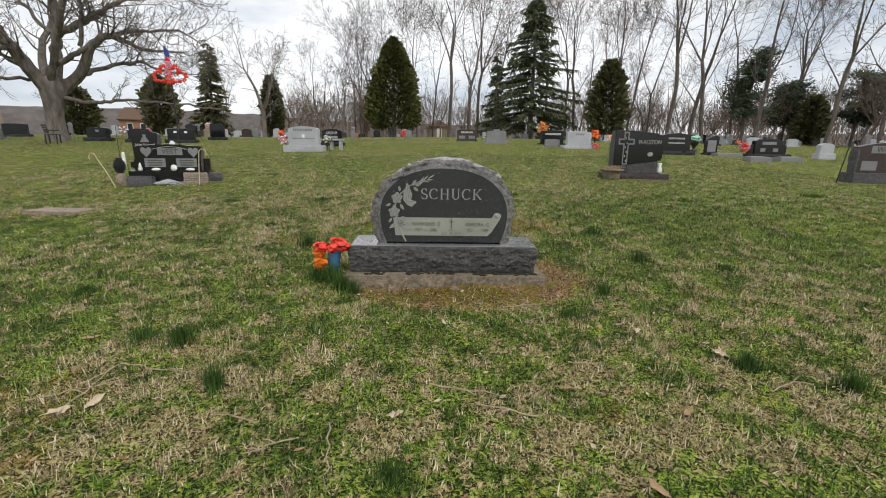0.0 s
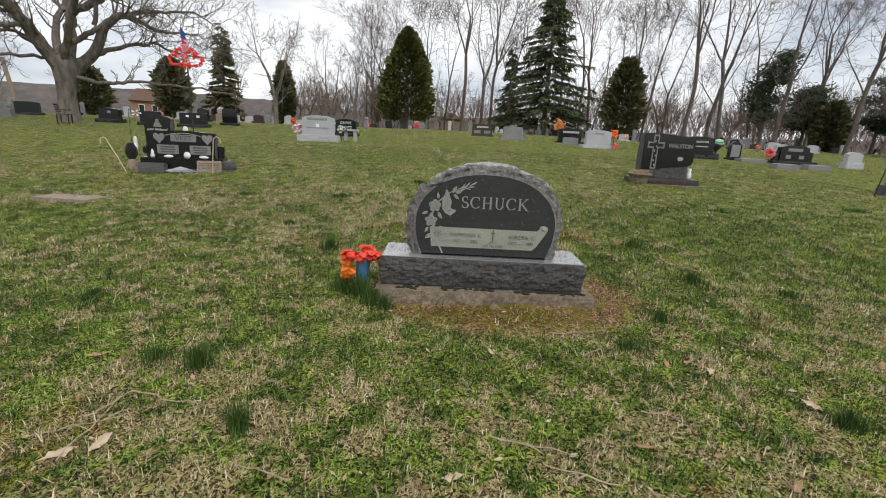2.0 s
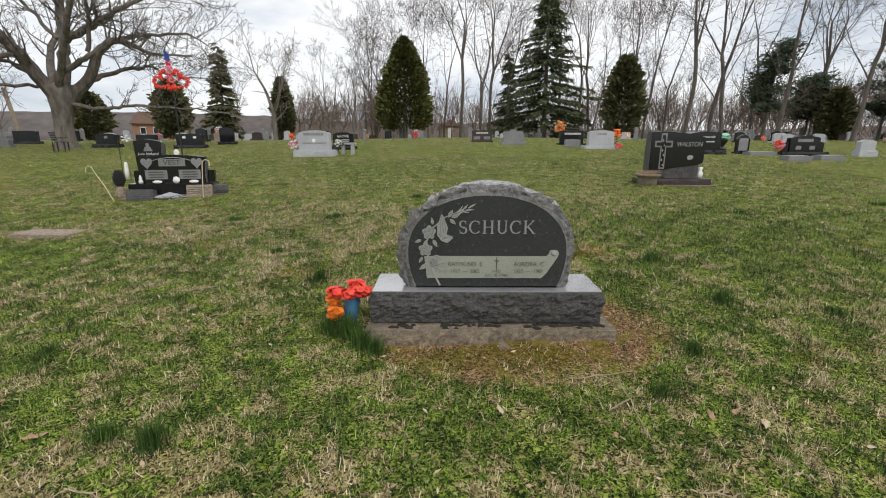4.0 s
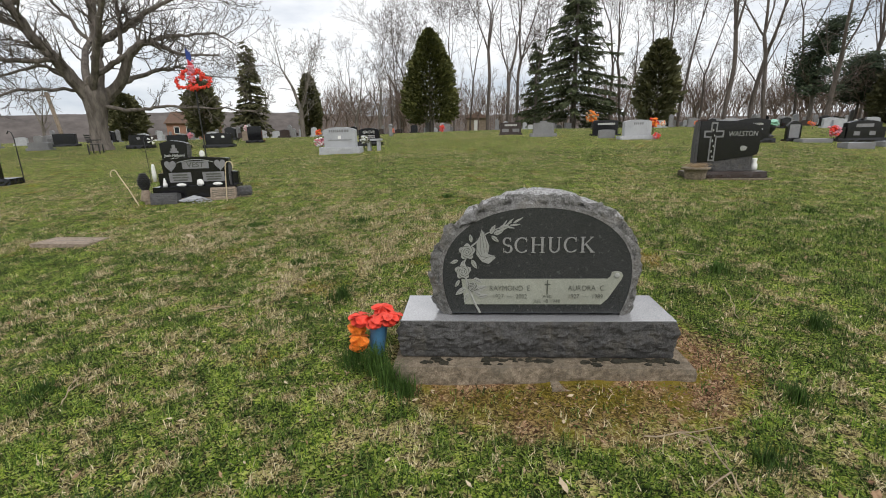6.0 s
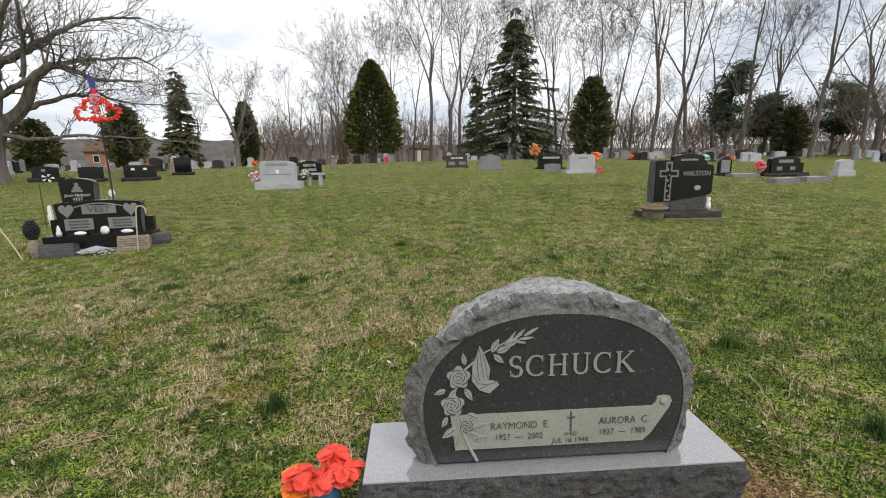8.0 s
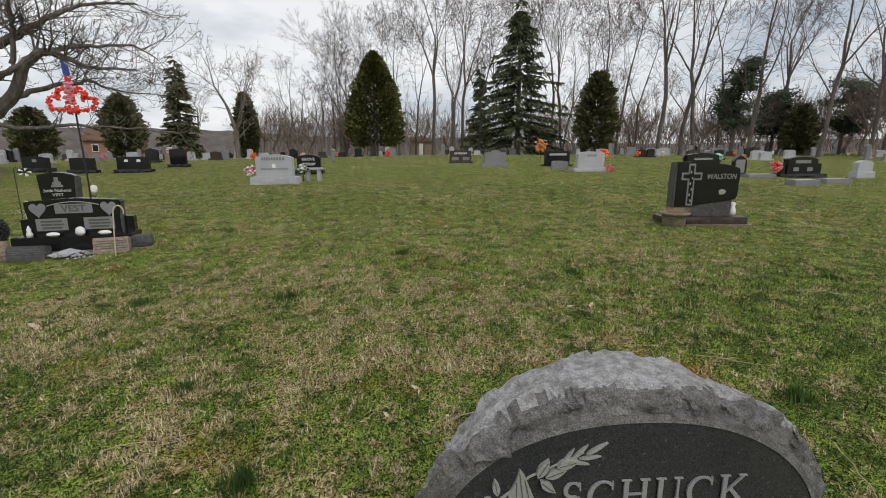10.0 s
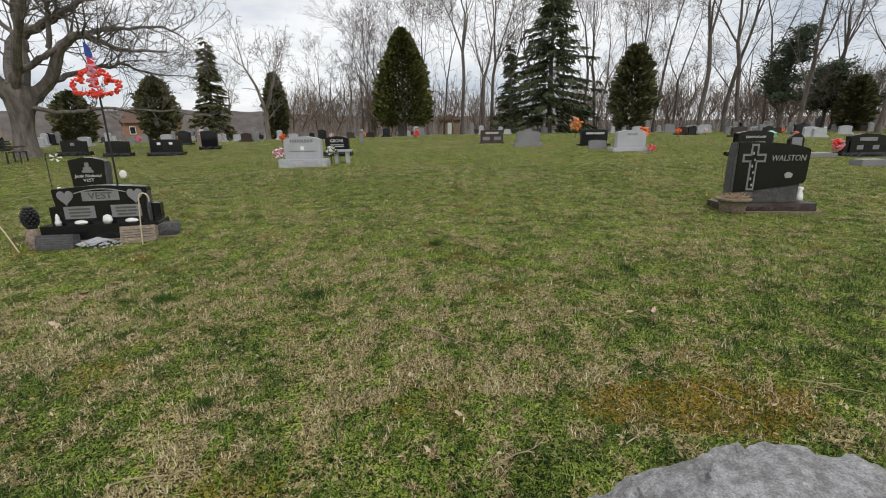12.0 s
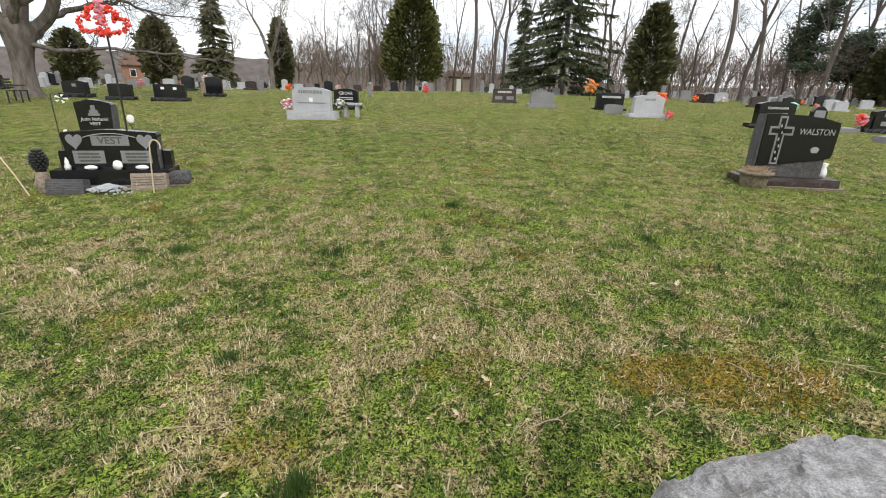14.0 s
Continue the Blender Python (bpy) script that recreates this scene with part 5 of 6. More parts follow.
rngt = random.Random(77)
for b, far, kind, s in ((-1.8, 54, 3, 0.9), (0.2, 56, 5, 0.9), (2.3, 50, 0, 1.0), (4.9, 50, 2, 1.0), (5.7, 51, 4, 1.0), (8.0, 54, 1, 0.95), (10.4, 60, 5, 1.0), (16.5, 54, 1, 1.05), (17.6, 56, 4, 0.95), (21.9, 54, 3, 1.0), (23.6, 50, 5, 0.95), (25.6, 56, 1, 0.9), (27.9, 48, 0, 1.05), (30.2, 50, 2, 1.0), (31.4, 48, 4, 1.0)):
    bare_tree("bare_tree", TALL[kind], M_BARK_FAR, spot(b, far), rngt.uniform(0, 360), (s, s, s * rngt.uniform(0.95, 1.08)), "tall leafless grey-brown tree at the edge of the cemetery")
for b, far, kind, s in ((36.3, 46, 2, 0.9), (42.0, 50, 4, 1.0), (45.5, 54, 1, 1.05), (49, 56, 3, 1.05), (53, 54, 0, 1.05), (58, 58, 2, 1.05), (13.9, 62, 0, 0.9), (19.8, 66, 3, 1.0), (-6.6, 58, 2, 0.85), (-9.5, 62, 1, 0.8), (33.6, 62, 5, 1.1), (39, 62, 0, 1.0)):
    bare_tree("bare_tree", TALL[kind], M_BARK_FAR, spot(b, far), rngt.uniform(0, 360), (s, s, s * rngt.uniform(0.95, 1.08)), "tall leafless grey-brown tree at the edge of the cemetery")
for b, far, kind, s in ((-20.0, 46, 0, 0.95), (-13.6, 60, 1, 0.85), (-10.8, 56, 2, 1.0), (-8.3, 60, 0, 1.15), (-24.0, 70, 1, 0.9), (-38, 62, 2, 0.6), (-44, 66, 0, 0.7), (20.0, 70, 2, 1.1), (25.0, 66, 0, 0.8), (46.5, 56, 1, 1.2)):
    bare_tree("bare_tree", ROUND[kind], M_BARK_PALE, spot(b, far), rngt.uniform(0, 360), (s, s, s * 1.1), "leafless round-crowned tree with pale grey branches")
for k in range(15):
    b, far, s = -14 + 76 * (k + rngt.random() * 0.7) / 15, rngt.uniform(66, 95), rngt.uniform(0.9, 1.25)
    bare_tree("bare_tree", SLIM[k % 3], M_BARK_FAR, spot(b, far), rngt.uniform(0, 360), (s, s, s), "slim leafless tree in the distant wood")
for k in range(78):
    b = (-18 + 13 * rngt.random()) if k < 18 else (22 + 36 * rngt.random() if k < 66 else -3 + 24 * rngt.random())
    far, s = rngt.uniform(54, 82), rngt.uniform(0.8, 1.5)
    bare_tree("bare_shrub", SHRUB[k % 3], M_BRUSH, spot(b, far), rngt.uniform(0, 360), (s * 1.3, s * 1.3, s), "brown leafless shrub at the wood's edge")


def distant_woods():
    """The far wood beyond the last rows: slender leaning stems and twigs, too many to count."""
    rng = random.Random(55)
    verts, faces = [], []
    for _ in range(5200):
        b, far = rng.uniform(-19, 66), rng.uniform(96, 150)
        x, y, z = spot(b, far)
        p = Vector((x, y, z + rng.random() ** 1.6 * 7))
        d = Vector((rng.gauss(0, 0.3), rng.gauss(0, 0.3), 1)).normalized() * rng.uniform(2.0, 8.0)
        tube_rows(verts, faces, [p, p + d * 0.5 + Vector((rng.gauss(0, 0.2), rng.gauss(0, 0.2), 0)), p + d], [0.06, 0.04, 0.012], 3)
    tagged(link_mesh("distant_woods", pydata([tuple(v) for v in verts], faces), M_BRUSH), "hazy brown leafless woods in the distance", "woods", kind="stuff")


distant_woods()


def old_tree():
    """The broad old tree with low sweeping limbs; its own x runs across the view from the path, its y away."""
    x, y = -15.75, 16.65
    t = thing("old_tree", at(x, y, 39.8, 0), "broad old leafless tree with low sweeping limbs and rough grey bark", "tree")
    rng = random.Random(404)
    verts, faces = [], []
    pts = [Vector(p) for p in ((0.02, 0, -0.35), (0.0, 0, 0.0), (0.0, 0, 0.35), (0.03, 0, 0.95), (0.07, 0, 1.5), (0.13, 0, 2.05), (0.17, 0, 2.5))]
    tube_rows(verts, faces, pts, [0.62, 0.46, 0.36, 0.31, 0.36, 0.48, 0.50], 18)
    for i, v in enumerate(verts):
        a = math.tau * (i % 18) / 18
        k = 1 + 0.07 * math.sin(5 * a + 0.3 * v.z) + 0.05 * noise.noise(v * 2.3)
        v.x, v.y = 0.07 + (v.x - 0.07) * k, v.y * k
    trunk = link_mesh("trunk", pydata([tuple(v) for v in verts], faces), M_BARK, t, "thick furrowed grey trunk")
    for p in trunk.data.polygons:
        p.use_smooth = True

    def limb(r, tip, *way, twigs=2, first=4, twig_len=(1.0, 2.3)):
        verts, faces, line = [], [], []
        ctrl = [Vector(p) for p in way]
        for a, b, c, d in zip([ctrl[0]] + ctrl[:-2], ctrl[:-1], ctrl[1:], ctrl[2:] + [ctrl[-1]]):
            for f in (0, 0.25, 0.5, 0.75):
                line.append(0.5 * ((2 * b) + (c - a) * f + (2 * a - 5 * b + 4 * c - d) * f * f + (3 * b - a - 3 * c + d) * f ** 3) + Vector((rng.gauss(0, 0.03), rng.gauss(0, 0.03), rng.gauss(0, 0.03))))
        line.append(ctrl[-1])
        radii = [max(r * (1 - (1 - tip / r) * i / (len(line) - 1)), 0.015) for i in range(len(line))]
        tube_rows(verts, faces, line, radii, 9)
        for i in range(first, len(line)):
            for _ in range(twigs):
                axis = (line[min(i + 1, len(line) - 1)] - line[i - 1]).normalized()
                side = axis.orthogonal().normalized()
                side.rotate(Matrix.Rotation(rng.uniform(0, math.tau), 3, axis))
                grow(rng, verts, faces, line[i], axis * 0.7 + side * 0.9 + Vector((0, 0, 0.1)), rng.uniform(*twig_len), max(min(radii[i] * 0.34, 0.045), 0.014), 1, 3, 0.19, 0.012, (6, 5, 4))
        link_mesh("limb", pydata([tuple(v) for v in verts], faces), M_BARK, t)

    limb(0.27, 0.06, (-0.05, 0, 2.0), (-0.63, -0.3, 2.99), (-1.01, -0.6, 3.6), (-1.49, -1.0, 4.33), (-1.9, -1.3, 5.2), (-2.5, -1.7, 6.6), (-2.9, -2.0, 8.2))
    limb(0.12, 0.03, (-1.49, -1.0, 4.33), (-2.16, -1.0, 4.66), (-2.6, -0.8, 5.15), (-3.3, -0.5, 5.5), (-4.6, 0, 6.4))
    limb(0.07, 0.02, (-0.4, 0, 2.4), (-1.47, -1.0, 2.27), (-2.22, -1.8, 2.12), (-2.95, -2.4, 1.81), (-3.6, -2.7, 1.5), twig_len=(0.7, 1.6))
    limb(0.09, 0.02, (-0.5, -0.2, 2.65), (-1.13, 0.5, 3.2), (-1.88, 1.0, 3.22), (-3.07, 1.6, 2.85), (-4.6, 2.1, 2.7), twig_len=(0.8, 1.8))
    limb(0.10, 0.02, (-0.98, -0.5, 3.4), (-1.82, -1.2, 3.21), (-2.51, -1.8, 3.21), (-3.1, -2.2, 3.3), (-4.4, -2.7, 3.6), twig_len=(0.8, 1.8))
    limb(0.24, 0.07, (0.18, 0, 2.0), (0.41, 0.2, 3.4), (0.52, 0.3, 4.14), (0.6, 0.4, 5.1), (0.7, 0.5, 6.4), (0.5, 0.6, 8.6), (0.7, 0.5, 10.6), first=10)
    limb(0.08, 0.02, (0.35, 0.3, 4.2), (-0.13, 1.0, 5.1), (-0.59, 1.6, 5.8), (-1.2, 2.3, 6.9), (-2.0, 3.0, 8.2))
    limb(0.16, 0.03, (0.6, 0.3, 4.2), (1.43, -0.4, 4.75), (1.74, -0.6, 4.94), (2.6, -1.0, 5.5), (3.6, -1.3, 5.95), (5.0, -1.6, 6.2), twigs=2)
    limb(0.09, 0.03, (1.21, -0.2, 3.8), (1.38, -0.5, 4.78), (1.40, -0.6, 5.4), (1.5, -0.8, 6.6), (1.9, -1.0, 8.0))
    limb(0.24, 0.03, (0.42, 0, 2.0), (1.1, -0.35, 2.75), (1.5, -0.8, 3.65), (1.97, -1.1, 4.15), (2.52, -1.4, 4.07), (3.23, -1.8, 3.7), (4.6, -2.2, 3.75), twigs=2, first=11)
    limb(0.14, 0.08, (-0.2, -0.2, 2.4), (0.1, -0.4, 2.75), (0.64, -0.6, 3.13), (1.25, -0.8, 3.59), (1.75, -0.9, 3.8), twigs=1, first=8, twig_len=(0.6, 1.2))
    limb(0.10, 0.02, (1.98, -1.0, 4.1), (2.88, -0.6, 4.53), (3.82, -0.2, 4.76), (5.08, 0.2, 5.0), (6.0, 0.5, 4.6), twigs=2)
    limb(0.14, 0.02, (0.45, 0.1, 2.2), (0.94, 0.2, 2.58), (1.64, 0.6, 2.95), (2.63, 1.2, 3.41), (3.51, 1.6, 3.6), (4.51, 2.0, 3.4), (6.2, 2.4, 3.4), twigs=2, first=11)
    limb(0.09, 0.025, (0.3, -0.1, 1.75), (1.04, -0.5, 1.6), (1.72, -1.0, 1.6), (2.32, -1.4, 1.73), (3.08, -1.9, 1.63), (4.07, -2.4, 1.58), (5.6, -3.0, 1.46), twigs=1, first=8, twig_len=(0.5, 1.1))
    limb(0.18, 0.03, (0.1, 0.3, 2.2), (0.0, 1.6, 3.6), (0.4, 3.0, 4.8), (0.9, 4.4, 6.0), (1.4, 5.6, 7.0), twigs=1)
    limb(0.15, 0.03, (0.1, -0.3, 2.3), (0.5, -1.6, 3.9), (0.9, -2.8, 5.4), (1.6, -3.9, 6.8), (2.2, -4.6, 7.6), twigs=1)


old_tree()


def clump_crown(rng, outline, count, size, inner=0.3, ragged=0.22, droop=0.3):
    """Many small leaf sprays inside an outline that gives a radius for each height fraction. Returns corners and faces."""
    verts, faces = [], []
    for _ in range(count):
        f = rng.random() ** 0.85
        a = rng.uniform(0, math.tau)
        lump = 1 + ragged * noise.noise(Vector((math.cos(a) * 2.2 + ragged * 40, math.sin(a) * 2.2, f * 7))) + 0.14 * noise.noise(Vector((math.cos(a) * 6, math.sin(a) * 6, f * 19)))
        r, z = outline(f)
        rr = r * lump * (inner + (1 - inner) * rng.random() ** 0.5)
        p = Vector((rr * math.cos(a), rr * math.sin(a), z + rng.gauss(0, size * 0.4)))
        out = Vector((math.cos(a), math.sin(a), rng.uniform(-droop, 0.9))).normalized()
        side = out.cross(Vector((rng.gauss(0, 1), rng.gauss(0, 1), rng.gauss(0, 1)))).normalized()
        s = size * rng.uniform(0.5, 1.25)
        k = len(verts)
        verts += [tuple(p - side * s * 0.45), tuple(p + side * s * 0.45), tuple(p + out * s + side * s * 0.2), tuple(p + out * s * 1.15 - side * s * 0.15)]
        faces.append((k, k + 1, k + 2, k + 3))
    return verts, faces


def conifer(name, place, h, w, mat, seed, label, shape="cone", count=9000, size=0.26, skirt=0.12):
    rng = random.Random(seed)
    t = thing(name, pose(*place), label, "tree")
    verts, faces = [], []
    tube_rows(verts, faces, [Vector((0, 0, -0.3)), Vector((0, 0, h * 0.4)), Vector((0, 0, h * 0.96))], [0.03 * h, 0.018 * h, 0.02], 8)
    link_mesh("trunk", pydata([tuple(v) for v in verts], faces), M_BARK, t)
    if shape == "cone":
        def outline(f):
            z = skirt * h + (1 - skirt) * h * f
            return w / 2 * min(1, (f + 0.10) * 4) ** 0.4 * max(0.0, 1 - f * f) ** 0.72, z
    elif shape == "oval":
        def outline(f):
            z = skirt * h + (1 - skirt) * h * f
            return w / 2 * (math.sin(math.pi * min(1, f * 0.86 + 0.14)) ** 0.6), z
    verts, faces = clump_crown(rng, outline, count, size, 0.3, 0.2 if name == "cypress_tree" else 0.6)
    link_mesh("crown", pydata(verts, faces), mat, t, "dense dark evergreen crown")
    return t


def spruce(place, h, w, mat, seed, label, tiers=34, gap=0.0, start=0.06, layer=1.1):
    """An open conifer: whorls of drooping boughs hung with needle sprays."""
    rng = random.Random(seed)
    t = thing("spruce_tree", pose(*place), label, "tree")
    tv, tf, cv, cf = [], [], [], []
    tube_rows(tv, tf, [Vector((0, 0, -0.3)), Vector((0, 0, h * 0.5)), Vector((0, 0, h))], [0.022 * h, 0.013 * h, 0.015], 8)
    for k in range(tiers):
        f = start + (1 - start) * k / tiers
        for j in range(6):
            if rng.random() < gap + 0.1:
                continue
            a = rng.uniform(0, math.tau)
            ln = w / 2 * (1 - f) ** 0.9 * rng.uniform(0.45, 1.1) + 0.15
            z0 = h * f + rng.gauss(0, 0.5)
            pts = [Vector((ln * s * math.cos(a), ln * s * math.sin(a), z0 + ln * (0.10 * s - 0.34 * s * s) + (0.12 * ln * s ** 4))) for s in (0, 0.35, 0.7, 1.0)]
            tube_rows(tv, tf, pts, [0.035, 0.025, 0.015, 0.006], 3)
            for q in range(int((18 + 18 * ln) * (1.9 if f < 0.34 else 1.0))):
                s = rng.uniform(0.15, 1.05)
                i = min(int(s * 3), 2)
                p = pts[i].lerp(pts[i + 1], min(1, s * 3 - i))
                side = Vector((-math.sin(a), math.cos(a), 0)) * rng.choice((-1, 1))
                d = (side * rng.uniform(0.3, 1) + Vector((math.cos(a), math.sin(a), 0)) * 0.7 + Vector((0, 0, -rng.uniform(0.1, layer)))).normalized()
                up = d.cross(Vector((rng.gauss(0, 1), rng.gauss(0, 1), rng.gauss(0, 1)))).normalized()
                l2 = rng.uniform(0.22, 0.65)
                n = len(cv)
                cv += [tuple(p - up * 0.03), tuple(p + up * 0.03), tuple(p + d * l2 + up * 0.05), tuple(p + d * l2 * 1.1 - up * 0.035)]
                cf.append((n, n + 1, n + 2, n + 3))
    link_mesh("trunk", pydata([tuple(v) for v in tv], tf), M_BARK, t)
    link_mesh("crown", pydata(cv, cf), mat, t, "drooping dark green boughs")


conifer("cypress_tree", spot(-4.6, 45), 9.1, 5.4, M_CYPRESS, 1, "dense dark green conical evergreen", count=15000, size=0.24, skirt=0.10)
spruce(spot(12.4, 48), 14.2, 12.6, M_SPRUCE, 2, "tall dark green spruce with drooping layered boughs", 40, 0.0)
spruce(spot(7.9, 64), 11, 4.0, M_SPRUCE, 5, "slender dark spruce among bare trees", 30)
conifer("evergreen_tree", spot(21.3, 47), 7.2, 3.2, M_CEDAR, 3, "broad dark evergreen with an uneven outline", "oval", 2600, 0.42, 0.05)
conifer("evergreen_tree", spot(-30.4, 46), 4.9, 2.7, M_CEDAR, 4, "rounded dark evergreen by the brick house", "oval", 5500, 0.26, 0.06)
spruce(spot(-25.3, 48), 8.0, 3.3, M_CEDAR, 6, "dark pointed evergreen with a thin feathery top", 36, -0.1, 0.04, 0.7)
conifer("evergreen_tree", spot(-19.0, 52), 6.2, 2.0, M_CEDAR, 8, "narrow dark evergreen beside a bare tree", "oval", 6000, 0.26, 0.02)
conifer("evergreen_tree", spot(-37.3, 56), 4.4, 3.2, M_CEDAR, 9, "low dark evergreen behind the old tree", "oval", 7000, 0.25, 0.02)


def pine(place, h, w, seed, label):
    """An open pine: a bare leaning stem whose limbs carry separate flat masses of needles."""
    rng = random.Random(seed)
    t = thing("pine_tree", pose(*place), label, "tree")
    tv, tf, cv, cf = [], [], [], []
    top = Vector((w * 0.12, 0, h * 0.97))
    tube_rows(tv, tf, [Vector((0, 0, -0.3)), Vector((0.1, 0, h * 0.45)), top], [0.022 * h, 0.016 * h, 0.03], 8)
    for k in range(26):
        f = 0.30 + 0.68 * k / 26
        a, ln = rng.uniform(0, math.tau), w / 2 * (1.1 - 0.75 * abs(f - 0.5)) * rng.uniform(0.5, 1.1)
        p = Vector((top.x * f, 0, h * f))
        q = p + Vector((ln * math.cos(a), ln * math.sin(a), rng.uniform(0.1, 0.5) * ln))
        tube_rows(tv, tf, [p, p.lerp(q, 0.5) - Vector((0, 0, 0.1)), q], [0.06, 0.04, 0.015], 4)
        for c, size in ((q, 1.0), (p.lerp(q, 0.6), 0.8)):
            for _ in range(130):
                v = Vector((rng.gauss(0, 0.55), rng.gauss(0, 0.55), rng.gauss(0, 0.26))) * size
                d = Vector((rng.gauss(0, 1), rng.gauss(0, 1), rng.gauss(0.5, 0.6))).normalized()
                u = d.orthogonal().normalized() * 0.085
                e, n = c + v, len(cv)
                cv += [tuple(e - u), tuple(e + u), tuple(e + d * rng.uniform(0.2, 0.42))]
                cf.append((n, n + 1, n + 2))
    link_mesh("trunk", pydata([tuple(v) for v in tv], tf), M_BARK, t)
    link_mesh("crown", pydata(cv, cf), M_PINE, t, "dark green masses of needles")


pine(spot(34.9, 54), 8.8, 2.7, 10, "dark ragged pine with open masses of needles")
pine(spot(38.2, 60), 6.2, 2.6, 11, "broad dark pine in the wood")
conifer("evergreen_tree", spot(40.4, 58), 4.6, 2.4, M_CEDAR, 12, "broad dark evergreen in the wood", "oval", 5000, 0.3, 0.02)
pine(spot(43.5, 62), 7.0, 3.6, 15, "broad dark pine in the wood")
spruce(spot(51.5, 44), 12, 6.5, M_SPRUCE, 13, "dark spruce with drooping boughs", 30, 0.2)


# ---- brick house, far pavilion and hills ----
def build_house():
    x, y, z = spot(-31.2, 84)
    t = thing("house", pose(x, y, z, 0, 0, 30), "low brick house with a brown roof beyond the cemetery", "house")
    t.scale = (0.68, 0.8, 0.9)
    part("wall", box(11, 7, 3.2, (0, 0, -0.4), 0.02), M_BRICK, t)
    part("roof", slab([(-6, 2.7), (6, 2.7), (4.2, 4.6), (-4.2, 4.6)], -4, 4, 0.02), M_ROOF, t)
    for wx in (-3.6, -1.2, 1.6, 4.0):
        w = part("window", box(1.1, 0.12, 1.2, (wx, -3.5, 1.0), 0.01), M_WHITEP, t, "white window frame")
        part("pane", box(0.9, 0.05, 1.0, (wx, -3.57, 1.1), 0.005), M_GLASS, w)
    part("chimney", box(0.7, 0.7, 1.4, (2.0, 0.5, 4.2), 0.02), M_BRICK, t)
    x, y, z = spot(0.9, 74)
    p = thing("monument_house", pose(x, y, z), "small pale stone and brick mausoleum between the trees", "mausoleum")
    part("wall", box(3.0, 3.0, 2.3, (0, 0, -0.3), 0.02), M_TAN, p)
    part("roof", slab([(-1.8, 2.0), (1.8, 2.0), (0, 3.0)], -1.8, 1.8, 0.02), M_ROOF, p)
    part("door", box(0.8, 0.1, 1.7, (0, -1.5, 0), 0.01), M_WHITEP, p)


build_house()


def build_hills():
    verts, faces = [], []
    n = 160
    for i in range(n + 1):
        b = -80 + 150 * i / n
        x, y = 620 * math.sin(radians(b)), 620 * math.cos(radians(b))
        top = 27 + 9 * noise.noise(Vector((b * 0.05, 0, 0))) + 2.5 * noise.noise(Vector((b * 0.6, 4, 0)))
        if b > -12:
            top *= max(0.45, 1 - (b + 12) * 0.02)
        verts += [(x * 0.93, y * 0.93, -8), (x, y, top * 0.7), (x * 1.03, y * 1.03, top), (x * 1.1, y * 1.1, -8)]
    for i in range(n):
        for k in range(3):
            a, b = 4 * i + k, 4 * (i + 1) + k
            faces.append((a, b, b + 1, a + 1))
    tagged(link_mesh("backdrop", pydata(verts, faces), M_HILL), "hazy brown wooded hills on the horizon", "hills", kind="structure")


build_hills()

# ---- rows of distant headstones ----
PROTO = []
for k, (w, h, mat, lab) in enumerate(((0.8, 0.6, M_GREY, "grey granite headstone in a distant row"), (0.9, 0.55, M_WHITE, "pale granite headstone in a distant row"), (0.7, 0.7, M_BLACK, "black granite headstone in a distant row"), (0.5, 0.8, M_WHITE, "upright white headstone in a distant row"), (0.8, 0.5, M_RED, "brown granite headstone in a distant row"), (0.4, 1.1, M_GREY, "tall narrow grey headstone in a distant row"))):
    PROTO.append(monument(at(18 + 4 * k, 38 + 2 * k, 0), w, h, 0.2, w + 0.25, 0.14, 0.36, mat, lab, 0.85, group="distant headstones", seed=200 + k, step=0.14))
rngs = random.Random(31)
FIELD = [(rngs.uniform(14, 50), rngs.uniform(24, 60)) for _ in range(115)] + [(rngs.uniform(-34, -10), rngs.uniform(24, 50)) for _ in range(55)] + [(rngs.uniform(-9, 12), rngs.uniform(36, 60)) for _ in range(30)] + [(rngs.uniform(-34, -19), rngs.uniform(13, 24)) for _ in range(6)]
for x, y in FIELD:
    x, y = round(x / 2.4) * 2.4 + rngs.gauss(0, 0.25), round(y / 4.0) * 4.0 + rngs.gauss(0, 0.3)
    small = copy_thing(PROTO[rngs.choice((0, 0, 1, 1, 2, 3, 3, 4, 5))], at(x, y, rngs.gauss(0, 4), -0.02))
    small.scale = [rngs.uniform(0.6, 0.9)] * 3
for k in range(14):
    x, y = (rngs.uniform(10, 36), rngs.uniform(18, 44)) if k < 9 else (rngs.uniform(-24, -6), rngs.uniform(24, 40))
    flowers(x, y, rngs.uniform(0.12, 0.2), (rngs.choice((M_PINK, M_RED_FL, M_WHITEP)), rngs.choice((M_ORANGE, M_WHITEP, M_PINK))), "artificial flowers by a distant grave", 300 + k, 0.1)


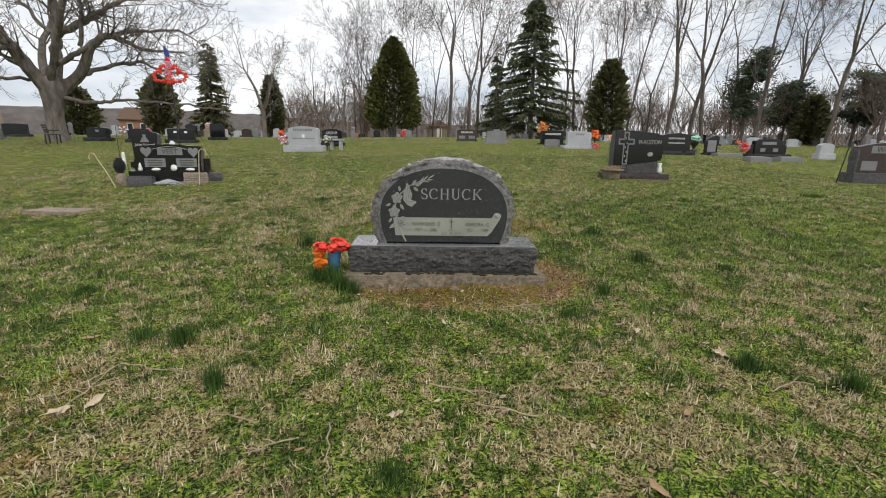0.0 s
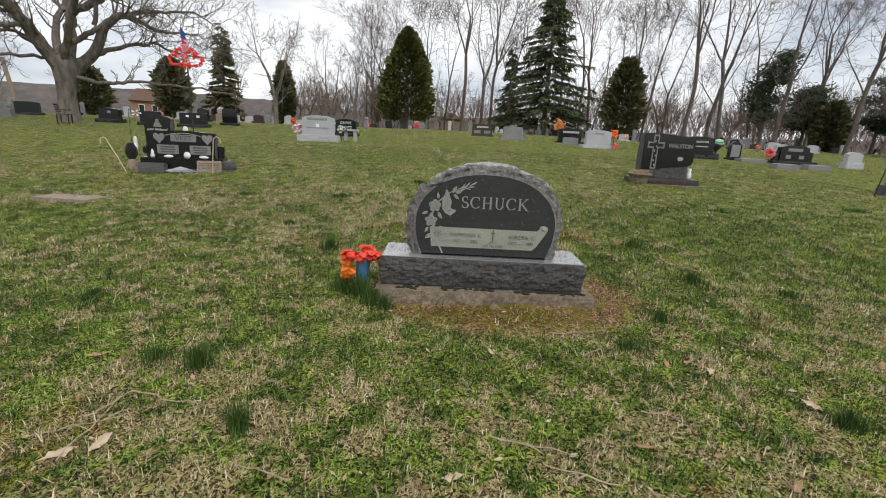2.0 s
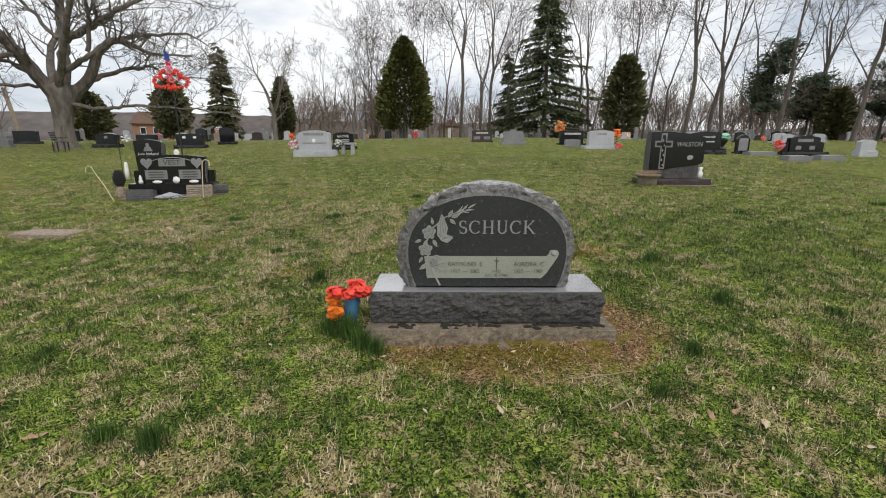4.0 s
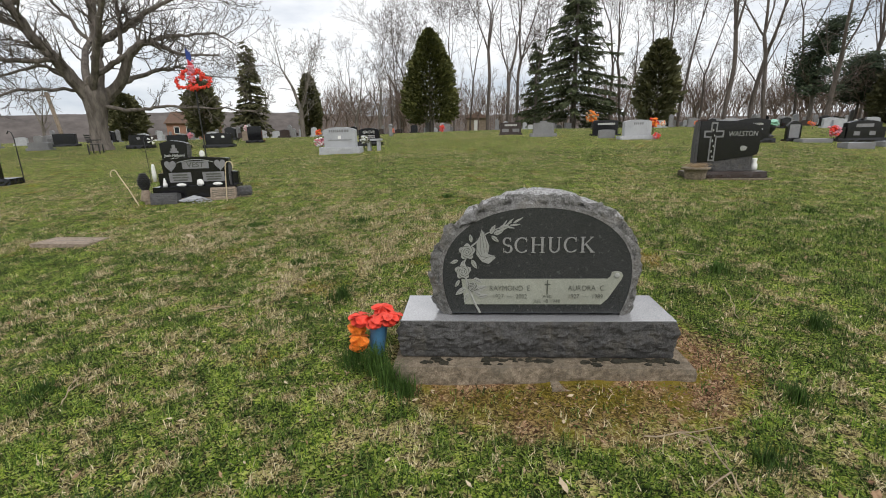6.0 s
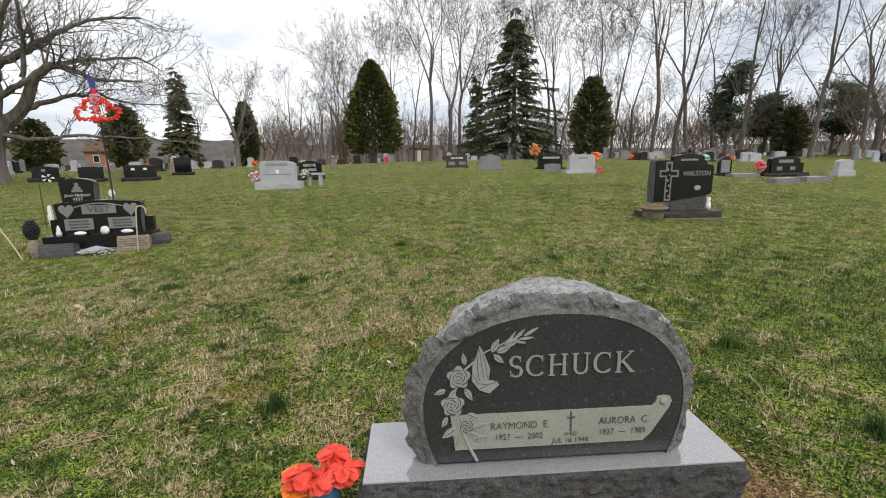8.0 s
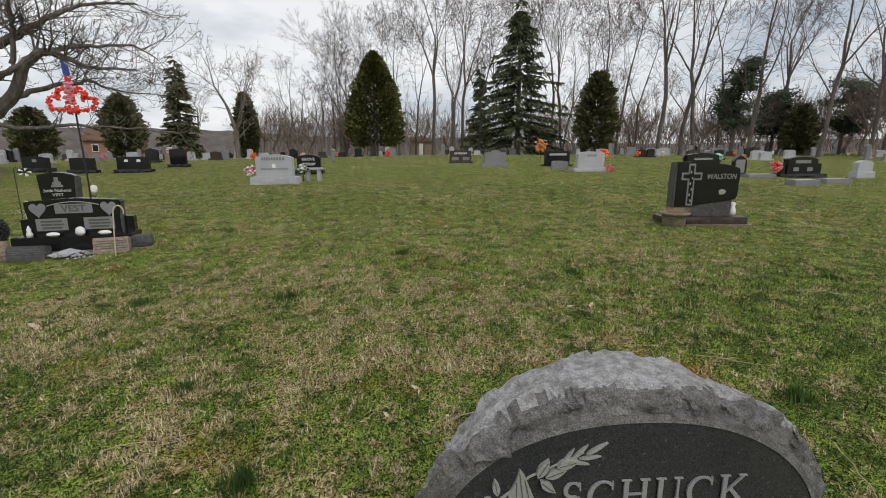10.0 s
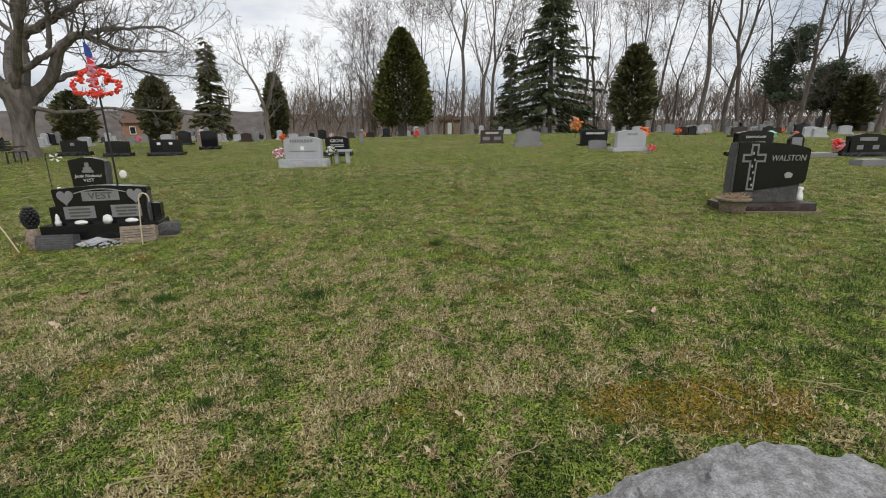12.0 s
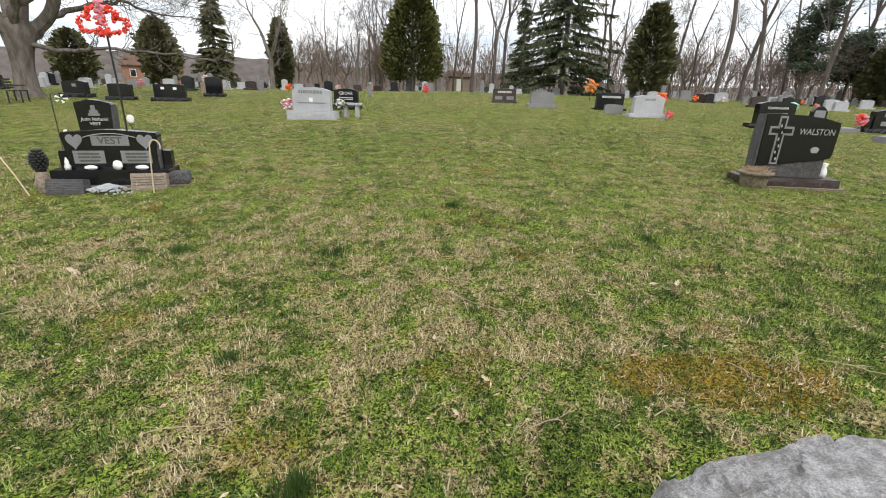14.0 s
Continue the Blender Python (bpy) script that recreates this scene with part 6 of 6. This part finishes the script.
# ---- grass ----
def blades(name, points, lengths, widths, lean, mat, label, seed, simple=False):
    """Curved blades of grass, five corners each, in one mesh."""
    rng = np.random.default_rng(seed)
    n = len(points)
    a = rng.uniform(0, math.tau, n)
    u = np.stack([np.cos(a), np.sin(a), np.zeros(n)], 1)
    v = np.stack([-np.sin(a), np.cos(a), np.zeros(n)], 1)
    bend = lengths * rng.uniform(*lean, n)
    high = np.sqrt(np.maximum(lengths**2 - bend**2, (0.15 * lengths) ** 2))
    up = np.array([0, 0, 1.0])
    mid = points + u * (bend * 0.35)[:, None] + up * (high * 0.62)[:, None]
    tip = points + u * bend[:, None] + up * high[:, None]
    w = v * (widths / 2)[:, None]
    me = bpy.data.meshes.new(name)
    if simple:
        co = np.stack([points - w, points + w, tip], 1).reshape(-1, 3)
        me.vertices.add(3 * n)
        me.vertices.foreach_set("co", co.ravel())
        me.loops.add(3 * n)
        me.loops.foreach_set("vertex_index", np.arange(3 * n))
        me.polygons.add(n)
        me.polygons.foreach_set("loop_start", 3 * np.arange(n))
        me.update(calc_edges=True)
        return tagged(link_mesh(name, me, mat), label, "grass", kind="stuff")
    co = np.stack([points - w, points + w, mid + w * 0.8, mid - w * 0.8, tip], 1).reshape(-1, 3)
    me.vertices.add(5 * n)
    me.vertices.foreach_set("co", co.ravel())
    base = 5 * np.arange(n)[:, None]
    loops = np.concatenate([base + np.array([0, 1, 2, 3]), base + np.array([3, 2, 4])], 1).ravel()
    me.loops.add(7 * n)
    me.loops.foreach_set("vertex_index", loops)
    me.polygons.add(2 * n)
    me.polygons.foreach_set("loop_start", np.stack([7 * np.arange(n), 7 * np.arange(n) + 4], 1).ravel())
    me.update(calc_edges=True)
    return tagged(link_mesh(name, me, mat), label, "grass", kind="stuff")


def lawn_z(x, y):
    return ground(x, y) + lump(x, y)


def clumps(points, seed):
    """How tall the lawn stands at each place: tufts and mown-down hollows."""
    out = [0.5 + 0.55 * noise.noise(Vector((x * 7, y * 7, seed))) + 0.35 * noise.noise(Vector((x * 17, y * 17, seed + 3))) for x, y, _ in points]
    return np.clip(np.array(out), 0.12, 1.3)


def scatter(count, x0, x1, y0, y1, seed, even=False, fade=None):
    """Places on the lawn in tufts and gaps, thin over the worn soil, never under the stone."""
    rng = random.Random(seed)
    out = []
    while len(out) < count:
        x, y = rng.uniform(x0, x1), rng.uniform(y0, y1)
        if abs(x) < 0.74 and -0.16 < y < 0.44 or fade and rng.random() > (y - fade[0]) / (fade[1] - fade[0]):
            continue
        worn = ((x - 0.17) / 0.92) ** 2 + ((y - 0.03) / 0.56) ** 2
        if worn < 1.0 and rng.random() < 0.72 or ((x - 0.65) / 0.6) ** 2 + ((y - 1.48) / 0.2) ** 2 < 1 and rng.random() < 0.25:
            continue
        if not even and noise.noise(Vector((x * 6.5, y * 6.5, 9))) + 0.5 * noise.noise(Vector((x * 19, y * 19, 2))) < rng.uniform(-0.7, 0.35):
            continue
        out.append((x, y, lawn_z(x, y) - 0.004))
    return np.array(out)


rg = np.random.default_rng(4)
NEAR, FAR = (4.6, 2.0), (1.9, 4.2)
P = scatter(205000, -3.6, 3.6, -2.9, 4.6, 41, fade=NEAR)
blades("grass", P, rg.uniform(0.014, 0.046, len(P)) * (0.45 + 1.25 * clumps(P, 1)), rg.uniform(0.0020, 0.0052, len(P)), (0.25, 0.97), M_BLADE, "short mixed green and straw lawn grass", 42)
P = scatter(190000, -3.6, 3.6, -2.9, 4.4, 55, True, NEAR)
blades("grass", P, rg.uniform(0.008, 0.028, len(P)), rg.uniform(0.0016, 0.0036, len(P)), (0.3, 0.98), M_BLADE, "fine low undergrowth of the lawn", 56, True)
P = scatter(100000, -3.6, 3.6, -2.9, 4.6, 45, fade=NEAR)
blades("dry_grass", P, rg.uniform(0.02, 0.065, len(P)), rg.uniform(0.0020, 0.0042, len(P)), (0.7, 0.99), M_STRAW, "flattened straw-coloured dead grass", 46, True)
P = scatter(190000, -8.5, 8.5, 1.9, 10.5, 43, fade=FAR)
blades("grass", P, rg.uniform(0.012, 0.036, len(P)) * (0.5 + 1.1 * clumps(P * 0.9, 1)), rg.uniform(0.004, 0.009, len(P)), (0.55, 0.985), M_BLADE, "short mixed green and straw lawn grass up the slope", 44, True)
P = scatter(60000, -8.0, 8.0, 1.9, 11.0, 57, fade=FAR)
blades("dry_grass", P, rg.uniform(0.03, 0.07, len(P)), rg.uniform(0.004, 0.008, len(P)), (0.6, 0.97), M_STRAW, "straw-coloured dead grass up the slope", 58, True)
P = scatter(60000, -16, 16, 9.5, 24, 47)
blades("grass", P, rg.uniform(0.025, 0.055, len(P)), rg.uniform(0.010, 0.020, len(P)), (0.8, 0.99), M_BLADE, "short lawn grass farther up the slope", 48, True)
P = scatter(130000, -7.0, 7.0, 2.2, 9.5, 53, fade=FAR)
P = P[clumps(P * 0.8, 5) > 0.8]
blades("grass", P, rg.uniform(0.02, 0.05, len(P)), rg.uniform(0.004, 0.008, len(P)), (0.3, 0.85), M_BLADE, "taller upright grass tufts up the slope", 54, True)
for x0, x1, seed in ((-6.5, -3.4, 49), (3.4, 6.5, 51)):
    P = scatter(50000, x0, x1, -1.5, 3.4, seed)
    blades("grass", P, rg.uniform(0.015, 0.05, len(P)), rg.uniform(0.003, 0.007, len(P)), (0.3, 0.97), M_BLADE, "short mixed green and straw lawn grass beside the path", seed + 1, True)


def flakes(name, count, place, size, mat, label, category, seed):
    """Small curled flat pieces lying on the soil: litter or low broad leaves."""
    rng = random.Random(seed)
    verts, faces = [], []
    while len(verts) < 5 * count:
        x, y = place(rng)
        if abs(x) < 0.73 and -0.15 < y < 0.43:
            continue
        a, s = rng.uniform(0, math.tau), rng.uniform(*size)
        u, v = Vector((math.cos(a), math.sin(a), rng.gauss(0.15, 0.2))), Vector((-math.sin(a), math.cos(a), rng.gauss(0, 0.25)))
        p = Vector((x, y, lawn_z(x, y) + rng.uniform(0.004, 0.014)))
        k = len(verts)
        verts += [tuple(p - u * s), tuple(p - v * s * 0.42), tuple(p + u * s), tuple(p + v * s * 0.42), tuple(p + Vector((0, 0, -0.15 * s)))]
        faces += [(k, k + 1, k + 4), (k + 1, k + 2, k + 4), (k + 2, k + 3, k + 4), (k + 3, k, k + 4)]
    tagged(link_mesh(name, pydata(verts, faces), mat), label, category, kind="stuff")


def in_ring(rng):
    a, r = rng.uniform(0, math.tau), math.sqrt(rng.random()) * rng.uniform(0.8, 1.12)
    x, y = 0.20 + 0.90 * r * math.cos(a), 0.03 + 0.56 * r * math.sin(a)
    return (x, y) if x > 0.55 or rng.random() < 0.3 else in_ring(rng)


def near_lawn(rng):
    while True:
        x, y = rng.uniform(-3.2, 3.2), rng.uniform(-2.8, 3.0)
        if noise.noise(Vector((x * 1.8, y * 1.8, 5))) > 0.12:
            return x, y


def anywhere(rng):
    return rng.uniform(-3.5, 3.5), rng.uniform(-2.8, 4.0)


def make_litter(name, *stops):
    n = Nodes(name, 0.85, spec=0.2)
    n.color(n.ramp(n.add("ShaderNodeNewGeometry").outputs["Random Per Island"], *stops))
    return n.mat


flakes("leaf_litter", 1500, in_ring, (0.003, 0.012), make_litter("litter", (0.0, (0.085, 0.042, 0.024)), (0.6, (0.21, 0.115, 0.068)), (1.0, (0.42, 0.28, 0.18))), "brown shredded leaf litter round the headstone", "leaf litter", 61)
flakes("clover", 10000, near_lawn, (0.004, 0.011), make_litter("clover", (0.0, (0.016, 0.038, 0.007)), (0.6, (0.045, 0.090, 0.014)), (1.0, (0.11, 0.17, 0.032))), "low broad-leaved green weeds among the grass", "weeds", 62)
flakes("leaf_crumbs", 3500, anywhere, (0.006, 0.020), make_litter("crumbs", (0.0, (0.16, 0.09, 0.05)), (0.5, (0.36, 0.24, 0.15)), (1.0, (0.55, 0.46, 0.33))), "crumbled dead leaves strewn over the lawn", "leaf litter", 63)

rngu = random.Random(9)
for x, y, r, h in ((-1.37, -0.96, 0.09, 0.14), (-1.60, -0.90, 0.11, 0.08), (-1.01, -1.38, 0.06, 0.15), (-0.80, -0.02, 0.13, 0.15), (-0.70, -0.14, 0.11, 0.14), (-0.62, -0.20, 0.08, 0.10), (-0.92, 0.02, 0.10, 0.12), (1.09, -0.25, 0.10, 0.09), (1.43, -1.21, 0.09, 0.10), (1.48, 1.22, 0.09, 0.10), (1.78, -1.39, 0.09, 0.09), (-1.55, 2.95, 0.20, 0.05), (-1.2, 0.84, 0.11, 0.11), (-2.83, 3.0, 0.2, 0.06), (-0.65, 4.2, 0.13, 0.05), (1.59, 0.36, 0.10, 0.10), (1.02, 3.35, 0.14, 0.05), (3.38, 3.05, 0.16, 0.05), (5.77, 3.74, 0.22, 0.06), (-1.78, 1.6, 0.10, 0.06), (0.75, -0.62, 0.13, 0.06), (-0.2, -1.9, 0.12, 0.06), (-1.9, -2.0, 0.12, 0.06), (0.5, -2.1, 0.12, 0.05), (-2.4, -0.2, 0.14, 0.05), (2.2, 0.2, 0.14, 0.06)):
    n = int(150 + 2600 * r)
    ang, rad = rg.uniform(0, math.tau, n), r * 0.42 * np.abs(rg.normal(0, 1, n))
    pts = np.stack([x + rad * np.cos(ang), y + rad * np.sin(ang)], 1)
    pts = np.array([(a, b, lawn_z(a, b) - 0.004) for a, b in pts])
    blades("grass_tuft", pts, rg.uniform(0.25, 1.1, n) * h, rg.uniform(0.002, 0.0042, n), (0.05, 0.7), M_TUFT, "taller dark green grass tuft in the lawn", int(100 * abs(x) + 7))


# ---- dead leaves and twigs ----
def dead_leaf(x, y, size, pale, seed):
    rng = random.Random(seed)
    n = 12
    verts = [(0, 0, 0.12 * size)]
    for k in range(n):
        a = math.tau * k / n
        r = size * (0.75 + 0.25 * math.cos(2 * a)) * (1 - 0.28 * (k % 2)) * rng.uniform(0.85, 1.1)
        verts.append((r * math.cos(a), 0.72 * r * math.sin(a), size * rng.uniform(-0.05, 0.28)))
    me = pydata(verts, [(0, 1 + k, 1 + (k + 1) % n) for k in range(n)])
    t = link_mesh("dead_leaf", me, M_LEAFP if pale else M_LEAF)
    t.matrix_world = pose(x, y, lawn_z(x, y) + 0.016, rng.gauss(0, 12), rng.gauss(0, 12), rng.uniform(0, 360))
    sol = t.modifiers.new("thickness", "SOLIDIFY")
    sol.thickness = 0.0015
    tagged(t, "pale curled dead leaf lying on the grass" if pale else "brown curled dead leaf lying on the grass", "leaf", "dead leaves")


LEAVES = ((-1.89, -0.89, 0.06, 0), (-1.55, -1.54, 0.07, 1), (1.37, -1.09, 0.06, 1), (1.99, -0.75, 0.05, 0), (0.86, -0.81, 0.045, 0), (-0.21, -1.6, 0.05, 1), (0.51, -1.4, 0.045, 0), (0.65, -1.95, 0.06, 0), (-0.15, -1.83, 0.03, 0), (-0.53, -1.78, 0.03, 0), (-0.01, -0.78, 0.045, 1), (0.76, -1.44, 0.04, 0), (0.95, -1.57, 0.05, 0), (0.42, -0.94, 0.03, 0), (0.70, 2.43, 0.05, 1), (0.87, 2.47, 0.05, 1), (0.23, 2.26, 0.04, 1))
LEAVES += ((-0.5, 1.43, 0.035, 1), (-0.64, 1.22, 0.03, 1), (-3.62, 3.22, 0.09, 0), (-3.37, 2.62, 0.08, 1), (-3.46, 3.38, 0.09, 0), (-3.56, 3.12, 0.07, 0), (-0.75, 1.76, 0.04, 1), (-2.29, 6.03, 0.07, 1), (-0.34, 1.01, 0.03, 0), (1.68, 0.66, 0.05, 0), (1.86, 1.09, 0.04, 0), (0.98, -0.78, 0.05, 0), (1.05, -0.86, 0.05, 1), (-1.45, -1.48, 0.06, 1), (-0.05, 0.78, 0.05, 1), (0.05, 0.72, 0.06, 0), (4.5, 3.06, 0.08, 1))
for k, (x, y, size, pale) in enumerate(LEAVES):
    dead_leaf(x, y, size * 0.8, pale, 500 + k)


def twig(a, b, seed):
    rng = random.Random(seed)
    verts, faces = [], []
    p, q = Vector((a[0], a[1], 0)), Vector((b[0], b[1], 0))
    ln, side = (q - p).length, (q - p).normalized().cross(Vector((0, 0, 1)))
    pts = []
    for i in range(8):
        c = p.lerp(q, i / 7) + side * rng.gauss(0, 0.014 * ln)
        pts.append(Vector((c.x, c.y, lawn_z(c.x, c.y) + 0.018 + rng.uniform(-0.004, 0.008))))
    tube_rows(verts, faces, pts, [0.0034 * (1 - 0.07 * i) for i in range(8)], 5)
    for i in (3, 5):
        if rng.random() < 0.6:
            e = pts[i] + (q - p).normalized() * ln * 0.2 + side * rng.choice((-1, 1)) * ln * rng.uniform(0.1, 0.25)
            e.z = lawn_z(e.x, e.y) + 0.02
            tube_rows(verts, faces, [pts[i], pts[i].lerp(e, 0.5) + Vector((0, 0, 0.005)), e], [0.003, 0.0025, 0.0015], 4)
    t = link_mesh("twig", pydata([tuple(v) for v in verts], faces), M_TWIG)
    tagged(t, "dry brown fallen twig lying in the grass", "twig", "fallen twigs")


TWIGS = ((-1.74, -1.46, -1.45, -1.30), (-1.53, -1.57, -1.57, -1.18), (-0.46, -1.64, -0.40, -1.96), (-0.08, -1.40, 0.24, -1.46), (1.39, -1.43, 1.61, -1.31), (-1.55, -1.16, -1.15, -1.27), (-3.36, 2.02, -3.04, 2.16), (-1.90, 1.09, -1.52, 1.15), (1.36, 0.86, 1.23, 0.46), (-2.13, 0.63, -1.9, 0.68), (-0.81, 2.33, -0.29, 2.01), (0.19, 1.19, 0.37, 1.33), (-0.33, 1.13, -0.14, 1.22))
TWIGS += ((-1.10, 2.52, -1.14, 2.21), (1.19, 1.63, 1.55, 1.50), (-1.19, 1.9, -1.24, 1.65), (0.72, 1.6, 0.83, 1.46), (0.35, -0.51, 0.68, -0.45), (-1.61, -1.34, -1.53, -1.16), (0.57, -1.21, 0.73, -1.26), (-2.2, -0.33, -2.33, -0.1), (0.59, -0.51, 0.53, -0.98), (-0.75, -1.62, -0.95, -1.55), (-0.55, -1.72, -0.72, -1.80), (0.35, -1.58, 0.10, -1.52), (1.0, 1.45, 1.15, 1.75), (1.5, 0.75, 1.38, 0.62))
for k, (x0, y0, x1, y1) in enumerate(TWIGS):
    twig((x0, y0), (x1, y1), 700 + k)
